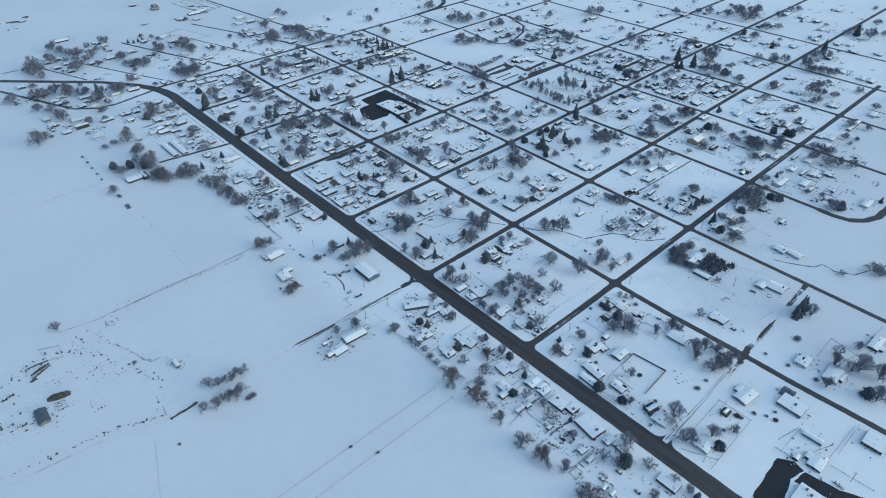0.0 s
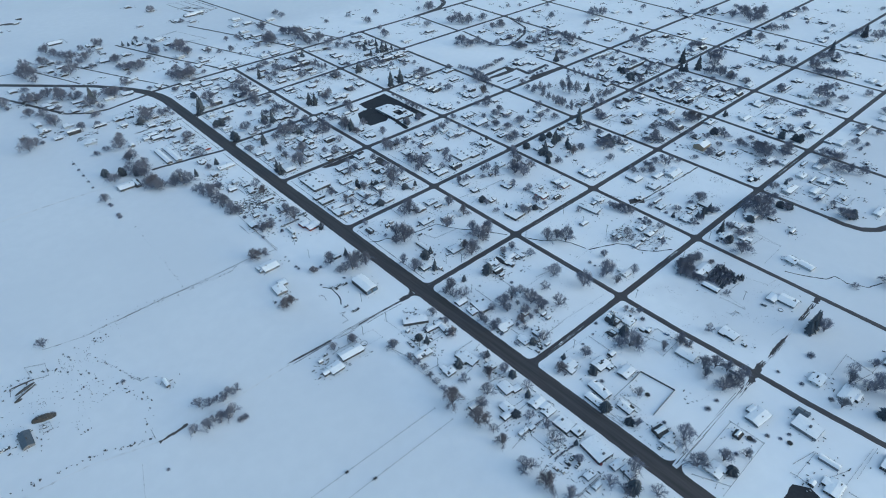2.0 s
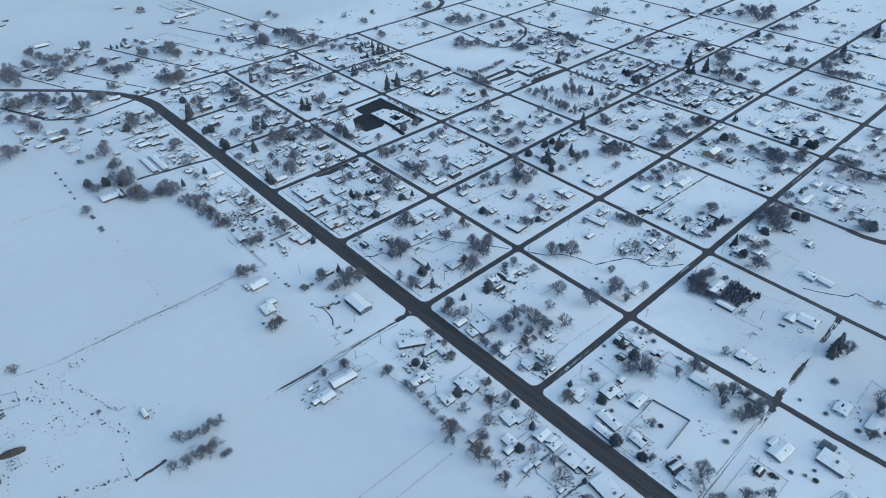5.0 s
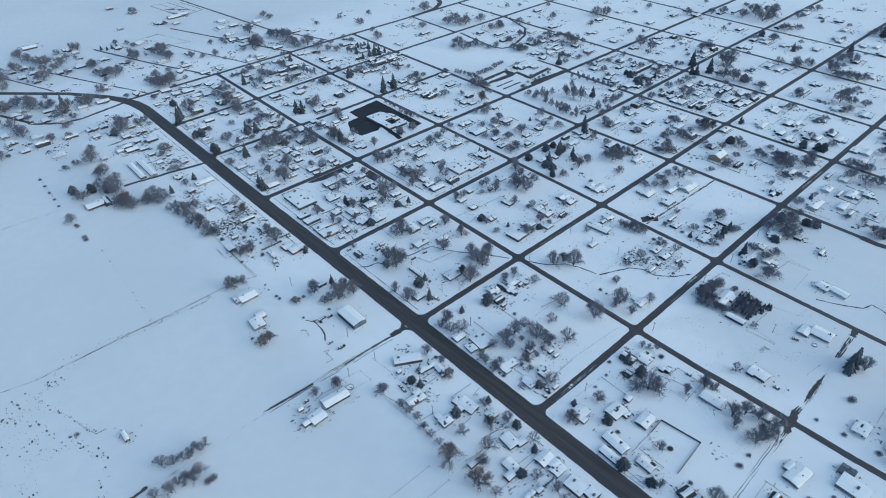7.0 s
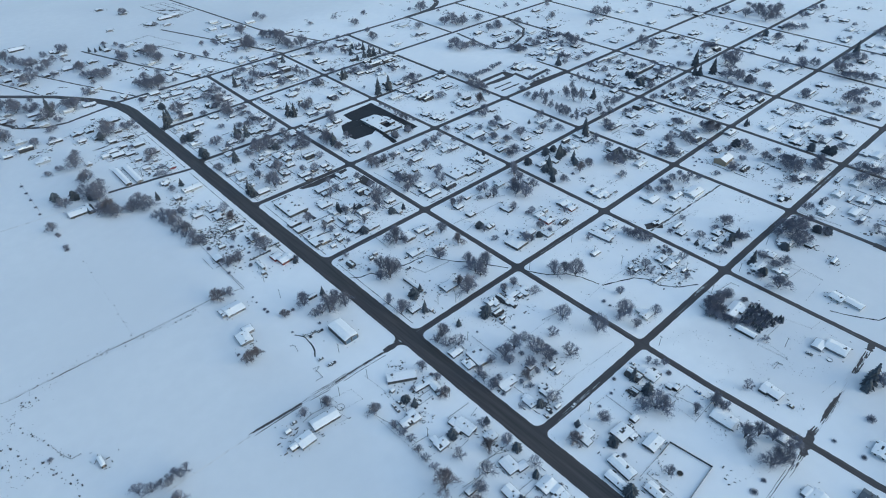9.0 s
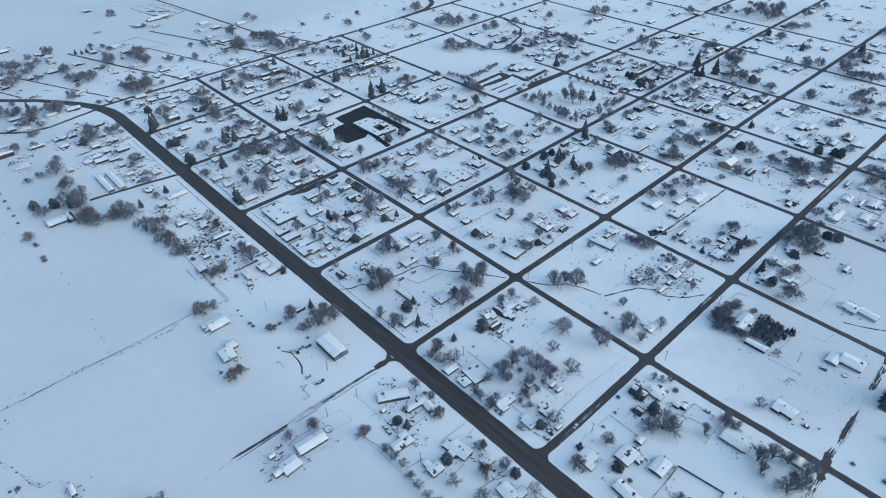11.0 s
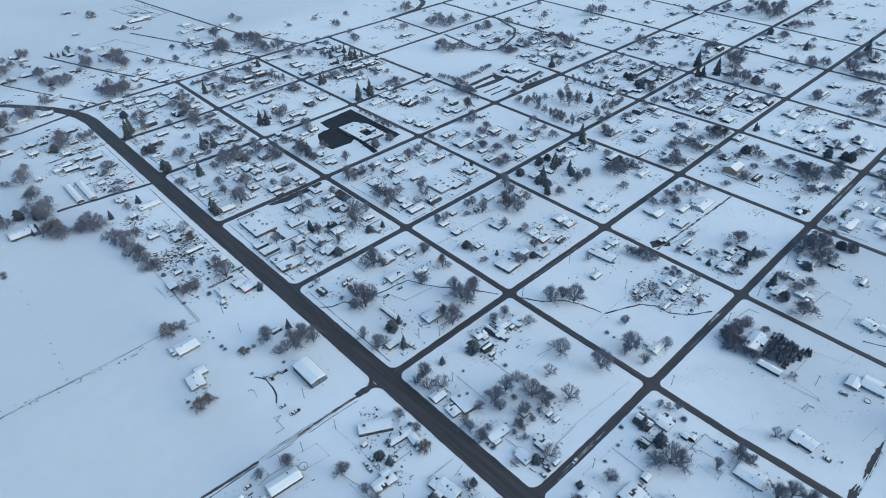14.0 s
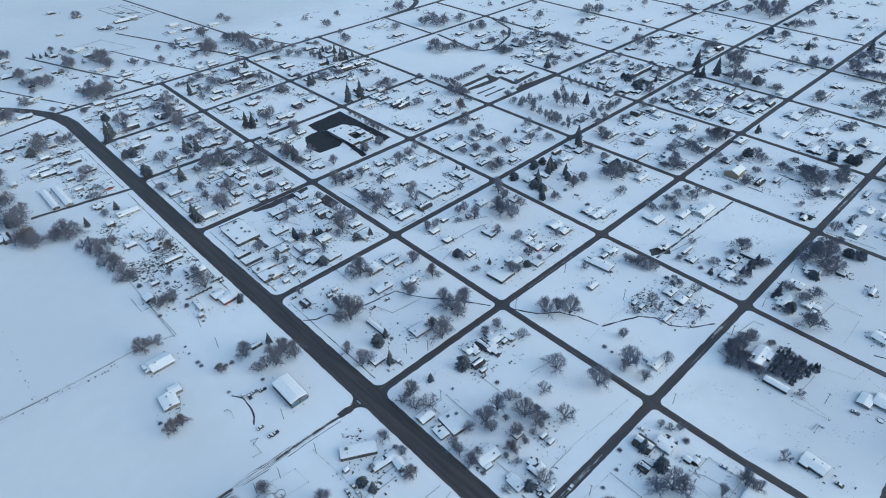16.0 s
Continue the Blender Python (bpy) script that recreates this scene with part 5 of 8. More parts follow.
houses("h", [(520.4, 273.7, 15, 8), (536.2, 300.3, 15, 8), (582.7, 268.9, 15, 8), (519.2, 326.5, 11.7, 8), (539.9, 274.3, 9.4, 8)])
houses("h", [(674.2, 337.2, 15, 8), (625.8, 261.2, 15, 8), (711.5, 229.5, 15, 8), (772.1, 229.2, 15, 8)])
houses("h", [(-159.9, 470, 8, 11), (-159.6, 444.8, 8, 11)])
houses("s", [(-184.7, 444.3, 6, 8.8)])
houses("h", [(-50.2, 364.7, 8, 8), (-30, 421.5, 9, 9.9), (41.2, 467.2, 12.8, 11), (63.3, 444.1, 15, 11), (64.2, 419.9, 11.5, 9.3), (95.9, 446.8, 11, 10), (-151, 411.4, 9.2, 8.3), (56.1, 407.7, 11.6, 9.2), (-95.1, 469, 8, 8.8), (-133.1, 440.1, 8, 11), (-75.9, 414.1, 9.9, 10), (-61.4, 412.4, 8.8, 9.4), (-59.5, 386.8, 10.1, 10.4), (-36, 388.3, 8, 9.4), (-29.7, 365.5, 8, 8.8), (-76.6, 391.3, 8, 8), (-122.8, 371.1, 9.2, 11), (47, 447.2, 10, 9.8)])
houses("k", [(-131.1, 414.9, 15, 9.4)])
houses("s", [(-99.4, 412.7, 14.2, 8.1)])

houses("h", [(393, 382.5, 14.1, 9.9), (457.6, 444.2, 15, 8.1), (452.8, 390.5, 15, 8)])
houses("h", [(-153.1, 568.1, 8, 11)])
houses("h", [(80.6, 580.5, 10, 10.5), (-37.6, 491.9, 11.7, 11), (-127.8, 513.8, 15, 9.1), (-97.8, 512, 14.9, 9.4), (-32.5, 491.8, 9.6, 8), (-61.3, 491.1, 12.3, 8), (-2.6, 590.3, 8, 11), (-7.5, 541.1, 8, 8.8), (-19.4, 534.2, 8, 8.8), (7.8, 487.5, 8, 8), (-142.7, 579.9, 8.6, 11), (-139.5, 563.2, 8, 11), (-124.4, 535.4, 10, 11), (-135.4, 527.6, 8.6, 11), (-109.6, 482.7, 8.5, 10.6), (-94.8, 494.2, 8.9, 11), (85.7, 522.2, 9.2, 8.6)])
houses("h", [(127.8, 582.8, 12.3, 10.3), (101.5, 534.9, 12.9, 8.2), (109.9, 489.7, 12.8, 9.2), (302.3, 553.2, 15, 8), (221.3, 584.7, 14, 8), (204.4, 588.4, 10.7, 8), (134, 492.5, 9.6, 8.6), (182.1, 488.1, 10.2, 9.6), (201.4, 494.7, 10.2, 8.3), (208.8, 556, 15, 8.9), (240.4, 506, 15, 8.3)])
houses("h", [(-156.7, 615.6, 10.2, 10.8)])
houses("h", [(18.5, 652.3, 9.7, 11), (-48.1, 716.9, 13.9, 11), (-31.7, 712.1, 8.9, 11), (-3.4, 714.7, 10.6, 11), (-83.1, 701.1, 10.1, 11), (-98.8, 695.9, 8.1, 11), (-93.8, 661.5, 9.7, 11), (-78.9, 670.1, 8, 11), (-83.1, 632, 8, 11), (-46.9, 642.8, 8.4, 11), (-35, 644.8, 8, 10.8), (-16.5, 647.5, 14, 11), (39.9, 614.2, 8, 10), (53.3, 686.8, 9.3, 10.6), (88.6, 688.5, 13.6, 11), (88.9, 652.4, 9.7, 11)])
houses("h", [(242, 658.1, 15, 8.9), (242, 658.1, 14.8, 8.9), (236.4, 693.2, 13.7, 11), (219.2, 659.5, 10.8, 10.2), (257.8, 635.4, 15, 11), (215.3, 619.6, 15, 11), (282.6, 648.1, 15, 10.2)])
houses("h", [(-9.3, 739.6, 13, 11)])
houses("s", [(90.6, 782.2, 8.1, 9.3), (-51, 795.5, 21.3, 15.4)])
houses("h", [(152.2, 766, 15, 11), (173.9, 740.1, 8.7, 8.9)])
houses("s", [(197, 783.9, 31.5, 11.2), (185.7, 778.5, 23, 10.6)])
houses("s", [(117.6, 917, 10.6, 11.1), (141.7, 862.5, 12.4, 12.4)])
# buildings with their own outlines: the blocks beside the main road
houses("h", [(-82.4, -1.8, 14.6, 11.8, 1, [(-9, 1, 3.5, 8)])])
houses("h", [(-92, -37.2, 9.7, 12.5, -4, [(6, 7, 7.6, 7.5)])])
houses("red", [(-18.6, 26.5, 11.5, 10.5, 4, [(-3, 8.5, 9, 9)])])
houses("t", [(-38.5, 33.1, 2.9, 12.4, -2)])
houses("h", [(-20.8, 74.4, 12.8, 9.2, -3, [(-5, 5, 5, 4)])])
houses("f", [(24.6, -172.9, 12.4, 15.5, -6)])
houses("h", [(14.3, -172.5, 6.2, 8.5, -5, [])])
houses("h", [(22, -202.1, 13.5, 9.4, -5, [(-4, -5.5, 5, 3)])])
houses("h", [(21, -225.2, 6.2, 8.8, -3, [(0.5, 5, 4.4, 3)])])
houses("h", [(-48.1, -181.5, 13.5, 6.8, -5, [(4, 4, 6, 5)])])
houses("h", [(-88.7, -141.9, 18.8, 9, -4, [])])
houses("h", [(-106.7, -147, 10.6, 9.4, 2, [])])
houses("s", [(-115, -146.5, 5, 4.5)])
houses("h", [(-25, -209.6, 8.5, 13.5, 7, [(-2, 8, 6, 5), (-5.5, 2, 3.5, 5)])])
houses("h", [(-18.3, -226.3, 7.4, 6.2, -2, [])])
houses("h", [(-24.5, -248.8, 8.3, 10.9, -6, [(5.5, -5, 7, 5.2)])])
houses("h", [(-37.4, -262.3, 7.2, 10, -2, [])])
houses("s", [(-43.2, -266.2, 6.3, 5.2)])
houses("h", [(-18.2, -272.8, 10.1, 8.4, 1, [(1.5, -7.5, 7.4, 7.2)])])
houses("s", [(-53.6, -244.7, 7.2, 4.0)])
houses("f", [(-18.6, -298.4, 9.7, 12.4, 1)])
houses("f", [(-14.8, -308.4, 8, 7.0, -2)])
houses("f", [(-18.2, -326, 13.0, 18.2, -8)])
houses("h", [(-37, -334.7, 7, 4.6, -6, [])])
houses("h", [(-18, -342.2, 8.2, 5, -8, [])])
houses("h", [(-15.5, -350.5, 7.8, 8.3, -7, [])])
houses("h", [(26.8, -265.9, 10.5, 9.6, 0, [(-3, -5.5, 5, 4)])])
houses("h", [(45.7, -281.6, 11.7, 10, -3, [(3, -6.5, 5, 4)])])
houses("s", [(60.5, -281, 5.1, 4.6)])
houses("h", [(53.5, -299.6, 11.8, 8.6, 1, [])])
houses("h", [(24.8, -296.4, 7.6, 16.8, -6, [])])
houses("h", [(14.4, -299.5, 5.4, 13.6, -3, [])])
houses("h", [(25.8, -318.9, 7, 10.6, -3, [])])
houses("k", [(25.6, -346.6, 8.2, 7.8, -12, [(2, -6, 8, 4.5)])])
houses("h", [(220.7, -345.7, 11.4, 14.4, 1, [(-6, 10.5, 11, 7.5)])])
houses("h", [(277.3, -323.8, 9.5, 10, -8, [(3.5, -11.4, 7.6, 14)])])
houses("h", [(103.1, -320.5, 10.5, 14.6, 1, [])])
houses("s", [(115.1, -353.8, 6.6, 6.0)])
houses("h", [(151.2, -399.2, 12, 9, 1, [])])
houses("h", [(87, -385.9, 16, 10.2, -7, [(2, 6, 8, 5)])])
houses("f", [(103, -412.7, 12.7, 17.5, -2)])
houses("h", [(26.5, -387.6, 10.5, 9.7, 0, [(-2, 5, 6, 4)])])
houses("h", [(147.7, -331.7, 8.6, 13, -5, [(-4, 4, 4, 5)])])
houses("h", [(204.5, -274.6, 20, 8.5, 2, [(4, -4, 8, 5), (-5, 3.5, 6, 4)])])
houses("s", [(188.5, -292.5, 5.2, 15)])
houses("k", [(91.9, -259.6, 8.5, 10.3, 2, [])])
houses("solar", [(112, -405.4, 7.5, 8, -2)])
trees("C", [(-9.1, -405, 3.3), (32.6, -395.2, 4.3)])
trees("D", [(-8.7, -398.8, 3.3), (51, -395.7, 3.6)])
trees("S", [(66.6, -393.2, 2.3), (77.1, -397.5, 2.3), (81.5, -404.5, 1.9), (89.2, -407, 1.9)])
trees("C", [(152.9, -444.9, 5.5)])
trees("D", [(138.7, -421.6, 4.5), (165.9, -416.6, 5.2), (179, -413.9, 4.2), (172.4, -431.5, 7.3), (168.3, -428.1, 4.7), (174.5, -444.9, 6.3), (151.7, -451, 6.1), (196.6, -422.8, 3.8), (306.2, -394.7, 6.2), (304.2, -400.4, 5.6)])
trees("S", [(139.2, -393.4, 2.5), (140.6, -413.8, 3)])
trees("C", [(85.9, -274.3, 4.9), (-36.9, -270.1, 3.9), (-24.2, -313.8, 2.1), (-24.6, -359.7, 5.5), (13.9, -309.5, 5.3), (16.7, -328.2, 3.9), (34.7, -282.7, 4.1)])
trees("D", [(78.5, -285.4, 8.5), (72.1, -280, 5.4), (80.5, -290, 5.5), (94.3, -305.4, 3.8), (-31.8, -278.7, 3.9), (-57.6, -268.4, 3.4), (-33.7, -303.2, 5.4), (-28.8, -292.3, 4.2), (-63, -303.1, 6.5), (-57.9, -335.8, 4.8), (-60.2, -359.9, 7.4), (-65.9, -356, 4.7), (-32.9, -347.8, 4.9), (-29.7, -357.7, 4.5), (-7.6, -352.2, 5.8), (-15.8, -372, 4.9), (-34.2, -324, 3.3), (-31.5, -386.8, 3.6), (-7.9, -388.4, 2.9), (18.5, -333.2, 3.5), (31.7, -360.9, 6.5), (41.4, -318.3, 3.6), (93.6, -341.5, 4.3), (92.1, -357.2, 6.6)])
trees("D", [(20.9, -377.5, 6.4), (37.3, -387, 4.8)])
trees("R", [(-61.1, -280.1, 4.1), (-62.4, -320.2, 6.4)])
trees("S", [(-7.1, -278.4, 2.2), (35, -344.1, 2.2), (67.9, -358.6, 3.2), (79.4, -359, 2.3), (33.3, -292.4, 2.3), (47.9, -390.2, 2.2)])
trees("C", [(263.1, -269.4, 4.6), (310.4, -268.8, 3)])
trees("D", [(279, -272.5, 4.7), (290.8, -275.7, 4.8), (255.3, -286.6, 7.7), (325.2, -271.8, 6.6), (191.5, -271.9, 3.3), (192, -278.5, 2.9)])
trees("D", [(186.2, -270, 3.3), (189.4, -275.1, 3.3), (190.5, -280.9, 3.3), (197.2, -269.2, 3.3), (116, -268.6, 2.9), (112.3, -309, 3.9), (111.5, -314.6, 3.2), (191.6, -306, 2.6)])
trees("D", [(138.8, -318.9, 3.7), (109, -311.2, 4), (111.8, -317.5, 3.5), (100, -336.5, 5.3), (107.5, -341.8, 5.4), (110.7, -349.8, 4.9), (113.2, -360.1, 4.9), (99.9, -360, 6.2), (207.3, -381.2, 5.5), (334.4, -273.2, 6.6), (281.1, -376.7, 3), (257.3, -269, 2.8)])
trees("K", [(202.4, -373.6, 4.4), (211.8, -373.7, 3.5), (195.3, -374.2, 3)])
trees("R", [(220.4, -275.4, 2.6)])
trees("S", [(111.8, -274.9, 2.9), (172.2, -385.8, 4.2), (138.2, -376.2, 2)])
trees("C", [(358, -273.4, 3.7), (362, -284.6, 3.2), (356.9, -275.5, 4.1), (360.2, -283, 4.1), (390.2, -333.1, 5.5), (434.2, -356.8, 2.9)])
trees("D", [(357.3, -281.5, 4.2), (384.9, -329.4, 6.2), (387.8, -323.2, 4.9), (398.5, -310.7, 3.5), (553.1, -274.2, 5), (559.4, -285.4, 3.3), (497.3, -269.9, 6.3), (500.6, -278.4, 5.5), (474.3, -269.9, 6.1), (473.6, -285.5, 6.9), (479.2, -295.8, 6.1), (486.6, -308, 6.2)])
trees("D", [(598.1, -283.9, 4.3)])
trees("S", [(-237.9, -145.4, 1.8)])
trees("C", [(-39.4, -166.4, 3.6), (-37.3, -173.8, 3.3), (24.5, -231.5, 3.6), (59.7, -145.2, 5.5), (-35.8, -209.1, 4.1), (-6.4, -216.5, 2.8), (-10.8, -243.8, 3.7), (-17.8, -264.4, 3.0), (29.9, -258.4, 2.8)])
trees("D", [(-61.1, -159.6, 4.6), (-29.5, -162.6, 2), (-12.4, -152.8, 4.1), (-9.9, -167.4, 3.1), (15, -148.8, 4.6), (22.2, -153.7, 5.3), (9.2, -184.8, 4.4), (10, -190, 3.7), (27.4, -182.6, 3.5), (38.7, -185.5, 6.2), (50, -184.2, 5.6), (61.1, -184.3, 4.3), (58.2, -199.3, 6.7), (59.5, -207.1, 4.9), (65, -207.9, 3.5), (48.2, -192.8, 2.1), (44.2, -203.8, 4.5), (36.5, -192.2, 4.1), (31, -216.9, 2.7), (11.5, -199.3, 4), (6.3, -199.2, 4), (18.9, -197.8, 3), (81.3, -194.8, 4.4), (13.7, -224.1, 2.6)])
trees("D", [(32.7, -235.4, 4.9), (74.1, -216.5, 5.7), (-42.6, -222.8, 4), (-58.7, -178.9, 3.7), (-57.8, -186.3, 3.7), (-57.1, -193.8, 3.2), (-58.9, -202.7, 3.1), (-59.5, -210.8, 3.1), (-59.8, -219, 3.1), (-60.1, -160.2, 3.8), (-15.6, -217.3, 4.1), (-13.6, -237.3, 4.1), (-38.3, -243.2, 4.8), (-11.4, -259.1, 4), (-48.9, -247.9, 4.3), (45, -267.8, 4.2)])
trees("K", [(89, -260.9, 2.8)])
trees("R", [(-16.9, -181.6, 4), (35.8, -208.3, 3.7), (-24.9, -231, 4), (-63.2, -232.4, 6.5), (-61.2, -257.4, 6.7), (18.4, -264.9, 4.6)])
trees("S", [(-9, -161.1, 2.4), (42.2, -153.3, 1.5), (13, -207.9, 2.3), (66, -169.4, 2.2), (81.3, -150.2, 1.9), (79.4, -251.9, 2.1), (67.5, -257.8, 1.7), (53, -259.1, 1.7)])
trees("C", [(261.3, -210.3, 2.8), (279.7, -226.8, 2.9), (282.3, -230.2, 3.4), (291.1, -228.2, 3.9), (298.8, -229.1, 3.5), (274.2, -256.1, 3.3), (310.8, -266, 3.9)])
trees("D", [(229.3, -155.9, 3.7), (229.9, -160.6, 3.7), (230.6, -165.3, 3.7), (231.3, -169.9, 3.7), (231.6, -174.2, 3.7), (137.1, -149.8, 6.1), (146.9, -153.3, 5), (149, -163, 7), (107.6, -154.5, 3.9), (101.6, -188.1, 6.4), (157, -202.6, 3.6), (137.8, -219.4, 7.3), (132.9, -218.6, 3.9), (156.5, -235, 4), (200.8, -197.1, 4.3), (183.5, -194.5, 3), (109.5, -215.2, 7), (134.3, -233.1, 4.2), (260, -184.9, 2.9), (273.8, -206.5, 4.3), (300.4, -234.3, 3.9), (264.2, -229.5, 3.7), (295.2, -209.9, 3), (233.4, -213.1, 4.1)])
trees("D", [(211.9, -229.1, 3.5), (283.5, -258.7, 4.3), (336.1, -254.1, 7.2), (324, -254, 5.6), (198.9, -260.8, 4.2), (208.4, -260.9, 3.8), (213.9, -264.2, 3.4), (191, -263.7, 3.7), (192.7, -267.6, 3.3), (186.1, -262.5, 2.9), (194.7, -261.2, 3.3), (204.1, -259.7, 3.4), (212.8, -261.7, 3.4), (218.3, -264.1, 3.4), (196.4, -264.2, 3.3), (203.8, -264.4, 3.4), (184.9, -265.3, 3.3), (189.6, -264.5, 3.3), (110.2, -259.2, 2.5), (112.2, -264, 2.6), (320.8, -146.3, 3.7), (287, -180.4, 3), (306.5, -212.6, 6.5), (341.6, -254.5, 5.4)])
trees("D", [(331.9, -265.1, 7.3), (235.8, -164, 3.2), (236.5, -168.7, 3.5), (236.5, -173.8, 3.5), (236.4, -178.2, 3.2), (315, -212.9, 3.5), (276.1, -231, 3.3), (295.7, -232.9, 3.7), (196.6, -204.9, 3.6), (236.1, -194.2, 2.2), (229, -196.8, 2.2), (234.1, -200.2, 2.2)])
trees("K", [(270.3, -257, 3.5)])
trees("S", [(208.9, -155.7, 2.3), (140.1, -198.9, 2.4), (139.7, -205, 1.6), (262.3, -201.7, 2.8), (268.5, -233.9, 2.4), (233.1, -189.8, 2.7), (236.8, -198.1, 2.7), (232.3, -195.1, 2.3), (256.5, -261.3, 2.3)])
trees("C", [(458, -145.1, 5.5), (506.8, -207.1, 5.3), (512.2, -220.7, 5.3), (513.3, -226.7, 5.5), (406, -258.9, 2.9), (351.9, -253.6, 3.7)])
trees("D", [(351.7, -264.7, 4.7), (460.3, -152.5, 6.3), (457.8, -159.5, 5.7), (449.5, -182.4, 5.5), (449.8, -205.3, 6.7), (446.5, -216.4, 7.3), (464.2, -205, 5.6), (477.9, -227, 6.9), (465, -229.5, 6.2), (402.6, -169.3, 4.7), (384.8, -162.3, 3.4), (345.8, -147.1, 4.9), (363.5, -154.3, 3.4), (384.7, -254.6, 5), (358.5, -255.7, 4.8), (359.9, -261.4, 4.3), (368.3, -263.4, 4.3), (591.7, -195.7, 4.4), (348.2, -262.3, 6.1), (533.9, -203.8, 5), (498.5, -259.8, 6.3), (413.5, -259.9, 2.9), (468.6, -213.5, 4.6), (488.2, -224.6, 5.5)])
trees("D", [(360.9, -144.7, 3.8), (476.6, -183.6, 3.9), (459, -198.9, 6.3), (454.6, -212, 6.2), (438.3, -231.8, 3.7), (408.7, -167, 5), (438.8, -145.9, 4.2), (431, -166, 3.7), (529.8, -228.9, 4.6), (580.8, -194, 4.4), (558.8, -215.8, 3.8)])
trees("S", [(444.1, -231.6, 3), (435.9, -262.4, 3)])
trees("D", [(594.6, -153.5, 5.9), (657.7, -188.4, 9.4), (686.9, -188.5, 7.3), (812.1, -144.2, 9.2), (737, -156.6, 7.7), (745.9, -166.2, 7.8), (744.8, -177, 7.1), (760.1, -181.2, 5.1), (712.6, -231.7, 5.8), (663, -200.2, 6.5), (635.3, -206.5, 6.4), (668.7, -215.4, 5.6), (671.6, -267.6, 5.6), (594.7, -264.6, 6.1)])
trees("D", [(951.5, -160.1, 9.5)])
trees("D", [(-200.6, -110.6, 4.2), (-194.4, -114.7, 4.1), (-185.8, -114.7, 5.5), (-179.4, -114.7, 5.1), (-172.8, -115, 3.7), (-212.6, -129.9, 4), (-203.3, -133.4, 4.5), (-195.4, -131.3, 5.4), (-189, -132.1, 5.4), (-184, -132.2, 4.1)])
trees("S", [(-183.4, -141.6, 3.6), (-179.7, -141.4, 3.6), (-233.2, -48.8, 2.5), (-290.3, -42.9, 4), (-285.8, -44.9, 4), (-282.2, -45.7, 3.5)])
trees("C", [(32.8, -89.5, 5.1), (41.1, -87.5, 3.2), (37, -138.4, 3)])
trees("D", [(34.3, -56.4, 9.5), (26.7, -53.2, 4.1), (68.5, -21.9, 8.4), (73.7, -28.5, 4), (81.7, -66.3, 5.5), (10.8, -82, 4.3), (13.5, -97.3, 5.7), (19.9, -96, 3.8), (67.8, -116.3, 7), (-27.3, -56.8, 7.8), (-32.9, -54.5, 5.1), (-14.4, -59.7, 5.9), (-17.6, -50.8, 5.9), (-38.4, -36.4, 6), (-39, -53.7, 3.9), (-81.2, -133.5, 3.7), (19.3, -138.7, 5.4), (13.1, -140.5, 4.3), (91.9, -101.2, 7.7), (90.6, -108.3, 5.3), (75.7, -110.1, 5.5), (93.7, -91, 5.8), (92, -134.7, 3.5), (-97, -130, 3.8)])
trees("D", [(-80.7, -132.5, 3.8), (35.9, -42.6, 6.4), (43.2, -51.4, 5.6), (25.6, -38.1, 2)])
trees("K", [(27.7, -109, 2.7), (-20.1, -35.7, 2.3)])
trees("R", [(-56.3, -36.4, 3.6), (69, -105, 4), (-99.4, -60.5, 4.5), (-93.8, -59.4, 3.8)])
trees("S", [(-63.8, -22.8, 2), (42.5, -92.2, 2), (-47.8, -34.6, 2.4), (-51.7, -34, 2), (-103.1, -48.9, 1.9), (-61.3, -56.1, 1.6), (-40.4, -62, 1.9)])
trees("C", [(140.1, -57.5, 4.5), (150.7, -82.5, 2.2), (169.4, -105.5, 3.6), (262.6, -33.7, 4.8), (264.2, -42.5, 4.8), (303.9, -24, 4), (252.9, -52, 3.6), (296.5, -46.9, 3.9), (338.6, -68.4, 5.5), (339.8, -77.2, 5.5)])
trees("D", [(108.4, -38.8, 5.4), (138.7, -65.4, 3.6), (136, -81.9, 3.1), (153.7, -102.9, 4.8), (180.8, -108.6, 3.2), (159.1, -105.7, 3.5), (198.4, -139.2, 3.2), (101.9, -103.8, 7), (102.8, -135.3, 3.6), (303.6, -57.9, 4.4), (311, -96.7, 4.3), (227.4, -26.8, 4.7), (211.1, -34.8, 6.5), (210.7, -51.8, 6.9), (230.5, -45.7, 4.6), (217.3, -40.1, 5), (186.9, -30.6, 5.4), (192.2, -76.1, 3.8), (184.1, -60, 3.8), (188, -75.5, 2.8), (309.4, -127.1, 3.7), (327.8, -132.8, 3.8), (342.2, -135.4, 4.4), (329.7, -137.3, 3.8)])
trees("D", [(314.1, -138.2, 3.7), (234.1, -24.7, 3.2), (208.6, -41.8, 6), (234.7, -36.9, 3.2), (309, -23.9, 3.9), (308.8, -55.1, 3.8), (325, -76.6, 8.5), (329.2, -65.6, 4.8), (259.8, -60.7, 4.4), (324.3, -143.9, 3.6), (307.4, -132.5, 3.2)])
trees("K", [(292.3, -26.3, 3.6), (301.6, -40.1, 3.1), (297.7, -24.4, 4.2), (268.7, -33, 4), (257.6, -48.1, 2.7)])
trees("R", [(107.7, -62.7, 5.2), (287.5, -60.2, 4.8)])
trees("S", [(279.2, -57.4, 2.7), (263.8, -56.4, 3.2), (274, -86.6, 3.1), (225.3, -84.2, 2.5)])
trees("C", [(352.2, -63.8, 4.6), (516.2, -130.8, 2.7)])
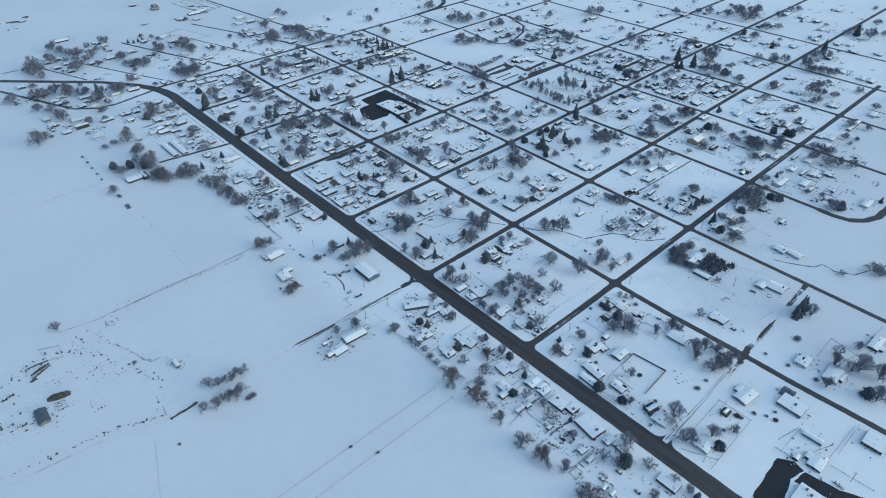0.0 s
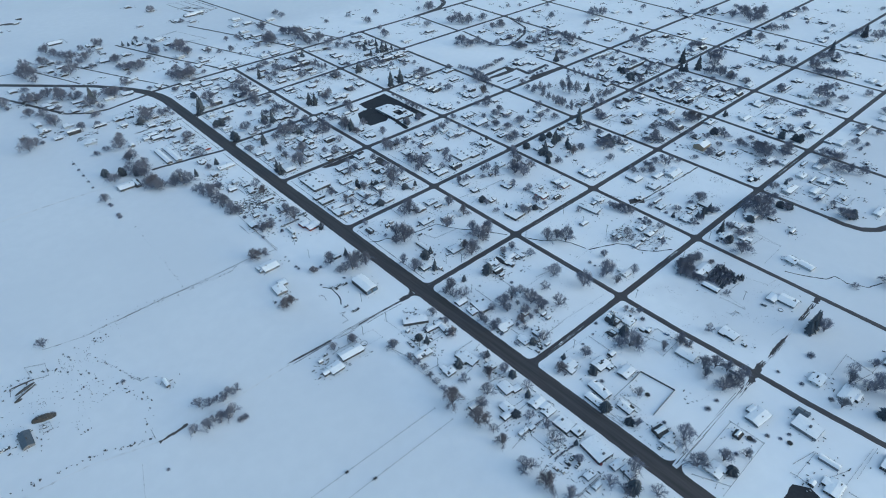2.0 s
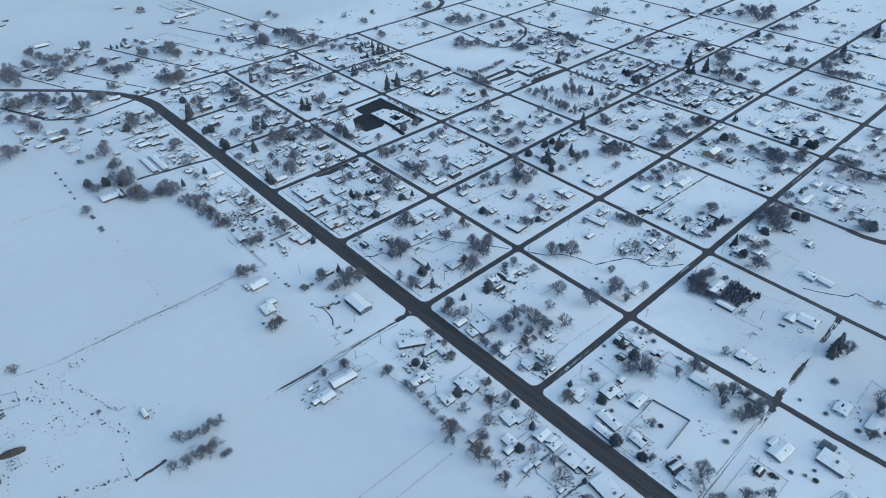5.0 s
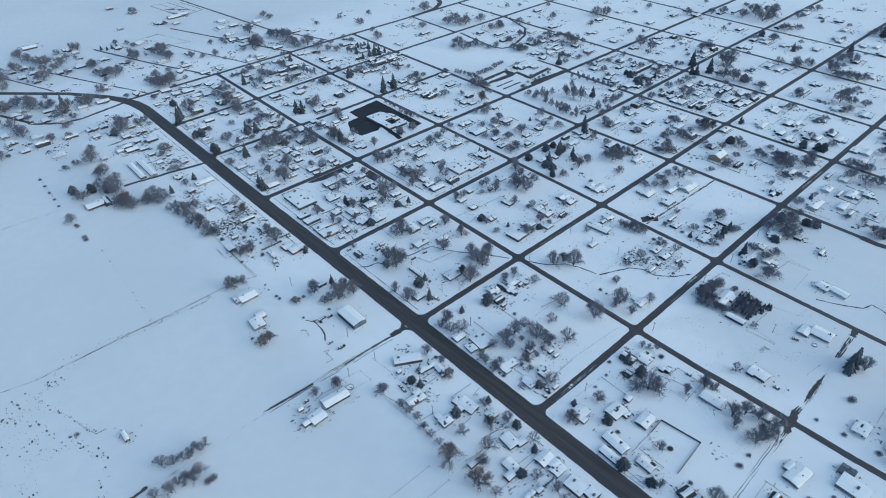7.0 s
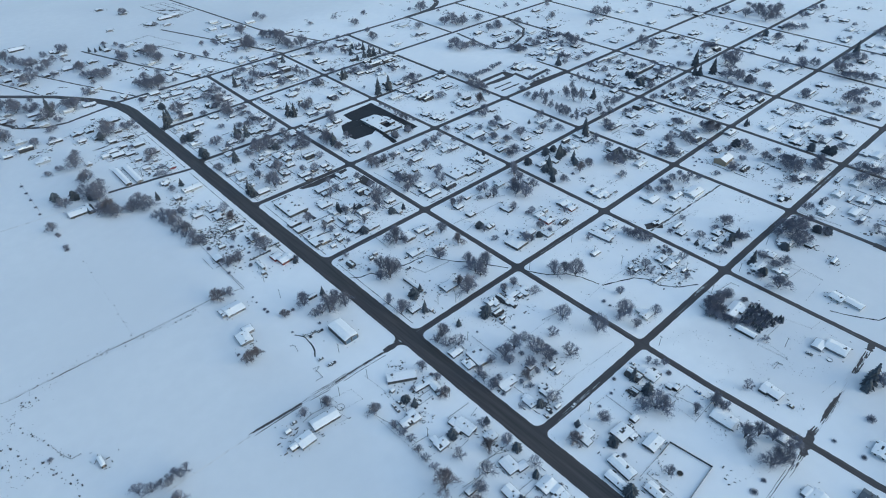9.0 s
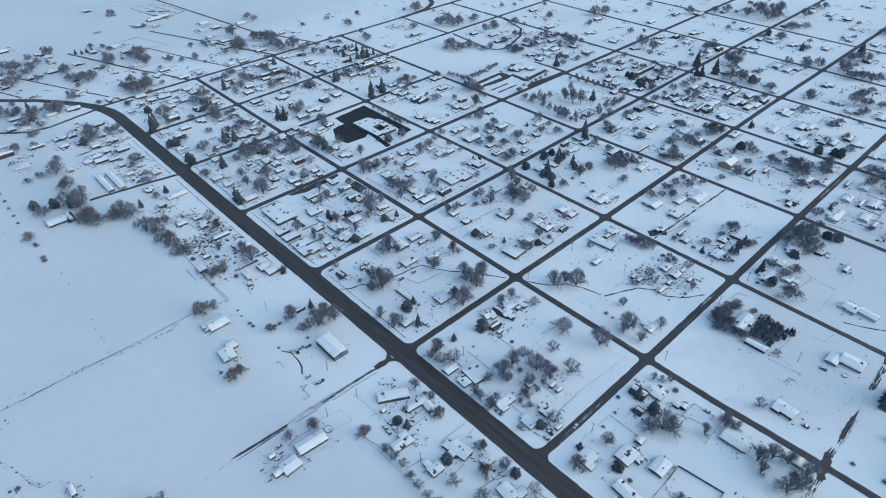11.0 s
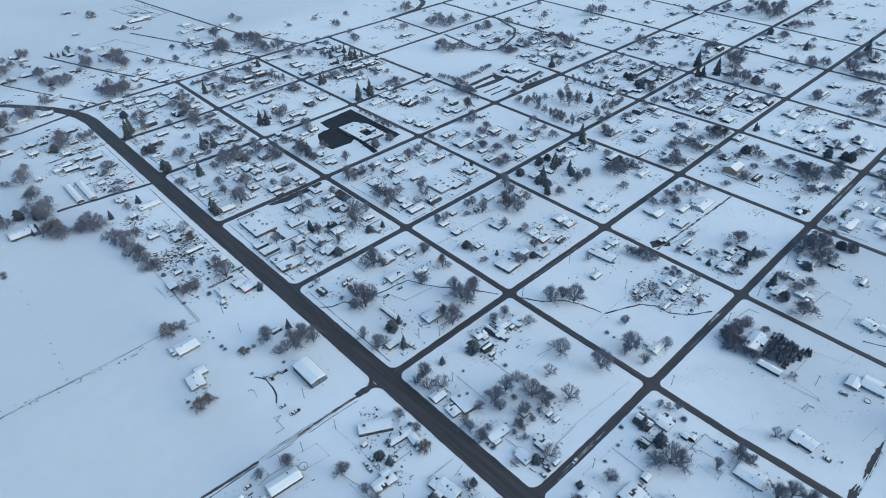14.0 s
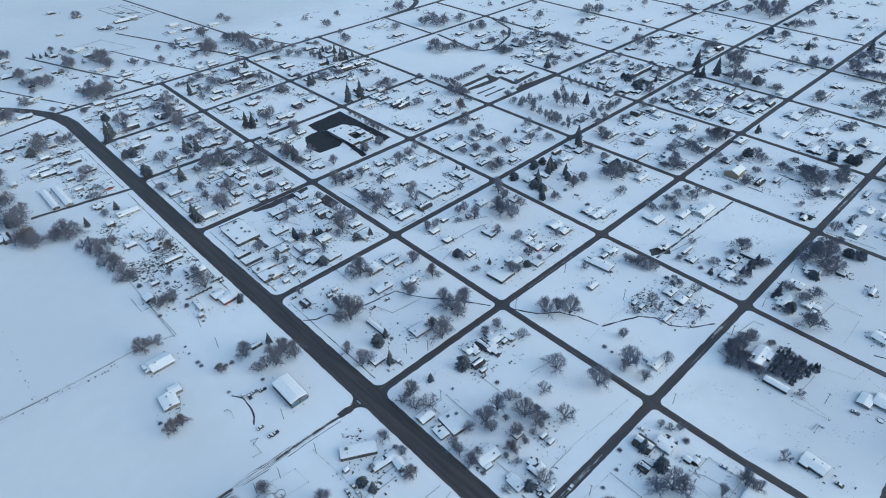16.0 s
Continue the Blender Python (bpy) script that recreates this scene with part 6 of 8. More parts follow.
trees("D", [(362.1, -25.1, 3.6), (353.4, -48.4, 4.1), (352.7, -74.9, 5.2), (389.7, -27, 5), (420, -86.9, 5.6), (429.7, -100.3, 5), (424.9, -109, 5.6), (386.1, -106.3, 7.1), (379.3, -100.6, 4.7), (465.2, -109.9, 6.4), (387.2, -21.3, 4.6), (351.8, -31.5, 4.1), (359.7, -43.5, 2.4), (346.2, -68.2, 4.3), (350.8, -82.5, 3.9), (359.8, -83.3, 2.8), (413.5, -86.3, 4.2), (435.2, -95.1, 4.7), (391, -113, 4)])
trees("D", [(459.2, -72.4, 5.5), (460.9, -66.2, 4), (355.9, -136.2, 3.4), (469.6, -99.2, 5.5), (427.6, -136, 3.7)])
trees("K", [(512.3, -129.6, 2.5)])
trees("R", [(472, -105.3, 5.9), (475, -113.8, 5.2)])
trees("S", [(399.8, -126.9, 1.8), (394.3, -133.4, 1.8), (401.4, -133.1, 1.8), (385.5, -136.5, 1.7), (397.7, -138.5, 1.8)])
trees("C", [(637.7, -70.2, 5.5)])
trees("D", [(676.2, -29, 9.2), (627.9, -45.5, 8.7), (630.9, -58.6, 7.9), (636.3, -143.2, 6.2), (816.5, -27, 7.6), (801.5, -65, 4.7), (808.8, -132.6, 7.4), (765.9, -133.6, 8), (745.8, -93.5, 7), (731.8, -74.7, 6.1), (751.7, -108.6, 7), (659.6, -32.4, 6.9), (630.4, -75.4, 7.5), (650.7, -51.5, 5.8), (732.4, -99.3, 6.1), (630.7, -97.6, 5.6), (753.3, -140.5, 8.2), (801.6, -129.6, 5.3), (653.9, -139.1, 4.7)])
trees("K", [(630.5, -22.4, 5.1), (796.5, -66.8, 3.2)])
trees("D", [(895.8, -30.7, 6.1), (895.1, -101.2, 4), (953, -125.8, 7.2), (968.7, -133.4, 7.2), (1036.8, -141.1, 6.3)])
trees("K", [(956.2, -137.3, 5.5), (848.9, -128.6, 4.4)])
trees("D", [(-268.4, 31.4, 4.4)])
trees("C", [(56.7, 11, 4.6), (60.4, 59.5, 3.4), (73.8, 49.2, 2.5), (77.9, 47.5, 2.5), (95.6, 18.1, 4.3)])
trees("D", [(-62.6, 102.3, 6.4), (-59.6, 53.1, 5), (-54.1, 55.6, 5.5), (-49.2, 52.4, 4.6), (-25.2, 49.2, 7.4), (-24.2, 67.4, 4.7), (-38.1, 83.7, 3.4), (-76.8, 18.9, 5.2), (32.1, 39.5, 4.2), (23, -7.4, 3.1), (80, 90.1, 4.2), (94.1, 36.3, 6.3), (87.6, 31.9, 3.9), (93.7, 83.7, 3.6), (64.6, -15.5, 4.5), (35.1, 33.7, 3.2), (28.7, 62.7, 4.6), (68.5, 42.3, 2.6), (82.8, 43.2, 2), (51.9, 30.2, 2.9), (-12.7, 17.8, 2.7), (37.7, 9, 2.2), (44.4, 27.6, 1.6)])
trees("K", [(59.3, 55.4, 3), (74.9, 46, 1.6), (78.3, 44.7, 1.6)])
trees("R", [(-86.5, 18.8, 5.6)])
trees("S", [(-44.8, 40.2, 2.7), (-63.5, 43.8, 2.3), (-63.8, 1.5, 1.3), (-64.7, -6.4, 1.3), (-64.1, -18.3, 2.1), (-60.9, 87.5, 2.9)])
trees("C", [(108.3, 16.1, 2.9), (165.1, 15.2, 2.5), (335.8, 53.9, 2.5), (234.9, 41.2, 2.2), (240.4, 37.3, 2.8), (261.1, -10.5, 4.9), (290.6, -10.1, 5.1), (303.2, -10.4, 4.6)])
trees("D", [(108.3, 91.8, 4.2), (96.8, 48.7, 5), (109.3, 52, 4.5), (112.3, 45.2, 4), (150.3, 100.7, 5), (141.4, 102.3, 5), (141.7, 54.5, 5.7), (139.8, 42.1, 6.6), (136.2, 55.9, 4.7), (131.4, 37.4, 4.5), (153.8, 47.5, 4.7), (181.6, 45.7, 4.3), (169.6, 27.8, 5.7), (204.4, 92.6, 5.2), (154.2, -16.1, 4.4), (146.5, -13.1, 3.9), (296.3, 76.7, 5.5), (274.1, 54.9, 5.3), (263.4, 60.6, 4.1), (280.2, 38.4, 5.8), (266.1, 15.4, 7.3), (259.4, 15.8, 5), (303.4, 38.7, 6.6), (334.1, 30.4, 4.9)])
trees("D", [(212.5, 12.9, 3.2), (238.1, -10, 4.8), (183.8, -14.2, 4), (133.9, 102.2, 6.5), (106.9, 57.7, 5.2), (109.7, 72.1, 3.5), (139.5, 65.3, 4.4), (172.2, 38.3, 3.9), (220, 97.5, 4.9), (234.9, 102.7, 4.1), (217.2, 66.9, 2.9), (304.2, 61.7, 3.7), (279.3, 57.3, 4), (232.9, -16.1, 5), (167.6, 12.1, 2.4), (238.5, 66, 2.3), (239.1, 83.7, 3)])
trees("S", [(305.5, 68.8, 3.7)])

trees("D", [(345.4, 16.9, 5.5), (394.6, -15.6, 5.7), (423.3, 67.8, 6.2), (422.3, 55, 8.2), (426.5, 46.1, 8.1), (398.1, 87.5, 6.1), (395.2, 95.3, 4.8), (394.8, 77.8, 5.4), (413.8, 85.2, 4.1), (357.2, 54.2, 5.1), (393.3, 51.7, 4), (387.3, 35, 4.5), (389.4, 24.9, 3.9), (410.3, -0.9, 5.2), (427.3, 3.6, 4.6), (418.7, 12.5, 4.6), (453.5, 14.3, 4.8), (402.3, 15.6, 3.9), (470.5, 14.4, 4.2), (445.8, -13.4, 4)])
trees("D", [(380.1, 43.1, 3.3), (382.3, 34.1, 3.3), (381, 25.3, 3.3), (381.6, 17.9, 3.2), (391.5, 17.7, 3.3), (387.6, 92.1, 4.6), (387.5, 73, 4.5), (384.9, 61.5, 4.5), (382.4, 50.2, 4.4), (380.9, 38.2, 4.4), (426.3, 18.2, 4.5), (437.7, 16.2, 4.6), (447.3, 13.7, 4.6), (459, 11.7, 4.6), (432.5, 77.3, 4.7), (448.8, 79.1, 4.8), (478.3, 102.5, 3.1), (481.4, 91.2, 3.1)])
trees("D", [(483.1, 79, 3.1), (484.7, 66.9, 3.1), (486.2, 55.1, 3), (487.8, 43.4, 3), (490.7, 32.9, 3), (492.2, 21.5, 3), (498.1, -13.9, 5.2)])
trees("K", [(360.5, -9.8, 2.9), (448, 43.4, 3.9), (367.8, -5.2, 4.6), (355.4, -14.9, 4.1)])
trees("C", [(827.5, -2.5, 5.5)])
trees("D", [(650.6, 86.7, 6.9), (704.6, 32.1, 6.2), (721.6, 32.4, 6.3), (718.1, 21.9, 5.2), (805.1, -2.6, 5.5), (680.1, -15.1, 9.5), (701.9, -17.9, 8.1)])
trees("K", [(648.9, 14.1, 4), (639.4, 9.5, 5.5)])
trees("D", [(875.1, -18.2, 8), (895, 29, 9.5), (917.2, 26.5, 9.5), (917.8, 52.3, 9.5), (890.3, 97.2, 7.3), (950.5, 35.7, 8.7), (931.6, 64.1, 8.6), (883.1, -9, 4.7), (952.1, -5.9, 7.4), (1009.7, -0.8, 6.4), (1019.2, -10.1, 6.4), (895.1, 63.9, 9), (942.6, 42.3, 8.1)])
trees("D", [(-157.3, 218.6, 5)])
trees("S", [(-155.6, 209.4, 2.8), (-155.8, 182.7, 3.4), (-155, 205.7, 2.8), (-156.1, 177.1, 3.4)])
trees("C", [(81, 212.4, 4.9), (-32.4, 212.1, 3.5), (-61.3, 203, 3.4)])
trees("D", [(-72.2, 169.1, 7.6), (-69.3, 156.5, 8.5), (-66.2, 132.7, 9.3), (-64.4, 106.4, 9.5), (-64.9, 121.4, 8.1), (-66.6, 149.6, 6.4), (85.2, 137.2, 5), (90.4, 218.1, 4.9), (60.3, 170.8, 4.6), (-43.5, 208.2, 4.1), (-78.6, 205.9, 8), (-73.3, 195, 6.8), (-89.2, 198.2, 4.5), (-101, 205.1, 6.8), (-56.8, 161.7, 6.5), (-22.1, 135.3, 5.3), (10.4, 210.7, 5.9), (49.7, 220.5, 4.2), (-109.7, 216.8, 7.8), (-105.3, 204.6, 6.3), (-86.5, 202.4, 6.4), (-80.3, 193.3, 6.3), (62.1, 218, 8.2), (76, 217.7, 6.2)])
trees("D", [(55.5, 163.5, 6.7), (37.5, 140.2, 7.3), (36.4, 150, 5.6), (34, 166.2, 4.7), (75.3, 146.1, 3.8), (81.2, 105.2, 3.6)])
trees("K", [(35.4, 223.8, 2.9), (8.2, 148.2, 3.9), (9.4, 139.6, 3.8), (33.3, 218, 4.1)])
trees("R", [(-105, 215.7, 8.1), (-23.2, 116.4, 4.6)])
trees("C", [(197.2, 139.9, 4.8), (217.8, 142.1, 4.9), (137.7, 191.9, 5.5), (139.4, 183, 4.2)])
trees("D", [(155.3, 136, 4.6), (130.4, 191.1, 4.3), (113.5, 201.4, 5.5), (114.9, 215.4, 5), (97.4, 196.3, 4.2), (308.8, 106.4, 4.5), (301.1, 116.4, 3.8), (100.3, 218.7, 6.3), (105.9, 201.7, 5.1), (105.4, 193.8, 4.1), (109.9, 192, 4.1), (131.6, 184.1, 7.2), (132.9, 218.6, 5.3), (166.9, 225.2, 5.5), (152.8, 174.5, 5.1), (194.7, 134.9, 5), (214.4, 135.7, 5.1), (251.8, 109.6, 4.1), (234.5, 172.7, 3.3), (234.5, 183, 3.3), (233.8, 163.5, 3.2), (312.3, 113.1, 3.3), (317.5, 109.2, 3.9)])

trees("K", [(134.3, 174.2, 4.4)])
trees("R", [(132.2, 161, 4.7)])
trees("C", [(505.7, 147.1, 3.9)])
trees("D", [(530.6, 162.8, 5.7), (583.6, 180.7, 9.4), (503.5, 225.4, 7.4), (540.9, 221.9, 6.8), (391.6, 105.4, 4.6), (399.8, 122.7, 4.7), (514.8, 143.8, 4.4), (543.1, 140.4, 4.5), (560.9, 138.5, 4.5), (590.1, 191.9, 8.1)])
trees("D", [(532.2, 152.8, 4.2), (573.4, 198.1, 4.5)])
trees("D", [(597, 206.1, 7), (675.8, 219.7, 5.6), (654.6, 107.5, 8.7)])
trees("D", [(840.7, 137, 7.1), (873.9, 110.2, 6)])
trees("S", [(-157.1, 329.1, 2.4), (-157.1, 310.3, 2.4), (-157.5, 292.5, 2.3), (-157.4, 274.7, 2.3), (-157.9, 257.9, 2.2)])
trees("C", [(12.8, 306.2, 5.3), (18.5, 302.2, 5.5), (10.6, 258, 5.5), (3.2, 254.5, 5.5), (13.1, 249.1, 5), (67, 275.8, 3.9), (-138.6, 272.8, 5.5), (-123.6, 262.5, 5.5), (-109.3, 251.2, 5.5)])
trees("D", [(-41.1, 242.6, 5.5), (-30.6, 296.1, 6.5), (-104.8, 249.4, 9.1), (-101.6, 290.2, 7), (-96.5, 268, 6.8), (35.4, 268.3, 7), (59.5, 263, 4.5), (65.4, 233.4, 5.6), (72.7, 230.9, 5.6), (82.5, 232.7, 5.6), (59.8, 305.7, 4.1), (88.7, 346.2, 7.1), (-135.5, 252.7, 6.6), (-112.2, 260.8, 9), (-106, 241.4, 5.9), (-105.5, 290.5, 6.2), (-102.5, 330.5, 8.9), (-116.9, 335.2, 4), (-129.7, 331.4, 4), (76, 291.9, 4.5), (84.3, 283.4, 5.6), (82.2, 334.3, 7.1), (41.5, 253, 3.2)])
trees("K", [(61.5, 269.1, 4), (71.5, 264.4, 4)])
trees("D", [(105.4, 237.4, 5.1), (216.5, 330.7, 6.7), (159.5, 273.9, 6.8), (168.7, 277.2, 6.2), (98.7, 299.6, 4.1), (101.9, 259.4, 4.4), (173.2, 238.8, 5.6)])
trees("K", [(136.7, 277.7, 4.3), (141.4, 271.5, 3.8)])
trees("D", [(447.1, 290.9, 9.5), (454.6, 310.8, 7.6), (523.6, 265.6, 5.2), (562.6, 326, 7.4), (456.6, 322.6, 4.7), (458.4, 292.4, 4.6), (474.8, 292.9, 5.6), (477.3, 280.4, 4.6), (477.7, 266, 4.6), (487.1, 259.5, 5.5), (442.9, 308.4, 4.4), (465, 295.4, 4.4), (471.9, 288.2, 4.4), (541, 323.5, 6.6), (561.2, 318.4, 5.7), (553.2, 269.3, 5.5), (542.6, 237.2, 5.3), (585.3, 235.1, 5.5)])
trees("D", [(595.8, 309.7, 7.5), (660.4, 290.3, 5.8), (739.9, 235.3, 9.5), (725.3, 246, 8.9)])
trees("D", [(-187.3, 398.3, 9.4), (-177.4, 408.5, 6.8), (-169.2, 409, 2.6)])
trees("S", [(-169.7, 414.1, 3.5)])
trees("C", [(-58, 379.5, 5), (29.7, 412.8, 5.5)])
trees("D", [(-44.2, 392.7, 8.7), (-17.7, 389.5, 5.8), (-26.3, 391, 5.1), (38.7, 381.9, 8.8), (83.5, 396.9, 6.8), (88.8, 369.6, 6.6), (-51.2, 384.3, 8.6), (-143.4, 451.8, 7.2), (-119.8, 419.7, 4.4), (-81.2, 466.8, 5.5), (-142.9, 465, 8.1), (-118.9, 426.1, 4.4), (-94, 356.5, 4.9), (94.5, 383.4, 6.2), (81.8, 362.9, 5.2)])
trees("K", [(19.9, 366.8, 4.6), (12.9, 354.5, 5.5)])

trees("D", [(99.2, 404, 7.3)])


trees("D", [(379.8, 425.2, 8), (467.4, 414.2, 6.5), (529, 398.1, 8.5), (531.5, 374.9, 8.4), (510.7, 397.6, 8.4), (565.2, 371.8, 7.6), (521.1, 379.8, 7.7)])
trees("D", [(-178.9, 562.2, 8.9), (-161, 506.7, 6.6)])
trees("C", [(65.8, 504.1, 5.5)])
trees("D", [(53.6, 483.5, 9.5), (35.5, 504.7, 7.5), (-26.4, 528, 6.8), (44.3, 500.6, 7.5), (17.1, 578.1, 7.1), (-2, 581.2, 8), (93.8, 579.9, 8.2), (-48.8, 498.8, 7.4), (-89, 484, 8.4), (-75.9, 501.5, 7.6), (-112.6, 532.2, 8.8), (-124.7, 557, 8.9), (-150.3, 553.9, 8.9), (-142.5, 546.7, 8.8), (-100, 523.9, 7.7), (-54.8, 492.1, 8.5), (-146.6, 493.3, 6.6), (49.6, 519.6, 7), (44.6, 484, 9.5), (60.9, 492, 8.8), (-8.3, 599.2, 5.2), (9.3, 599.7, 4.2), (8.9, 570.9, 8.2), (-6.4, 482.8, 3.8)])
trees("D", [(-112.2, 543.4, 8.8), (-59.2, 502.6, 7.6), (-90.9, 528.1, 5.8), (79.5, 487.7, 3.9)])
trees("K", [(-82.5, 494.7, 5.5)])
trees("D", [(279.6, 476.9, 9.5), (265.1, 500, 9.5), (272.4, 539.3, 8.3), (259, 557.8, 7.5), (219.6, 531.1, 9.5), (153.1, 544.5, 5.4), (135.7, 551.2, 4.5), (212, 534.7, 8.1), (223.7, 532.2, 8.1), (241.7, 599.2, 8.9), (226, 545.3, 8.5), (263.8, 549, 8.7), (270.4, 525.7, 9.5), (263, 486.7, 8.3), (188.6, 588.3, 4.3), (97.9, 590.1, 6.3), (122.2, 564.1, 5.2)])
trees("D", [(402.3, 504.3, 6.7), (530, 481.8, 9.5)])
trees("C", [(31.8, 701.3, 3), (38.8, 693.9, 3), (46.8, 695.3, 3), (54.1, 694.2, 3)])
trees("D", [(-3.8, 626.9, 7.5), (57.8, 617.2, 8.4), (-124.7, 678.8, 8.8), (-117.6, 660.6, 7.6), (57.8, 644.3, 5.7), (-61.7, 708.5, 7.9), (-53.8, 689.6, 8.9), (-37.7, 672, 7.7), (-23.3, 692, 5.6), (-119.6, 701.4, 8.9), (-117.9, 689, 6.6), (-94.9, 694.6, 8.9), (-130.4, 653, 7.5), (-134, 672.6, 6.5), (-122.2, 631.2, 6.3), (-73.2, 628.3, 9.5), (-78.9, 637.2, 5.3), (-63.1, 671, 5.5), (-49.5, 664.8, 5.4), (-58.4, 650.9, 4.3), (-74.7, 682.9, 4.4), (-4.3, 634.6, 6.4), (-144.1, 600.8, 5.1), (57.7, 709.9, 4.6)])
trees("D", [(56.5, 629.5, 6.5), (90.9, 606, 8.5), (87.3, 623, 5.4)])
trees("D", [(96.6, 619, 9.4), (305.9, 666.7, 6), (306.6, 646.9, 5.9), (105.8, 630.7, 6.6)])
trees("D", [(3.7, 728.2, 7.2), (-75.3, 752.1, 9.3), (-69.7, 726.6, 8), (-1, 740.2, 7), (-28.2, 725.7, 5.7)])
trees("D", [(155.8, 747.5, 4.8)])
trees("D", [(140.4, 856.3, 6.5)])
trees("S", [(-60.6, 89.8, 2.2), (-44.2, 75.9, 2.8), (-60.3, 63.5, 3.2), (-54.5, 59.9, 3.0), (-49.4, 54.9, 3.0), (-57.5, 57.5, 2.6), (-44.0, 41.7, 2.0), (-30, 70, 2.4), (-37, 58, 2.0)])
trees("C", [(-13.4, 16.8, 3.2)])
# a dense grove of conifers and bare trees behind the lone house
grove = random.Random(88)
for i in range(10):
    for j in range(12):
        gx, gy = 197 + 2.7 * i + grove.uniform(-0.9, 0.9), -311 + 2.7 * j + grove.uniform(-0.9, 0.9)
        if (gy > -283 and gx < 217) or (gx < 208 and gy < -301) or gy < -302 - (gx - 197) * 0.2:
            continue
        edge = gx < 201 or gx > 217 or gy < -299
        tree("C" if grove.random() < (.7 if edge else .25) else "D", gx, gy, grove.uniform(1.3, 1.9) if edge else grove.uniform(1.6, 2.3))
for gx, gy, r in ((191, -262, 3.4), (194, -257, 3.2), (199, -257, 3.4), (190, -269, 3.2), (191, -276, 3.0), (193, -283, 3.0), (196, -289, 2.8), (205, -259, 3.2), (212, -258, 3.0), (218, -262, 3.2), (196, -266, 3.0), (198, -272, 2.6)):
    tree("D", gx, gy, r)
for hx, hy, r in ((29, -210, 2.0), (36, -210.5, 2.2), (44, -211.5, 2.4), (52, -211, 2.4), (59, -210.5, 2.6), (65, -208, 2.8), (66.5, -201, 2.6), (66.5, -194, 2.8), (66, -187, 2.6)):
    tree("D", hx, hy, r)
fence([(-64.4, 108.3), (-64.9, 15.8)], 1)
fence([(-64.8, 75.8), (-63.1, 17.9)], 2)
fence([(-90.9, 22.5), (-134.6, 21.7), (-173.8, 22.8)], 3, True)
fence([(55.8, -61), (59.4, -72.9), (84.1, -75.9)], 4)
fence([(35.8, -154.2), (35.2, -180.5)], 5)
fence([(61.7, -153.6), (62, -182.8)], 6)
fence([(64.9, -182.6), (104.5, -181.9)], 7, True)
fence([(-23.6, -176.1), (-37.3, -175.7), (-38.7, -164.9)], 8)
fence([(136.3, -188), (155.3, -186.1), (192.1, -187.1), (214.7, -184.6)], 9, True)
fence([(56.4, -231), (112.4, -235.1)], 10, True)
fence([(42.1, -232.3), (60.2, -232.1)], 11)
fence([(63.3, -256.8), (62.7, -276.8)], 12)
fence([(215.5, -254.6), (233.8, -257.1), (234.7, -263.5)], 18)
fence([(182.6, -304.8), (184.2, -325.5)], 19, True)
fence([(175.6, -110.4), (212.5, -110.6)], 21)
fence([(128.4, -53.3), (141, -50)], 22)
fence([(168.8, -21), (196.5, -36.5)], 23)
fence([(180.2, 5.5), (204.9, 7.4)], 24)
fence([(61.4, 99.2), (72.1, 70)], 25)
fence([(-54.5, 262.6), (-48.8, 332.3)], 26)
fence([(-77.2, 430.6), (-22.1, 432)], 27, True)
fence([(-86.3, 392.1), (-50.6, 399.6)], 28, True)
fence([(3.8, 239.8), (54.8, 230.1)], 29)
fence([(51.7, 230), (42.3, 186.1)], 30)
fence([(225.5, 123.9), (228.5, 82.6)], 31)
fence([(173.9, 105.6), (173.2, 60.8)], 32)
fence([(82.6, 59.5), (86.8, 31.7)], 33)
fence([(129.2, 91), (131.1, 41.9)], 34)
fence([(272.9, 45.6), (283.4, -5.8)], 35)
fence([(391.3, -22.5), (432.9, -37)], 37)
fence([(250.7, -154.2), (241, -122.5)], 38)
fence([(459.5, -177.2), (455.8, -225.4)], 39)
fence([(288.4, -282.2), (291.3, -305.8)], 41, True)
fence([(59.5, 5.1), (58.3, -23)], 51)
fence([(30.8, 13.8), (51.4, 13.1)], 52)
fence([(53.3, 95), (75.7, 84.8)], 53)
fence([(117.7, 278), (151.5, 263.1)], 54)
fence([(234.7, 405.3), (230.2, 328.9)], 55)
fence([(258.8, 215.7), (297.2, 210.1)], 56)
fence([(407.8, -66.5), (394.2, -34.7)], 57)
fence([(298.2, -156.7), (295.1, -176.7)], 58)
fence([(260.1, -174.1), (300, -181.6)], 59)
fence([(87.8, -179.2), (104.5, -181.9)], 61)
utility_pole(-47.2, 12.4, 90)
utility_pole(-47.6, -14.9, 90)
utility_pole(-47.2, -98.2, 90)
utility_pole(-46.5, -132.4, 90)
utility_pole(-69.9, -131.9, 90)
utility_pole(41.3, -109.6, 90)
utility_pole(126.9, -131.3, 90)
utility_pole(183.8, -131.3, 90)
utility_pole(189.8, -180.6, 90)
utility_pole(130.5, -255.4, 90)
utility_pole(305.8, -252.7, 90)
utility_pole(210.8, -252.5, 90)
utility_pole(253.3, -254.5, 90)
utility_pole(53.3, -117.7, 90)
utility_pole(221.6, -223.2, 90)
utility_pole(184.4, -155.6, 90)
utility_pole(-84.1, -131, 90)
utility_pole(44.5, -256.6, 90)
utility_pole(508.1, -46.5, 90)
utility_pole(92.8, 177.1, 90)
utility_pole(-45.7, -174.9, 90)
utility_pole(35, 6.9, 90)
utility_pole(30.9, -154.6, 90)
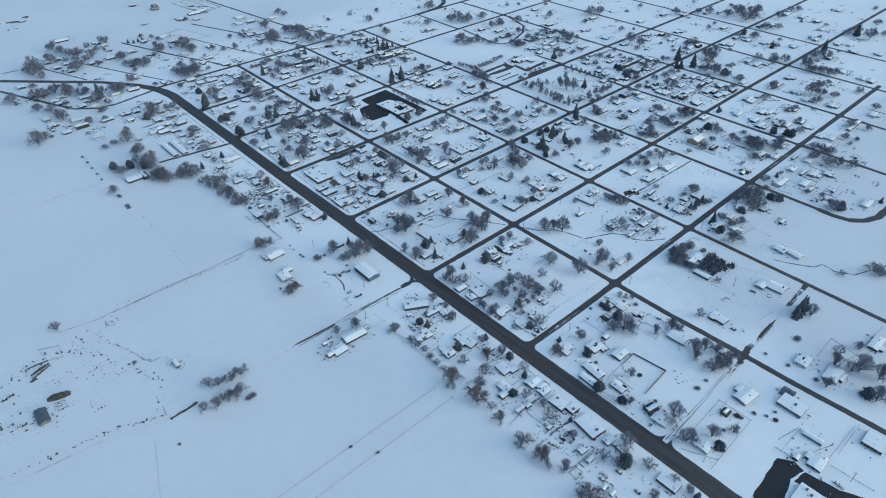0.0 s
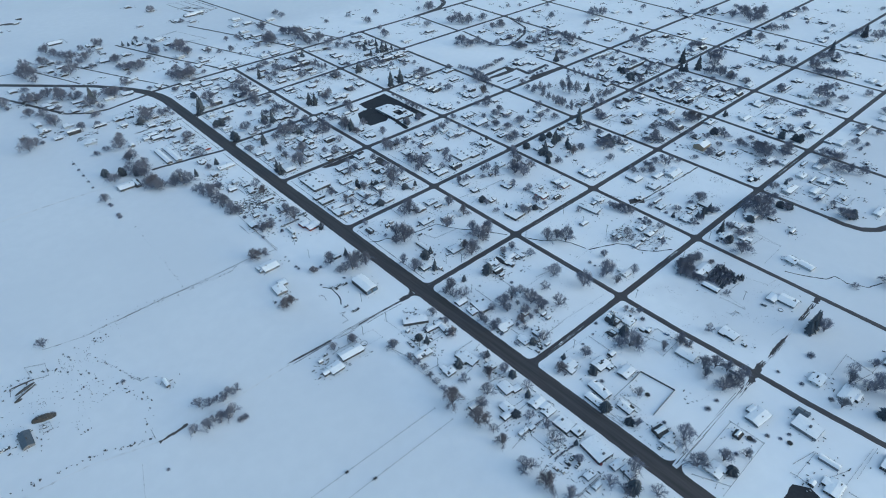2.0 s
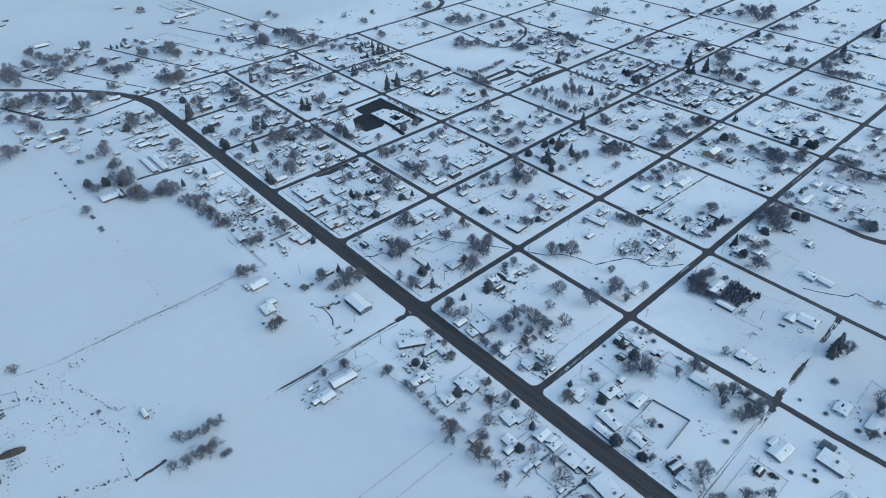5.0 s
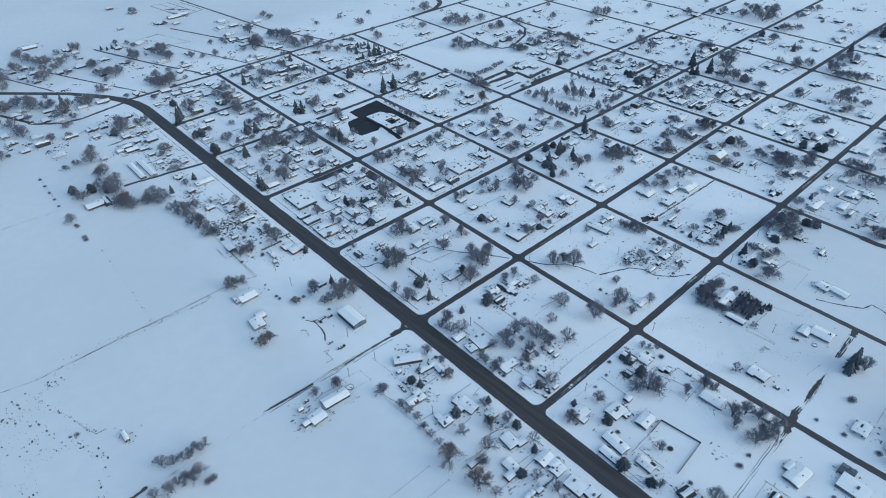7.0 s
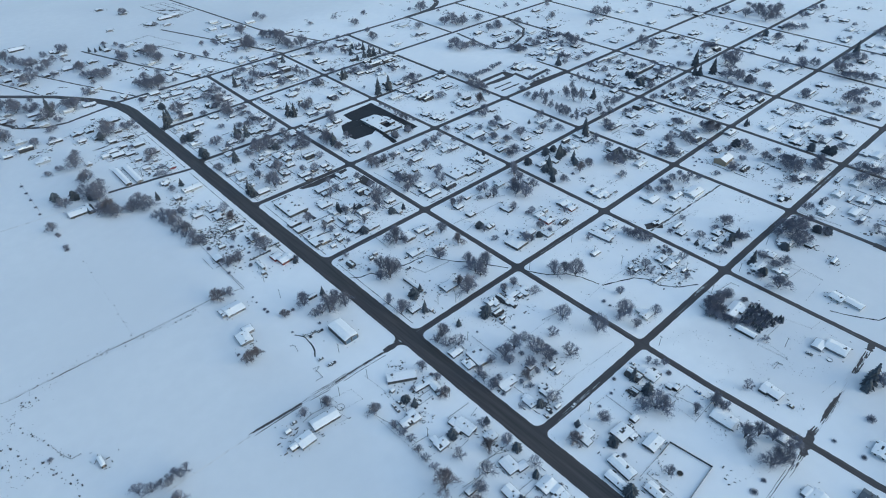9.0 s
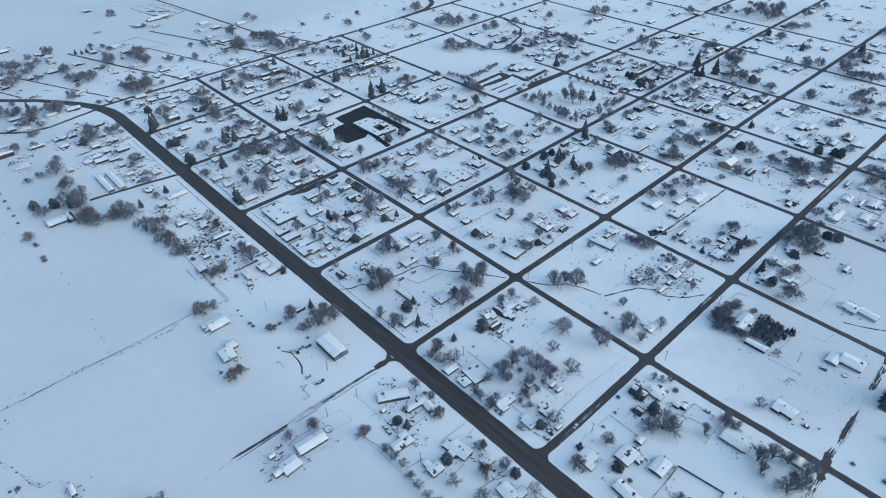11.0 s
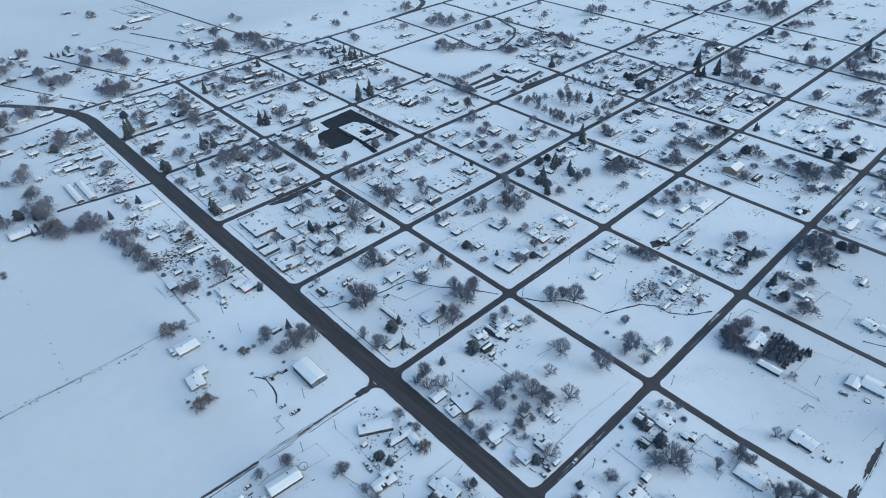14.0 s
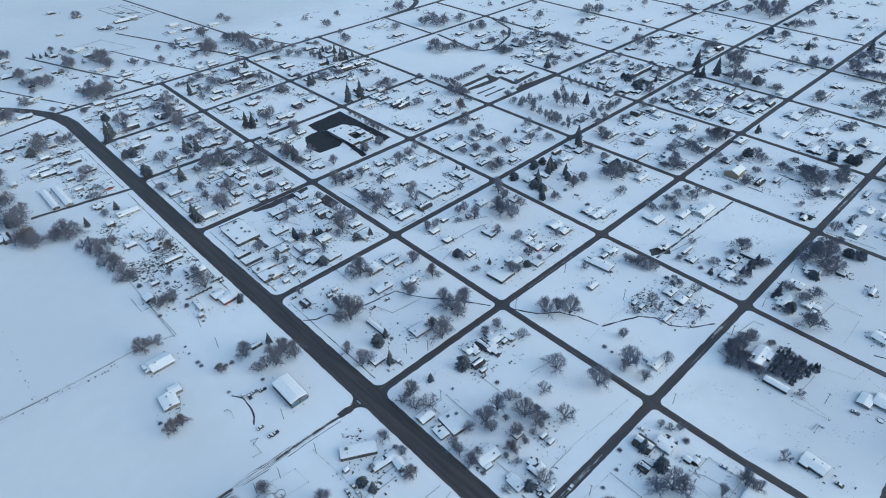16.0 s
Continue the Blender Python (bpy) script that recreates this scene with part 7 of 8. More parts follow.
ditch([(8.2, -33.1), (16.1, -39.3), (25.9, -40.7), (30.5, -51.1), (44.2, -50.4), (61, -53.1), (76.7, -55.2), (81.9, -67.5), (89.4, -79.4), (97.5, -89.2), (108.2, -105), (115.7, -116.7)], 62)
ditch([(124.7, -130.7), (128.9, -139), (133.3, -145.8), (145.7, -156.4), (151, -167.4), (154.7, -183.1)], 63)
ditch([(155.6, -186.3), (167.5, -191.7), (182.2, -198.2), (189.2, -207.5), (190.2, -218), (198.7, -230.4), (213.4, -239.3)], 64)
ditch([(-61.4, -59.4), (-57.3, -66.5), (-57.4, -78.6), (-62.4, -89.5)], 65)
vehicle(17.1, -8.1, 90)
vehicle(61.2, -45.5, 90)
vehicle(65.7, -58.8, 90)
vehicle(52.5, -58.7, 90)
vehicle(-52.9, 110.6, 90)
vehicle(-48.2, 103, 0)
vehicle(-44.6, 97.3, 90)
vehicle(-38.3, 101.2, 90)
vehicle(-61.3, 104.1, 90)
vehicle(-60.4, 97.4, 90)
vehicle(-15.6, 58.6, 0)
vehicle(-15.6, 52.9, 0)
vehicle(-12.8, 48.2, 90)
vehicle(193.6, -187, 0)
vehicle(192.3, -192.6, 0)
vehicle(100.5, -252.6, 0)
vehicle(111, -297.8, 0, "blue")
vehicle(144.9, -345.8, 0, "dark")
vehicle(201.2, -334.2, 0)
vehicle(-48.1, -164.8, 0)
vehicle(-48.6, -169, 0)
vehicle(57.1, -94.4, 0)
vehicle(281.5, -109.7, 90)
vehicle(274.3, -108.8, 90)
vehicle(279.9, -69.9, 0)
vehicle(-53.7, -68.9, 0)
vehicle(-49.9, -67.7, 90)
vehicle(-45, -69.8, 90)
vehicle(-56.1, -66, 0)
vehicle(-60.9, -94.6, 90)
vehicle(-59, -103.7, 90)
vehicle(-56.7, -104.3, 90)
vehicle(-40.2, 290.3, 90)
vehicle(-38.4, 279.5, 90)
vehicle(-38.2, 264.5, 90)
vehicle(-47.6, 259.6, 0)
vehicle(-45.1, 251.5, 90)
vehicle(-41, 313, 90)
vehicle(197.6, 99.1, 90)
vehicle(442.5, -194.9, 0)
vehicle(444, -189.1, 0)
vehicle(442.8, -201, 0)
vehicle(441.1, -207.9, 0)
vehicle(40.7, -247, 90, "white")
vehicle(28.9, -233.2, 90)
vehicle(26.6, -237, 0)
vehicle(14.1, -167.5, 0)
vehicle(-34, 94.9, 90)
vehicle(-26.2, 93.3, 0)
vehicle(-43.3, 108.2, 0)
vehicle(380.5, -106.4, 90)
vehicle(431.3, -229.6, 90)
vehicle(20.4, -240, 0)
vehicle(25, -238.9, 0)
vehicle(-49, -316.9, 0)
vehicle(-47.6, -321.2, 0)
vehicle(29, -362.8, 90)
vehicle(15.2, -353.5, 90)
vehicle(-41.3, -355.8, 0)
vehicle(-45.4, -356.6, 0)
vehicle(-32.8, -360.8, 0)
vehicle(-35.8, -377.1, 0)
vehicle(63.3, -459, 0)
vehicle(62.6, -461.7, 0)
vehicle(-44.3, -170.1, 0)
vehicle(-43.8, -164.3, 0)
vehicle(145.4, -345.8, 0, "dark")
vehicle(-24.6, -333, 0, "red")
vehicle(-35, -319.2, 90)
vehicle(-36.7, -325.1, 90)
vehicle(-40.2, -319.5, 0)
vehicle(-314, -19.4, 90)
vehicle(-316.5, -54.6, 90)
vehicle(-313.8, -55.1, 90)
vehicle(-318.8, -20.7, 90)
fence([(69.4, -374.1), (69.4, -398.9), (14, -399.9)], 67)
fence([(69.1, -375.1), (29.9, -375.7)], 68)
fence([(12.9, -378.6), (23.1, -399.6)], 69)
fence([(59.8, -424.3), (87.7, -425.2)], 70)
fence([(73.3, -448.1), (118, -449.6)], 71)
fence([(73.9, -451.5), (74.9, -477)], 72)
fence([(164.5, -404.4), (192.6, -403.7), (188.3, -424.5), (169.6, -419.3)], 73)
fence([(189.5, -424.1), (236.1, -426.3)], 74)
fence([(189.9, -426), (189.1, -444.8)], 75)
fence([(-46.1, -263.1), (-20.3, -264.8)], 77)
fence([(-61, -242.4), (-29.7, -241)], 78)
fence([(-55.6, -339.5), (-32.6, -340.2)], 82)
fence([(-285.5, 17.2), (-272.3, 11.1), (-273.4, -3.7), (-283.9, -0.6), (-285.5, 17.2)], 83)
fence([(-156.3, 335.7), (-156.9, 258.4)], 85, True)
fence([(-152.4, 21.6), (-240, 22.3)], 86, True)
fence([(-249.4, -130.9), (-263.3, -175.4)], 87, True)
fence([(13.4, -310.3), (13.2, -325.6)], 89)
fence([(32.4, -309.2), (31.9, -327.2)], 90)
fence([(-63.2, -156.2), (-59.3, -221.6)], 91, True)
fence([(377.3, -251.1), (381.6, -286.6)], 95)
utility_pole(-22, -392.7, 90)
utility_pole(-234.8, -115.1, 90)
utility_pole(195.8, -319.1, 90)
utility_pole(71.8, -464.6, 90)
utility_pole(-15.1, -184, 90)
utility_pole(-47.3, -198.3, 90)
ditch([(259, -326.1), (264.7, -339.4), (274.9, -355.6), (284.8, -359.1), (282.2, -370.1), (289.5, -384.4), (304.7, -390.8), (313.9, -397.1), (325.8, -399.1)], 96)
irrigation_line((-206.9, -226.5), (-75.5, -226.9))
irrigation_line((-189.9, -243), (-72.5, -242.5))
vehicle(-105.2, -130.1, 90)
vehicle(-106.5, -145.8, 90)
fence([(105.8, 703.5), (127.2, 710), (150.9, 633.8), (121.8, 644.2)], 101)
fence([(181.4, 881.2), (221.6, 876.6), (230.9, 836.5)], 102)
fence([(181.7, 833.6), (221.4, 837.2), (224.5, 795.9)], 103)
fence([(250, 786.6), (195.4, 782.4)], 104)
fence([(89.5, 703.2), (128.4, 708.6)], 105)
fence([(209.1, -255.8), (195.6, -258.6), (197.9, -280.3)], 106)
fence([(197.2, -305.5), (212.3, -306.3)], 107)

# the old farmyard in the field: pens, a silage clamp between banks, a straw stack

# the far blocks behind the school and the hall
trees("K", [(315.8, 394.8, 3.0), (310.7, 370.4, 2.5), (324.8, 372.5, 3.4), (331.6, 368.9, 3.8), (339.3, 367.8, 3.8), (351.2, 369.2, 2.6), (342.1, 398.9, 3.1), (334.7, 416.8, 2.2)])
trees("D", [(282.9, 455.3, 7.0), (292.0, 439.2, 5.2), (299.2, 425.1, 5.2), (312.6, 460.7, 4.0), (342.0, 445.4, 4.5), (301.8, 471.6, 4.5), (340.8, 379.7, 4.3), (316.8, 438.5, 3.5), (341.6, 409.9, 3.1)])
trees("P", [(308.8, 408.6, 2.6), (311.0, 403.0, 2.6), (318.9, 405.2, 2.6), (319.0, 418.8, 2.6), (335.5, 409.0, 2.6), (345.2, 413.3, 2.6)])
houses("h", [(267.8, 404.0, 16, 11), (263.1, 451.3, 17, 7), (328.7, 395.2, 14, 8), (326.8, 439.1, 14, 8), (251.3, 453.2, 9, 6), (338.5, 434.3, 10, 7)])
houses("k", [(307.1, 374.0, 12, 5), (265.5, 412.7, 9, 7), (271.8, 445.9, 9, 6)])
houses("k", [(313.3, 336.2, 22, 10), (324.0, 338.0, 12, 9), (339.6, 335.0, 16, 9), (314.1, 351.1, 10, 8)])
houses("h", [(343.1, 347.6, 15, 10), (344.6, 333.1, 12, 8), (300.4, 258.9, 16, 8), (282.0, 325.5, 11, 7), (296.1, 320.2, 14, 7), (301.3, 303.2, 12, 7), (305.2, 248.7, 9, 7)])
trees("K", [(252.9, 325.8, 4.4), (258.0, 250.8, 4.9), (275.7, 251.3, 5.0), (259.2, 328.0, 3.2)])
trees("D", [(275.0, 329.5, 8.0), (297.5, 324.7, 5.7), (305.9, 310.4, 4.0), (310.3, 257.3, 5.1), (318.9, 254.3, 5.9), (332.6, 254.6, 4.0), (297.6, 342.7, 3.7), (320.2, 296.0, 3.2), (255.6, 279.2, 2.3)])
houses("h", [(267.3, 226.3, 17, 9), (290.5, 226.2, 13, 8), (289.9, 211.5, 12, 8), (261.6, 160.7, 10, 7), (266.9, 144.3, 15, 9), (315.2, 147.2, 15, 8), (314.8, 159.5, 10, 7), (318.5, 139.2, 10, 7), (288.7, 238.4, 14, 7), (266.2, 136.2, 8, 6)])
houses("k", [(298.4, 203.0, 13, 9), (289.4, 199.4, 11, 8), (296.2, 192.7, 10, 8), (290.7, 190.8, 9, 6), (330.2, 156.5, 10, 6)])
trees("D", [(308.5, 183.0, 6.3), (360.3, 172.4, 6.8), (363.1, 164.4, 5.3), (361.3, 182.1, 5.4), (359.6, 152.5, 3.4), (286.9, 138.0, 2.1), (299.8, 232.6, 3.4), (327.7, 168.9, 3.3), (361.2, 145.7, 3.0), (310.1, 201.6, 2.6)])
trees("R", [(333.2, 136.6, 5.5)])
trees("D", [(237.4, 219.3, 2.5), (238.5, 211.2, 2.5), (238.4, 201.8, 2.9), (238.9, 192.1, 2.5), (238.9, 183.1, 2.5), (240.4, 174.9, 2.8), (240.9, 165.5, 2.8), (240.8, 156.8, 2.4)])
houses("h", [(462.2, 177.7, 26, 13), (469.7, 167.1, 10, 8)])
houses("k", [(452.2, 181.7, 13, 9)])
trees("D", [(376.5, 230.9, 3.2), (377.7, 224.0, 3.2), (378.8, 217.1, 3.2), (378.5, 208.8, 3.5), (376.9, 199.2, 4.7), (376.6, 191.2, 4.7), (376.4, 183.2, 4.6), (372.1, 171.3, 4.2), (370.0, 162.8, 3.8), (391.9, 201.1, 4.0), (400.1, 201.5, 4.0), (408.4, 201.9, 3.6), (416.8, 202.3, 3.6), (426.8, 204.2, 4.0), (436.9, 206.1, 3.7), (445.0, 207.1, 3.3), (457.9, 188.0, 3.7), (437.3, 141.7, 3.5), (454.3, 170.6, 2.8), (420.9, 133.4, 2.3), (433.7, 131.5, 2.3), (443.5, 132.8, 2.3), (452.3, 132.3, 2.7), (466.0, 135.7, 2.4), (431.1, 185.0, 2.4), (474.9, 141.2, 2.8), (510.6, 185.3, 3.4), (504.9, 224.1, 6.9), (504.2, 238.5, 5.2), (513.3, 222.4, 4.3), (537.5, 222.1, 3.9), (526.4, 163.0, 3.8)])
trees("K", [(504.1, 147.8, 3.7)])
houses("h", [(507.7, 181.8, 12, 8), (530.0, 185.4, 13, 8), (552.4, 189.7, 15, 8), (544.1, 164.6, 12, 7), (510.5, 201.8, 10, 7), (559.5, 203.4, 13, 8)])
trees("B", [(525.0, 24.4, 7.6), (539.7, 47.8, 5.4), (542.6, 56.2, 3.9)])
trees("D", [(532.4, 14.4, 4.5), (539.6, 42.3, 4.6), (591.2, 33.5, 4.8), (600.4, 21.3, 4.8), (529.6, 110.0, 4.8), (530.1, 86.0, 4.8), (516.3, 68.4, 3.5), (589.4, 20.8, 3.5), (548.8, 33.2, 3.5), (580.3, 35.6, 3.2), (602.9, 54.7, 3.7), (580.5, 68.0, 3.6), (570.8, 90.0, 3.3), (618.8, 23.6, 4.4), (630.0, 21.4, 3.6)])
trees("D", [(487.9, 99.6, 3.1), (488.7, 90.5, 3.5), (488.9, 82.0, 3.1), (489.0, 73.6, 3.1), (490.8, 66.5, 3.1), (492.5, 59.4, 3.4), (492.7, 51.3, 3.0), (493.9, 42.2, 3.0), (495.6, 32.7, 3.0)])
trees("K", [(560.7, 21.3, 2.3), (524.4, 30.3, 2.7)])
houses("h", [(513.9, 30.2, 22, 10), (525.6, 70.4, 12, 8), (512.6, 66.6, 11, 7), (529.3, 30.8, 10, 7), (525.7, 99.2, 10, 7), (556.5, 77.1, 12, 6), (593.3, 40.3, 13, 8), (583.3, 24.1, 12, 7), (508.9, 51.1, 12, 7)])
houses("k", [(575.2, 49.6, 42, 6)])
houses("t", [(565.6, 113.9, 15, 4), (573.3, 112.5, 15, 4), (581.0, 111.1, 15, 4), (556.8, 113.4, 12, 4), (588.8, 109.7, 13, 4)])
trees("D", [(542.7, -11.5, 5.2), (536.6, -38.2, 8.8), (562.9, -16.0, 5.3), (581.0, -15.4, 5.3), (552.7, -39.3, 4.4), (582.9, -35.8, 3.8), (558.1, -74.1, 4.3), (608.1, -58.4, 4.5), (580.0, -88.5, 3.6), (524.4, -11.1, 3.3), (585.2, -100.9, 4.3), (602.5, -103.5, 4.4), (603.0, -68.9, 3.4), (570.8, -54.7, 2.9), (594.8, -18.3, 3.1)])
houses("h", [(513.8, -39.8, 14, 9), (513.9, -49.3, 13, 8), (537.8, -68.3, 14, 9), (546.4, -69.7, 10, 7), (516.6, -97.2, 15, 8), (517.5, -91.5, 12, 7), (570.1, -86.0, 14, 8), (560.3, -85.8, 12, 8), (587.2, -37.5, 14, 8), (594.5, -44.8, 14, 8), (597.8, -55.9, 13, 8), (594.9, -68.5, 14, 8), (552.5, -49.0, 12, 8), (559.3, -103.5, 13, 8), (572.4, -107.2, 13, 8), (592.2, -88.4, 13, 8), (518.8, -30.3, 12, 7), (568.5, -26.8, 12, 7)])
houses("k", [(517.4, -64.4, 20, 6), (517.9, -74.0, 14, 7), (525.9, -37.3, 10, 7), (517.2, -19.0, 10, 7), (577.1, -68.5, 10, 7), (564.7, -94.8, 10, 7), (530.0, -21.8, 9, 6), (588.9, -109.4, 12, 7)])

# the blocks past the bend of the main road
trees("D", [(149.6, 442.1, 5.2), (167.0, 423.9, 6.0), (170.0, 412.6, 6.7), (177.9, 415.3, 3.7), (150.3, 399.0, 6.5), (136.0, 386.1, 4.3), (183.7, 369.3, 7.2), (204.3, 424.0, 6.1), (205.0, 437.8, 4.6), (218.2, 412.3, 3.0), (182.9, 378.0, 3.6), (139.1, 445.0, 3.3), (131.3, 445.0, 3.0), (205.1, 347.0, 3.6), (214.2, 337.5, 4.3), (219.3, 334.9, 3.6), (182.1, 410.9, 3.0), (146.3, 416.1, 2.9)])
trees("K", [(131.9, 410.5, 3.6), (226.4, 442.1, 3.1)])
trees("P", [(215.3, 395.5, 3.0), (216.4, 388.7, 3.0), (217.1, 379.7, 3.0), (218.7, 372.5, 2.6), (225.4, 373.7, 2.6), (224.7, 399.8, 2.7)])
houses("h", [(168.9, 374.5, 17, 8), (211.6, 454.7, 18, 8), (181.3, 417.1, 12, 8), (143.4, 454.1, 13, 8), (159.3, 392.2, 10, 7), (189.5, 400.3, 11, 7), (149.6, 434.0, 9, 6), (214.8, 427.5, 11, 7), (199.1, 483.2, 13, 7), (202.4, 373.4, 11, 7)])
houses("k", [(175.0, 378.4, 8, 6), (203.1, 386.1, 10, 6)])
trees("D", [(83.4, 331.6, 5.9), (111.9, 279.8, 3.2), (111.3, 268.5, 2.8), (95.9, 296.2, 3.5), (110.9, 432.3, 3.2), (110.6, 415.0, 3.2), (109.5, 396.6, 3.2), (108.2, 381.3, 3.1), (80.9, 364.0, 3.0), (162.8, 252.1, 3.2), (172.4, 242.2, 3.9), (-16.3, 377.6, 3.1), (-18.9, 393.8, 2.5), (-57.0, 383.6, 4.3), (18.9, 452.7, 3.4)])
trees("P", [(158.1, 286.7, 2.3), (161.7, 285.2, 2.3), (162.9, 279.6, 2.3), (163.7, 274.5, 2.0)])
trees("C", [(142.6, 289.7, 2.0), (144.6, 285.5, 2.0), (148.2, 283.9, 2.0), (151.8, 282.4, 1.7)])
houses("h", [(178.6, 270.0, 13, 8), (143.9, 307.9, 15, 6), (-25.4, 304.7, 12, 8), (-45.7, 318.6, 10, 7), (-59.7, 337.8, 11, 7), (107.8, 296.2, 10, 7), (99.3, 400.0, 11, 8)])
houses("s", [(25.1, 464.9, 9, 4), (6.8, 427.3, 8, 4), (80.7, 453.5, 12, 4), (-50.6, 366.4, 8, 5), (97.3, 261.6, 8, 5)])
trees("K", [(611.7, -12.8, 4.2), (607.7, -7.8, 3.4)])
scatter("yard_clutter", "parked wrecks, timber and junk half under snow", "clutter", -60, -16, 248, 300, 150, 0.6, JUNK, 258, True, 14)
# the school: three snowy wings round a wet court
houses("f", [(203, 187, 21, 20), (197.4, 165.8, 9.6, 22), (210.6, 157.5, 16.6, 8.6), (216.4, 172.4, 7, 8.4)])


STRAW = mat("weathered_straw", (0.085, 0.078, 0.070), (0.055, 0.051, 0.048), 0.8, 0.95, 0.6)


def mound(name, a, b, half, height, material, label, category, seed):
    """A long rounded heap from a to b, lumpy on top, steep at its sides."""
    rnd = random.Random(seed)
    a, b = Vector((*a, 0)), Vector((*b, 0))
    d = (b - a).normalized()
    side = Vector((-d.y, d.x, 0))
    n, m = max(6, int((b - a).length)), 8
    s = Shape()
    for i in range(n + 1):
        t = i / n
        k = max(0.12, math.sin(math.pi * min(1.0, max(0.0, 0.06 + 0.88 * t)))) ** 0.45
        for j in range(m + 1):
            u = math.pi * j / m
            q = a.lerp(b, t) + side * (math.cos(u) * half * k * rnd.uniform(0.9, 1.08))
            s.v.append((q.x, q.y, math.sin(u) ** 0.7 * height * k * rnd.uniform(0.85, 1.1) - 0.05))
    s.f = [(i * (m + 1) + j, i * (m + 1) + j + 1, (i + 1) * (m + 1) + j + 1, (i + 1) * (m + 1) + j) for i in range(n) for j in range(m)]
    s.m = [0] * len(s.f)
    s.f += [tuple(range(m + 1)), tuple(n * (m + 1) + j for j in range(m, -1, -1))]
    s.m += [0, 0]
    root = thing(name, label, category, pose(0, 0, 0))
    part("body", s.mesh("body", material), root)


mound("straw_stack", (-295, -42.4), (-280, -46.6), 2.9, 3.2, STRAW, "long weathered brown straw stack standing in snow", "straw stack", 3)
mound("silage_clamp", (-297.8, -8.0), (-283.6, -3.4), 1.1, 1.3, WOOD, "low dark silage heap between snowy banks", "silage clamp", 4)
mound("farm_trailer_load", (-300, -14.9), (-294.6, -14.4), 1.0, 1.4, WOOD, "dark covered load standing beside the pens", "trailer load", 5)
mound("earth_bank", (-299.5, 1.6), (-283.2, 0.2), 0.5, 0.8, WOOD, "low dark timber-faced bank of a silage clamp", "bank", 6)
mound("earth_bank", (-298.5, -13.4), (-283.5, -5.8), 0.5, 0.8, WOOD, "low dark timber-faced bank of a silage clamp", "bank", 7)
fence([(-300.5, -6.6), (-299.3, -1.3), (-291.6, 0.9), (-283.3, -0.1)], 171)
fence([(-297.6, -12), (-283.2, -7.5), (-284, -3.1)], 172)
fence([(-298.2, -11), (-284, -6.4)], 173)
fence([(-291.9, -49.6), (-285.6, -50.9), (-285.2, -58.9), (-291.2, -58.4), (-291.9, -49.6)], 174)
fence([(-228, -45.6), (-223.3, -57.3), (-217.4, -57.5)], 175)
fence([(126.8, -37), (154.9, -40.5), (184.8, -42), (182, -55.9)], 176)
fence([(163.7, -13.2), (187.9, -17.8)], 177)
fence([(-46.2, 115.9), (-30, 112.4), (-13, 108.7)], 178)
for k in range(9):
    vehicle(-54 + 3.7 * k, 106.8 - 0.25 * k, 8)
for k in range(6):
    vehicle(-40 + 3.3 * k, 47.4, 75)
for k in range(3):
    vehicle(-17.5 + 3.0 * k, 52.6, 80)
# fences and clipped hedges of the yards beside the main road
fence([(-36.9, -235.0), (-25.6, -237.1), (-16.9, -241.2)], 121)
fence([(-58.2, -287.2), (-47.5, -286.3)], 122)
fence([(-41.7, -289.1), (-41.2, -304.7), (-34.9, -307.9)], 123)
fence([(-55.7, -239.8), (-43.4, -241.6), (-38.5, -236.6)], 124)
fence([(-58.8, -196.6), (-46.0, -198.0)], 125)
fence([(-50.9, -338.8), (-27.9, -339.4)], 126)
fence([(-57.4, -339.3), (-50.6, -339.0), (-50.6, -344.9), (-57.4, -345.7), (-57.4, -339.3)], 127)
fence([(-36.3, -236.4), (-24.9, -237.0), (-13.8, -237.7)], 128)
fence([(-45.6, -219.6), (-30.3, -218.1)], 129)
fence([(-59.7, -243.4), (-51.0, -243.5), (-42.2, -243.3)], 130)
fence([(-54.2, -268.6), (-34.4, -268.9), (-22.3, -268.4)], 131)
fence([(27.8, -307.5), (42.1, -307.2), (57.6, -306.9)], 132)
fence([(10.2, -310.1), (10.9, -326.6)], 133)
fence([(12.4, -152.6), (23.2, -152.7), (22.9, -161.6)], 134)
fence([(23.0, -209.1), (23.4, -220.4)], 135)
fence([(37.0, -255.5), (60.2, -256.8)], 136, True)
fence([(49.6, -307.4), (62.1, -306.5), (65.3, -333.6), (35.0, -335.6)], 177, False, True)
fence([(92.2, -288.1), (110.8, -289.3), (110.6, -308.4), (89.3, -309.1)], 137)
fence([(89.6, -291.3), (88.1, -309.4)], 138, True)
fence([(95.6, -288.7), (98.4, -293.5), (99.7, -302.6)], 139)
fence([(183.6, -304.8), (184.7, -326.1)], 140, True)
fence([(171.0, -321.4), (176.5, -321.9), (176.5, -325.0)], 141)
fence([(172.7, -355.4), (187.5, -357.5)], 142, True)
fence([(295.5, -274.2), (291.5, -306.9)], 143, True)
fence([(284.3, -307.6), (257.0, -308.4)], 144, True)
fence([(258.3, -280.5), (273.8, -287.1), (291.9, -288.9)], 145)
fence([(-100.3, -133.6), (-93.7, -132.1), (-84.7, -133.2), (-78.5, -132.4)], 146)
fence([(-78.2, -130.1), (-60.9, -133.3), (-60.2, -145.2), (-76.0, -143.6)], 147, True)
fence([(-78.3, -144.3), (-77.0, -151.6), (-86.3, -150.4)], 148, True)
fence([(-70.5, -67.9), (-68.7, -68.4), (-67.8, -71.2), (-69.0, -76.4)], 149)
fence([(-69.3, -101.3), (-69.3, -110.0), (-74.4, -109.7)], 150)
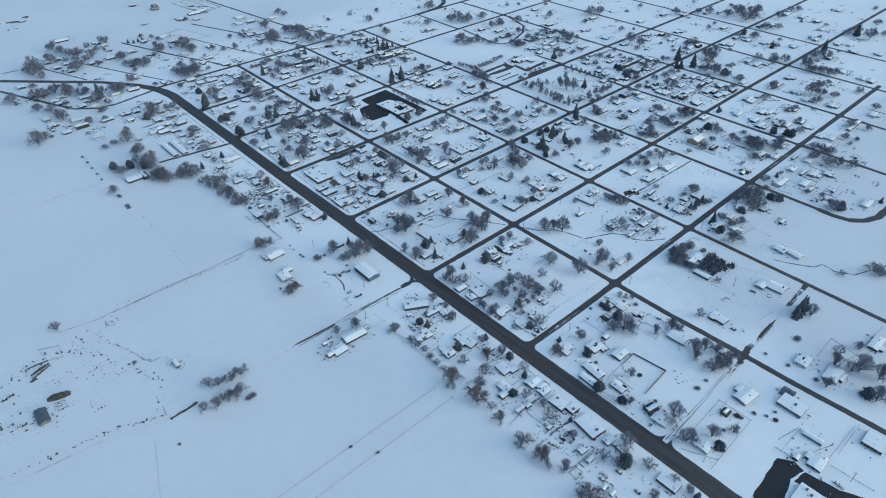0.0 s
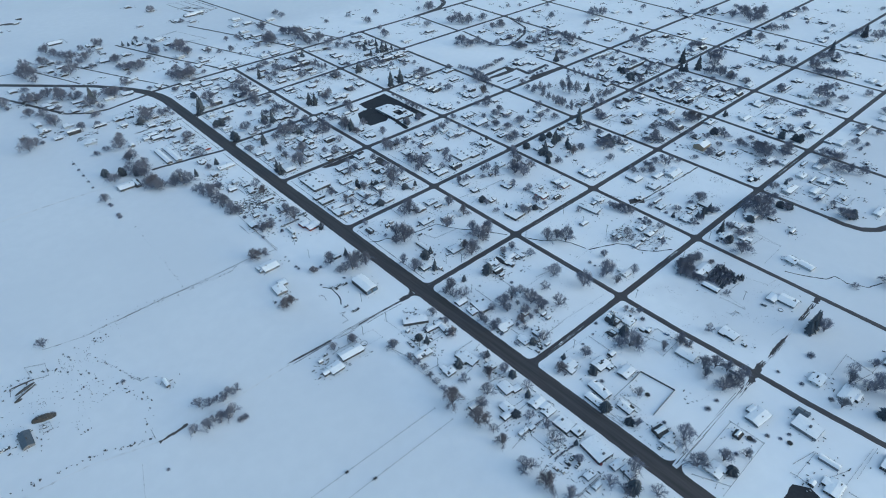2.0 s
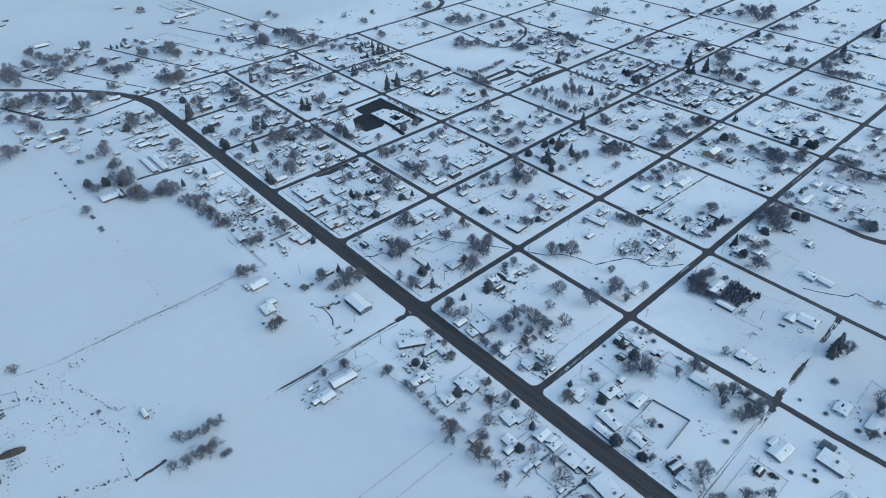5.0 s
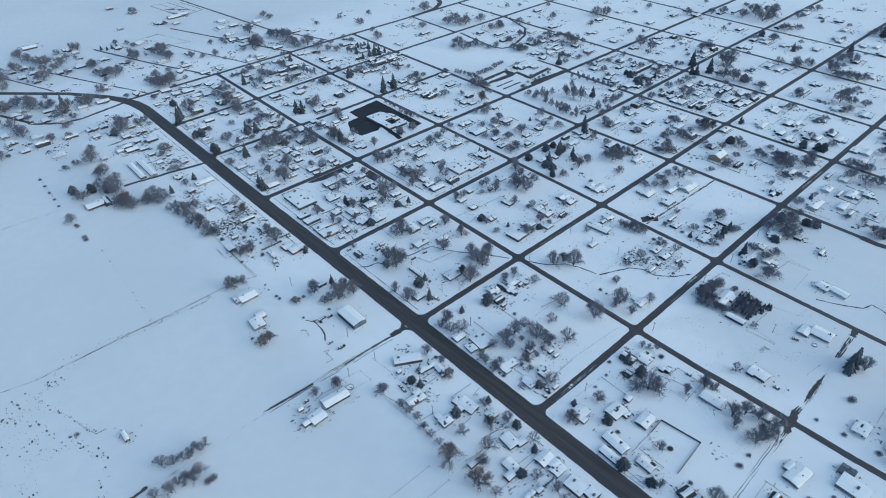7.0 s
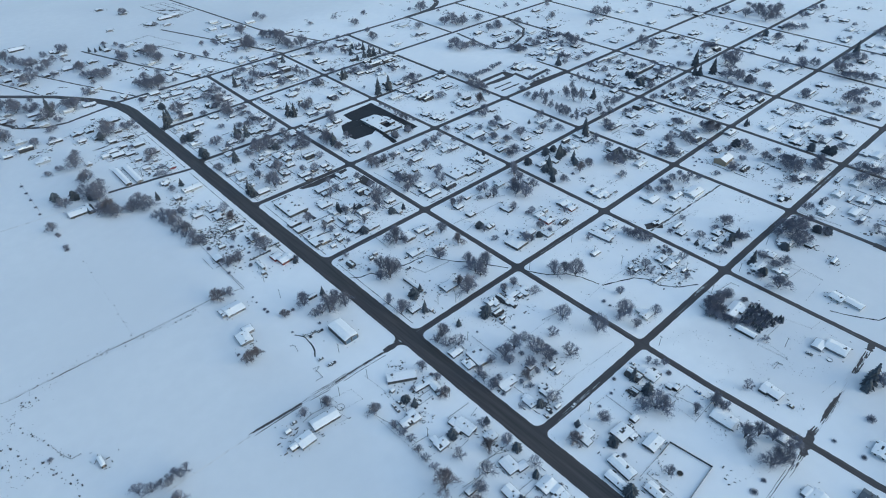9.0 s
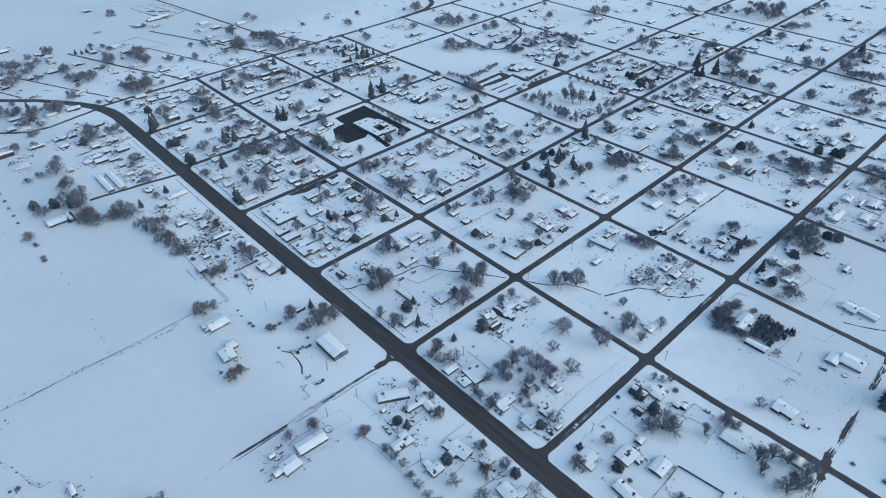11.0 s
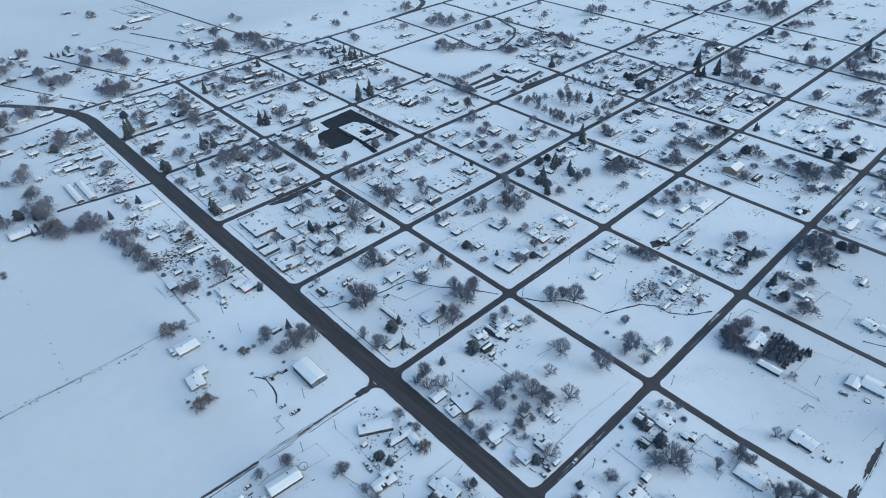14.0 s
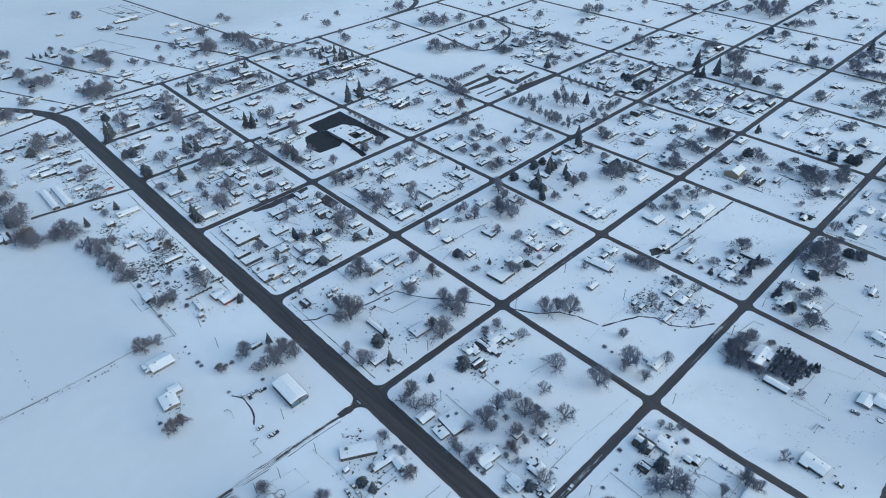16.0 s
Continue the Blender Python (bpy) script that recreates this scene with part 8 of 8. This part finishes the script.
fence([(-69.9, -98.9), (-65.7, -100.0), (-70.0, -102.4)], 151)
fence([(-62.1, -160.9), (-60.4, -168.9), (-58.4, -174.2)], 152)
fence([(-40.2, -171.8), (-29.7, -170.4), (-15.3, -170.6)], 153)
fence([(-46.8, -130.0), (-44.6, -156.0), (-44.5, -166.6)], 154, True)
fence([(208.4, -244.5), (212.8, -258.5)], 155)
fence([(190.1, -253.6), (188.1, -263.8), (189.9, -272.7)], 156)
fence([(223.8, -307.3), (228.1, -324.5), (239.0, -326.0)], 157, True)
fence([(189.0, -308.1), (186.1, -324.8)], 158, True)
fence([(169.6, -323.3), (176.0, -323.1), (176.5, -325.9)], 159)
fence([(60.8, -420.7), (61.2, -426.9), (59.9, -434.0)], 160)
fence([(68.5, -419.0), (87.1, -424.0)], 161)
fence([(72.5, -437.7), (89.5, -445.1)], 162)
fence([(87.9, -451.1), (120.5, -451.4)], 163)
fence([(-28.0, -196.6), (-10.0, -197.2)], 164)
fence([(-15.7, -205.9), (-8.3, -203.9)], 165)
for line in [[(-46.7, -285.1), (-32.4, -285.1), (-16.4, -285.5)], [(-42.6, -311.9), (-32.6, -312.5), (-23.7, -313.7)]]:
    for (ax, ay), (bx, by) in zip(line, line[1:]):
        n = max(2, int(math.hypot(bx - ax, by - ay) / 1.7))
        for i in range(n):
            tree("S", ax + (bx - ax) * i / n + tree_rnd.uniform(-.4, .4), ay + (by - ay) * i / n + tree_rnd.uniform(-.4, .4), tree_rnd.uniform(0.9, 1.5))


def trampoline(x, y, r):
    root = thing("trampoline", "round garden trampoline with a dark mat standing in snow", "trampoline", pose(x, y, 0), "trampolines")
    rim, mat_top = Shape(), Shape()
    ring = [(r * math.cos(6.2832 * i / 20), r * math.sin(6.2832 * i / 20)) for i in range(21)]
    for a, b in zip(ring, ring[1:]):
        rim.tube((*a, .9), (*b, .9), .07, .07, 5)
    mat_top.add([(.88 * u, .88 * v, .88) for u, v in ring[:20]] + [(.88 * u, .88 * v, .84) for u, v in ring[:20]],
                [tuple(range(20)), tuple(range(39, 19, -1))] + [(i, (i + 1) % 20, 20 + (i + 1) % 20, 20 + i) for i in range(20)])
    part("rim", rim.mesh("rim", VENT), root)
    part("mat", mat_top.mesh("mat", TYRE), root, "dark woven mat")
    leg = Shape().tube((0, 0, -.1), (0, 0, .9), .04, .04, 5).mesh("leg", PIPE)
    for i in range(0, 20, 4):
        part("leg", leg, root, at=pose(*ring[i], 0))


def stock_tank(x, y, r):
    """A ring wall of galvanised steel, filled with snow."""
    root = thing("stock_tank", "round galvanised water tank half buried in snow", "water tank", pose(x, y, 0), "stock tanks")
    s, fill = Shape(), Shape()
    n = 24
    for q, z in ((r, -.1), (r, .7), (r - .12, .7), (r - .12, .2)):
        s.v += [(q * math.cos(6.2832 * i / n), q * math.sin(6.2832 * i / n), z) for i in range(n)]
    s.f = [(n * k + i, n * k + (i + 1) % n, n * k + n + (i + 1) % n, n * k + n + i) for k in range(3) for i in range(n)]
    s.m = [0] * len(s.f)
    part("tank_wall", s.mesh("tank_wall", VENT), root)
    fill.v = [((r - .13) * math.cos(6.2832 * i / n), (r - .13) * math.sin(6.2832 * i / n), .42) for i in range(n)] + [(0, 0, .5)]
    fill.f = [(i, (i + 1) % n, n) for i in range(n)]
    fill.m = [0] * n
    part("snow_fill", fill.mesh("snow_fill", ROOF_SNOW), root, "smooth snow filling the tank")


for x, y, r in ((66.1, -390.5, 2.2), (82.3, -410.4, 2.0), (47, -322.6, 2.0)):
    trampoline(x, y, r)
for x, y, r in ((-75, -140.4, 2.6), (-41.7, -187.9, 1.1), (205.9, -346.6, 1.9), (-289.5, -53.0, 1.4)):
    stock_tank(x, y, r)

# more buildings along the lots of the crowded blocks
fill = random.Random(2024)
for bx, by, w, d, count in ((12, 132, 106, 110, 9), (12, 255, 106, 96, 10), (12, 362, 106, 106, 9), (128, 255, 112, 96, 8), (128, 362, 112, 106, 7), (250, 255, 116, 96, 6), (250, 362, 116, 106, 6),
                            (12, 6, 106, 110, 5), (128, 6, 112, 110, 6), (250, 6, 116, 110, 5), (128, -116, 112, 110, 4), (250, 130, 116, 112, 3), (-64, 250, 50, 100, 6), 
                            (378, -116, 112, 110, 7), (502, 6, 118, 110, 8), (502, 132, 118, 110, 7), (631, 6, 118, 110, 7),
                            (378, -238, 112, 110, 4), ):
    for _ in range(count * 3):
        if count <= 0:
            break
        x, y = bx + fill.uniform(6, w - 6), by + fill.uniform(6, d - 6)
        if fill.random() < .5:
            y = by + (8 if fill.random() < .5 else d - 8)
        if any(abs(x - q[0]) < q[2] / 2 + 7 and abs(y - q[1]) < q[3] / 2 + 6.5 for q in house_spots):
            continue
        count -= 1
        if fill.random() < .42:
            houses("s", [(x, y, fill.uniform(3.5, 8), fill.uniform(3, 5))])
        else:
            houses(fill.choice("hhhkb"), [(x, y, fill.uniform(8, 13), fill.uniform(7, 11))])
        if fill.random() < .8:
            trees("D", [(x + fill.uniform(-14, 14), y + fill.choice((-10, 10)), fill.uniform(2.5, 5))])


# yard bits round the buildings
def yard(rows, seed):
    rnd = random.Random(seed)
    s = Shape()
    for x, y, w, d in rows:
        for _ in range(rnd.randrange(8, 22)):
            a, q = rnd.uniform(0, 6.28), rnd.choice((1.0, 2.2)) * rnd.uniform(0.4, 4.5)
            px, py = x + math.cos(a) * (w / 2 + q), y + math.sin(a) * (d / 2 + q)
            if on_road(px, py):
                continue
            l, v, h = rnd.choice((.2, .25, .3, .4, .5, .7, 1.2)) * rnd.uniform(.7, 1.2), rnd.uniform(.12, .34), rnd.uniform(.2, .8)
            k = len(s.v)
            s.box(-l, l, -v, v, -.1, h, 0, v * .2)
            if rnd.random() < .4 and l < 2.5:
                s.box(-l * .9, l * .9, -v * .8, v * .8, h, h + .1, 1, v * .1)
            t = rnd.choice((0, 0, 1.5708, 1.5708, rnd.uniform(0, 3.14)))
            cs, sn = math.cos(t), math.sin(t)
            s.v[k:] = [(px + p * cs - r * sn, py + p * sn + r * cs, z) for p, r, z in s.v[k:]]
    tagged(new("yard_clutter", s.mesh("yard_clutter", JUNK, ROOF_SNOW)), "woodpiles, boards and tanks around snowy houses", "clutter", kind="stuff")


def lot_fences(rows, seed):
    """Thin broken board fences round the yards, one mesh for a district."""
    rnd = random.Random(seed)
    s = Shape()

    def run(ax, ay, bx, by):
        n = max(1, int(math.hypot(bx - ax, by - ay) / 3))
        for i in range(n):
            if rnd.random() < .14:
                continue
            p, q = i / n, (i + 1) / n
            x0, x1, y0, y1 = ax + (bx - ax) * p, ax + (bx - ax) * q, ay + (by - ay) * p, ay + (by - ay) * q
            if on_road(x0, y0) or on_road(x1, y1):
                continue
            v = 0.045
            s.box(min(x0, x1) - v, max(x0, x1) + v, min(y0, y1) - v, max(y0, y1) + v, -.1, rnd.uniform(.35, .75))
    for x, y, w, d in rows:
        if rnd.random() < .4 or x < -70 or (x < 330 and y < -10):
            continue
        l, r = x - w / 2 - rnd.uniform(3, 8), x + w / 2 + rnd.uniform(3, 8)
        lo, hi = y - d / 2 - rnd.uniform(2, 7), y + d / 2 + rnd.uniform(2, 9)
        sides = [(l, lo, l, hi), (r, lo, r, hi), (l, hi, r, hi), (l, lo, r, lo)]
        rnd.shuffle(sides)
        for a in sides[:rnd.choice((1, 2, 2, 3))]:
            run(*a)
    tagged(new("lot_fences", s.mesh("lot_fences", WOOD)), "low weathered board fences between snowy yards", "fence", kind="stuff")


house_spots.sort()
for k in range(0, len(house_spots), 40):
    yard(house_spots[k:k + 40], 600 + k)
    lot_fences(house_spots[k:k + 40], 1600 + k)

# small uncountable bits in the blocks
n = 0
for bx, by, w in ((8, -240, 112), (127, -240, 115), (8, -118, 112), (127, -118, 115), (8, 4, 112), (127, 4, 115), (250, -118, 120), (250, 4, 120), (250, -240, 120),
                  (8, 130, 112), (127, 252, 115), (8, 252, 112), (8, 360, 112), (127, 360, 115), (250, 130, 120), (250, 252, 120), (250, 360, 120), (378, -240, 116),
                  (378, -118, 116), (378, 4, 116), (502, -118, 120), (502, 4, 120), (502, -240, 120), (8, -360, 112), (127, -360, 115)):
    n += 1
    scatter("yard_clutter", "scattered timber, tanks and junk half under snow", "clutter", bx + 4, bx + w - 4, by + 4, by + 108, (150 if by > -10 or bx > 245 else 80) if n not in (2, 25) else 12, 0.42, JUNK, 200 + n, True, 9)
    scatter("dead_weeds", "dry weeds poking through the snow", "weeds", bx + 2, bx + w - 2, by + 2, by + 110, 260, 0.4, WEED, 300 + n, False, 24)
scatter("yard_clutter", "rows of machinery, wrecks and timber of a scrap yard in snow", "clutter", -58, -13, 62, 122, 330, 0.8, JUNK, 257, True, 24)
scatter("yard_clutter", "crowded junk and timber of a scrap yard half under snow", "clutter", 188, 234, -230, -184, 330, 0.55, JUNK, 256, True, 26)
scatter("yard_clutter", "scattered timber, tanks and junk half under snow", "clutter", -60, -14, 40, 190, 420, 0.55, JUNK, 251, True, 16)
scatter("yard_clutter", "scattered timber, tanks and junk half under snow", "clutter", -70, -14, 245, 440, 160, 0.6, JUNK, 252, True, 12)
scatter("yard_clutter", "scattered timber, tanks and junk half under snow", "clutter", -58, -14, -420, -130, 260, 0.6, JUNK, 253, True, 18)
scatter("dead_weeds", "dry weeds poking through the snow", "weeds", -330, -215, -70, 20, 260, 0.45, WEED, 254, False, 22)
scatter("yard_clutter", "old machinery and timber half under snow", "clutter", -345, -250, -80, -20, 50, 0.5, JUNK, 255, True, 8)

# the distant blocks: more trees, and clutter too small to count
rnd = random.Random(404)
FAR = [(bx, by) for bx in (378, 502, 631, 761, 894, 1020) for by in (-360, -240, -118, 4, 130, 252, 360, 480) if (bx, by) not in ((378, 130), (378, 252))] + \
      [(8, 360), (127, 360), (250, 360), (250, 252), (20, 485), (140, 485), (260, 485)]
for bx, by in FAR:
    for _ in range(2):
        far_trees.append((rnd.uniform(bx + 8, bx + 108), rnd.uniform(by + 8, by + 100), rnd.uniform(2.2, 5.5), 1.0))
    scatter("yard_clutter", "sheds, timber and junk of distant yards half under snow", "clutter", bx + 4, bx + 114, by + 4, by + 108, 60 if bx < 800 else 35, 0.75, JUNK, int(bx * 3 + by) + 2000, True, 10)
for x0, x1, y0, y1, count in ((-180, -20, 480, 640, 8), (-170, -30, 380, 450, 4), (-20, 110, 500, 700, 8), (150, 330, 500, 620, 8)):
    for _ in range(count):
        far_trees.append((rnd.uniform(x0, x1), rnd.uniform(y0, y1), rnd.uniform(2.2, 5.5), 1.0))
    scatter("yard_clutter", "sheds, timber and junk of distant yards half under snow", "clutter", x0, x1, y0, y1, 120, 1.0, JUNK, int(x0 * 3 + y0) + 9000, True, 12)
far_wood(far_trees, 12)
tagged(new("distant_houses", far_houses.mesh("distant_houses", ROOF_SNOW, SHINGLE, *WALLS.values())), "many low snow-roofed houses and sheds far off", "houses", kind="stuff")
scatter("yard_clutter", "distant farm buildings and junk half under snow", "clutter", -150, -40, 900, 1010, 26, 2.2, JUNK, 9901, True, 6)


# tufts and stones along field edges, and over the old farmyard
def tufts_along(pts, count, spread, size, seed):
    rnd = random.Random(seed)
    s = Shape()
    for _ in range(count):
        k = rnd.randrange(len(pts) - 1)
        t = rnd.random()
        (ax, ay), (bx, by) = pts[k], pts[k + 1]
        x, y = ax + (bx - ax) * t + rnd.gauss(0, spread), ay + (by - ay) * t + rnd.gauss(0, spread)
        r = size * rnd.choice((.3, .4, .6, 1.0))
        for _ in range(5):
            d = Vector((rnd.gauss(0, .8), rnd.gauss(0, .8), 1)).normalized()
            s.spike((x + d.x * .3 * r, y + d.y * .3 * r, -.05), (x + d.x * r, y + d.y * r, d.z * r), r * .4)
    tagged(new("dead_weeds", s.mesh("dead_weeds", WEED)), "dry weeds and stones along a field edge in snow", "weeds", kind="stuff")


tufts_along([(-235, -115), (-275, -100), (-340, -92), (-420, -88)], 70, 1.0, 1.5, 801)
tufts_along([(-240, -112), (-225, -80), (-250, -20), (-275, 5)], 60, 1.5, 1.3, 802)
tufts_along([(-360, -10), (-310, 0), (-270, 4), (-225, 10)], 110, 4.0, 1.2, 803)
tufts_along([(-290, -25), (-262, -30), (-240, -45)], 70, 9.0, 0.9, 804)
tufts_along([(-300, -60), (-330, -45), (-350, -30)], 50, 5.0, 1.4, 805)
tufts_along([(-104, 16), (-160, 22), (-230, 32)], 40, 1.0, 1.0, 806)

tufts_along([(-150.7, 152.0), (-151.7, 85.7), (-153.6, 23.2)], 26, 0.6, 0.9, 807)
tufts_along([(-246.9, 7.7), (-234.5, -25.1), (-222.6, -57.3)], 40, 0.8, 1.0, 808)
tufts_along([(-230.0, 19.4), (-194.4, 22.4), (-148.9, 19.6), (-97.2, 19.7)], 46, 1.6, 0.9, 809)
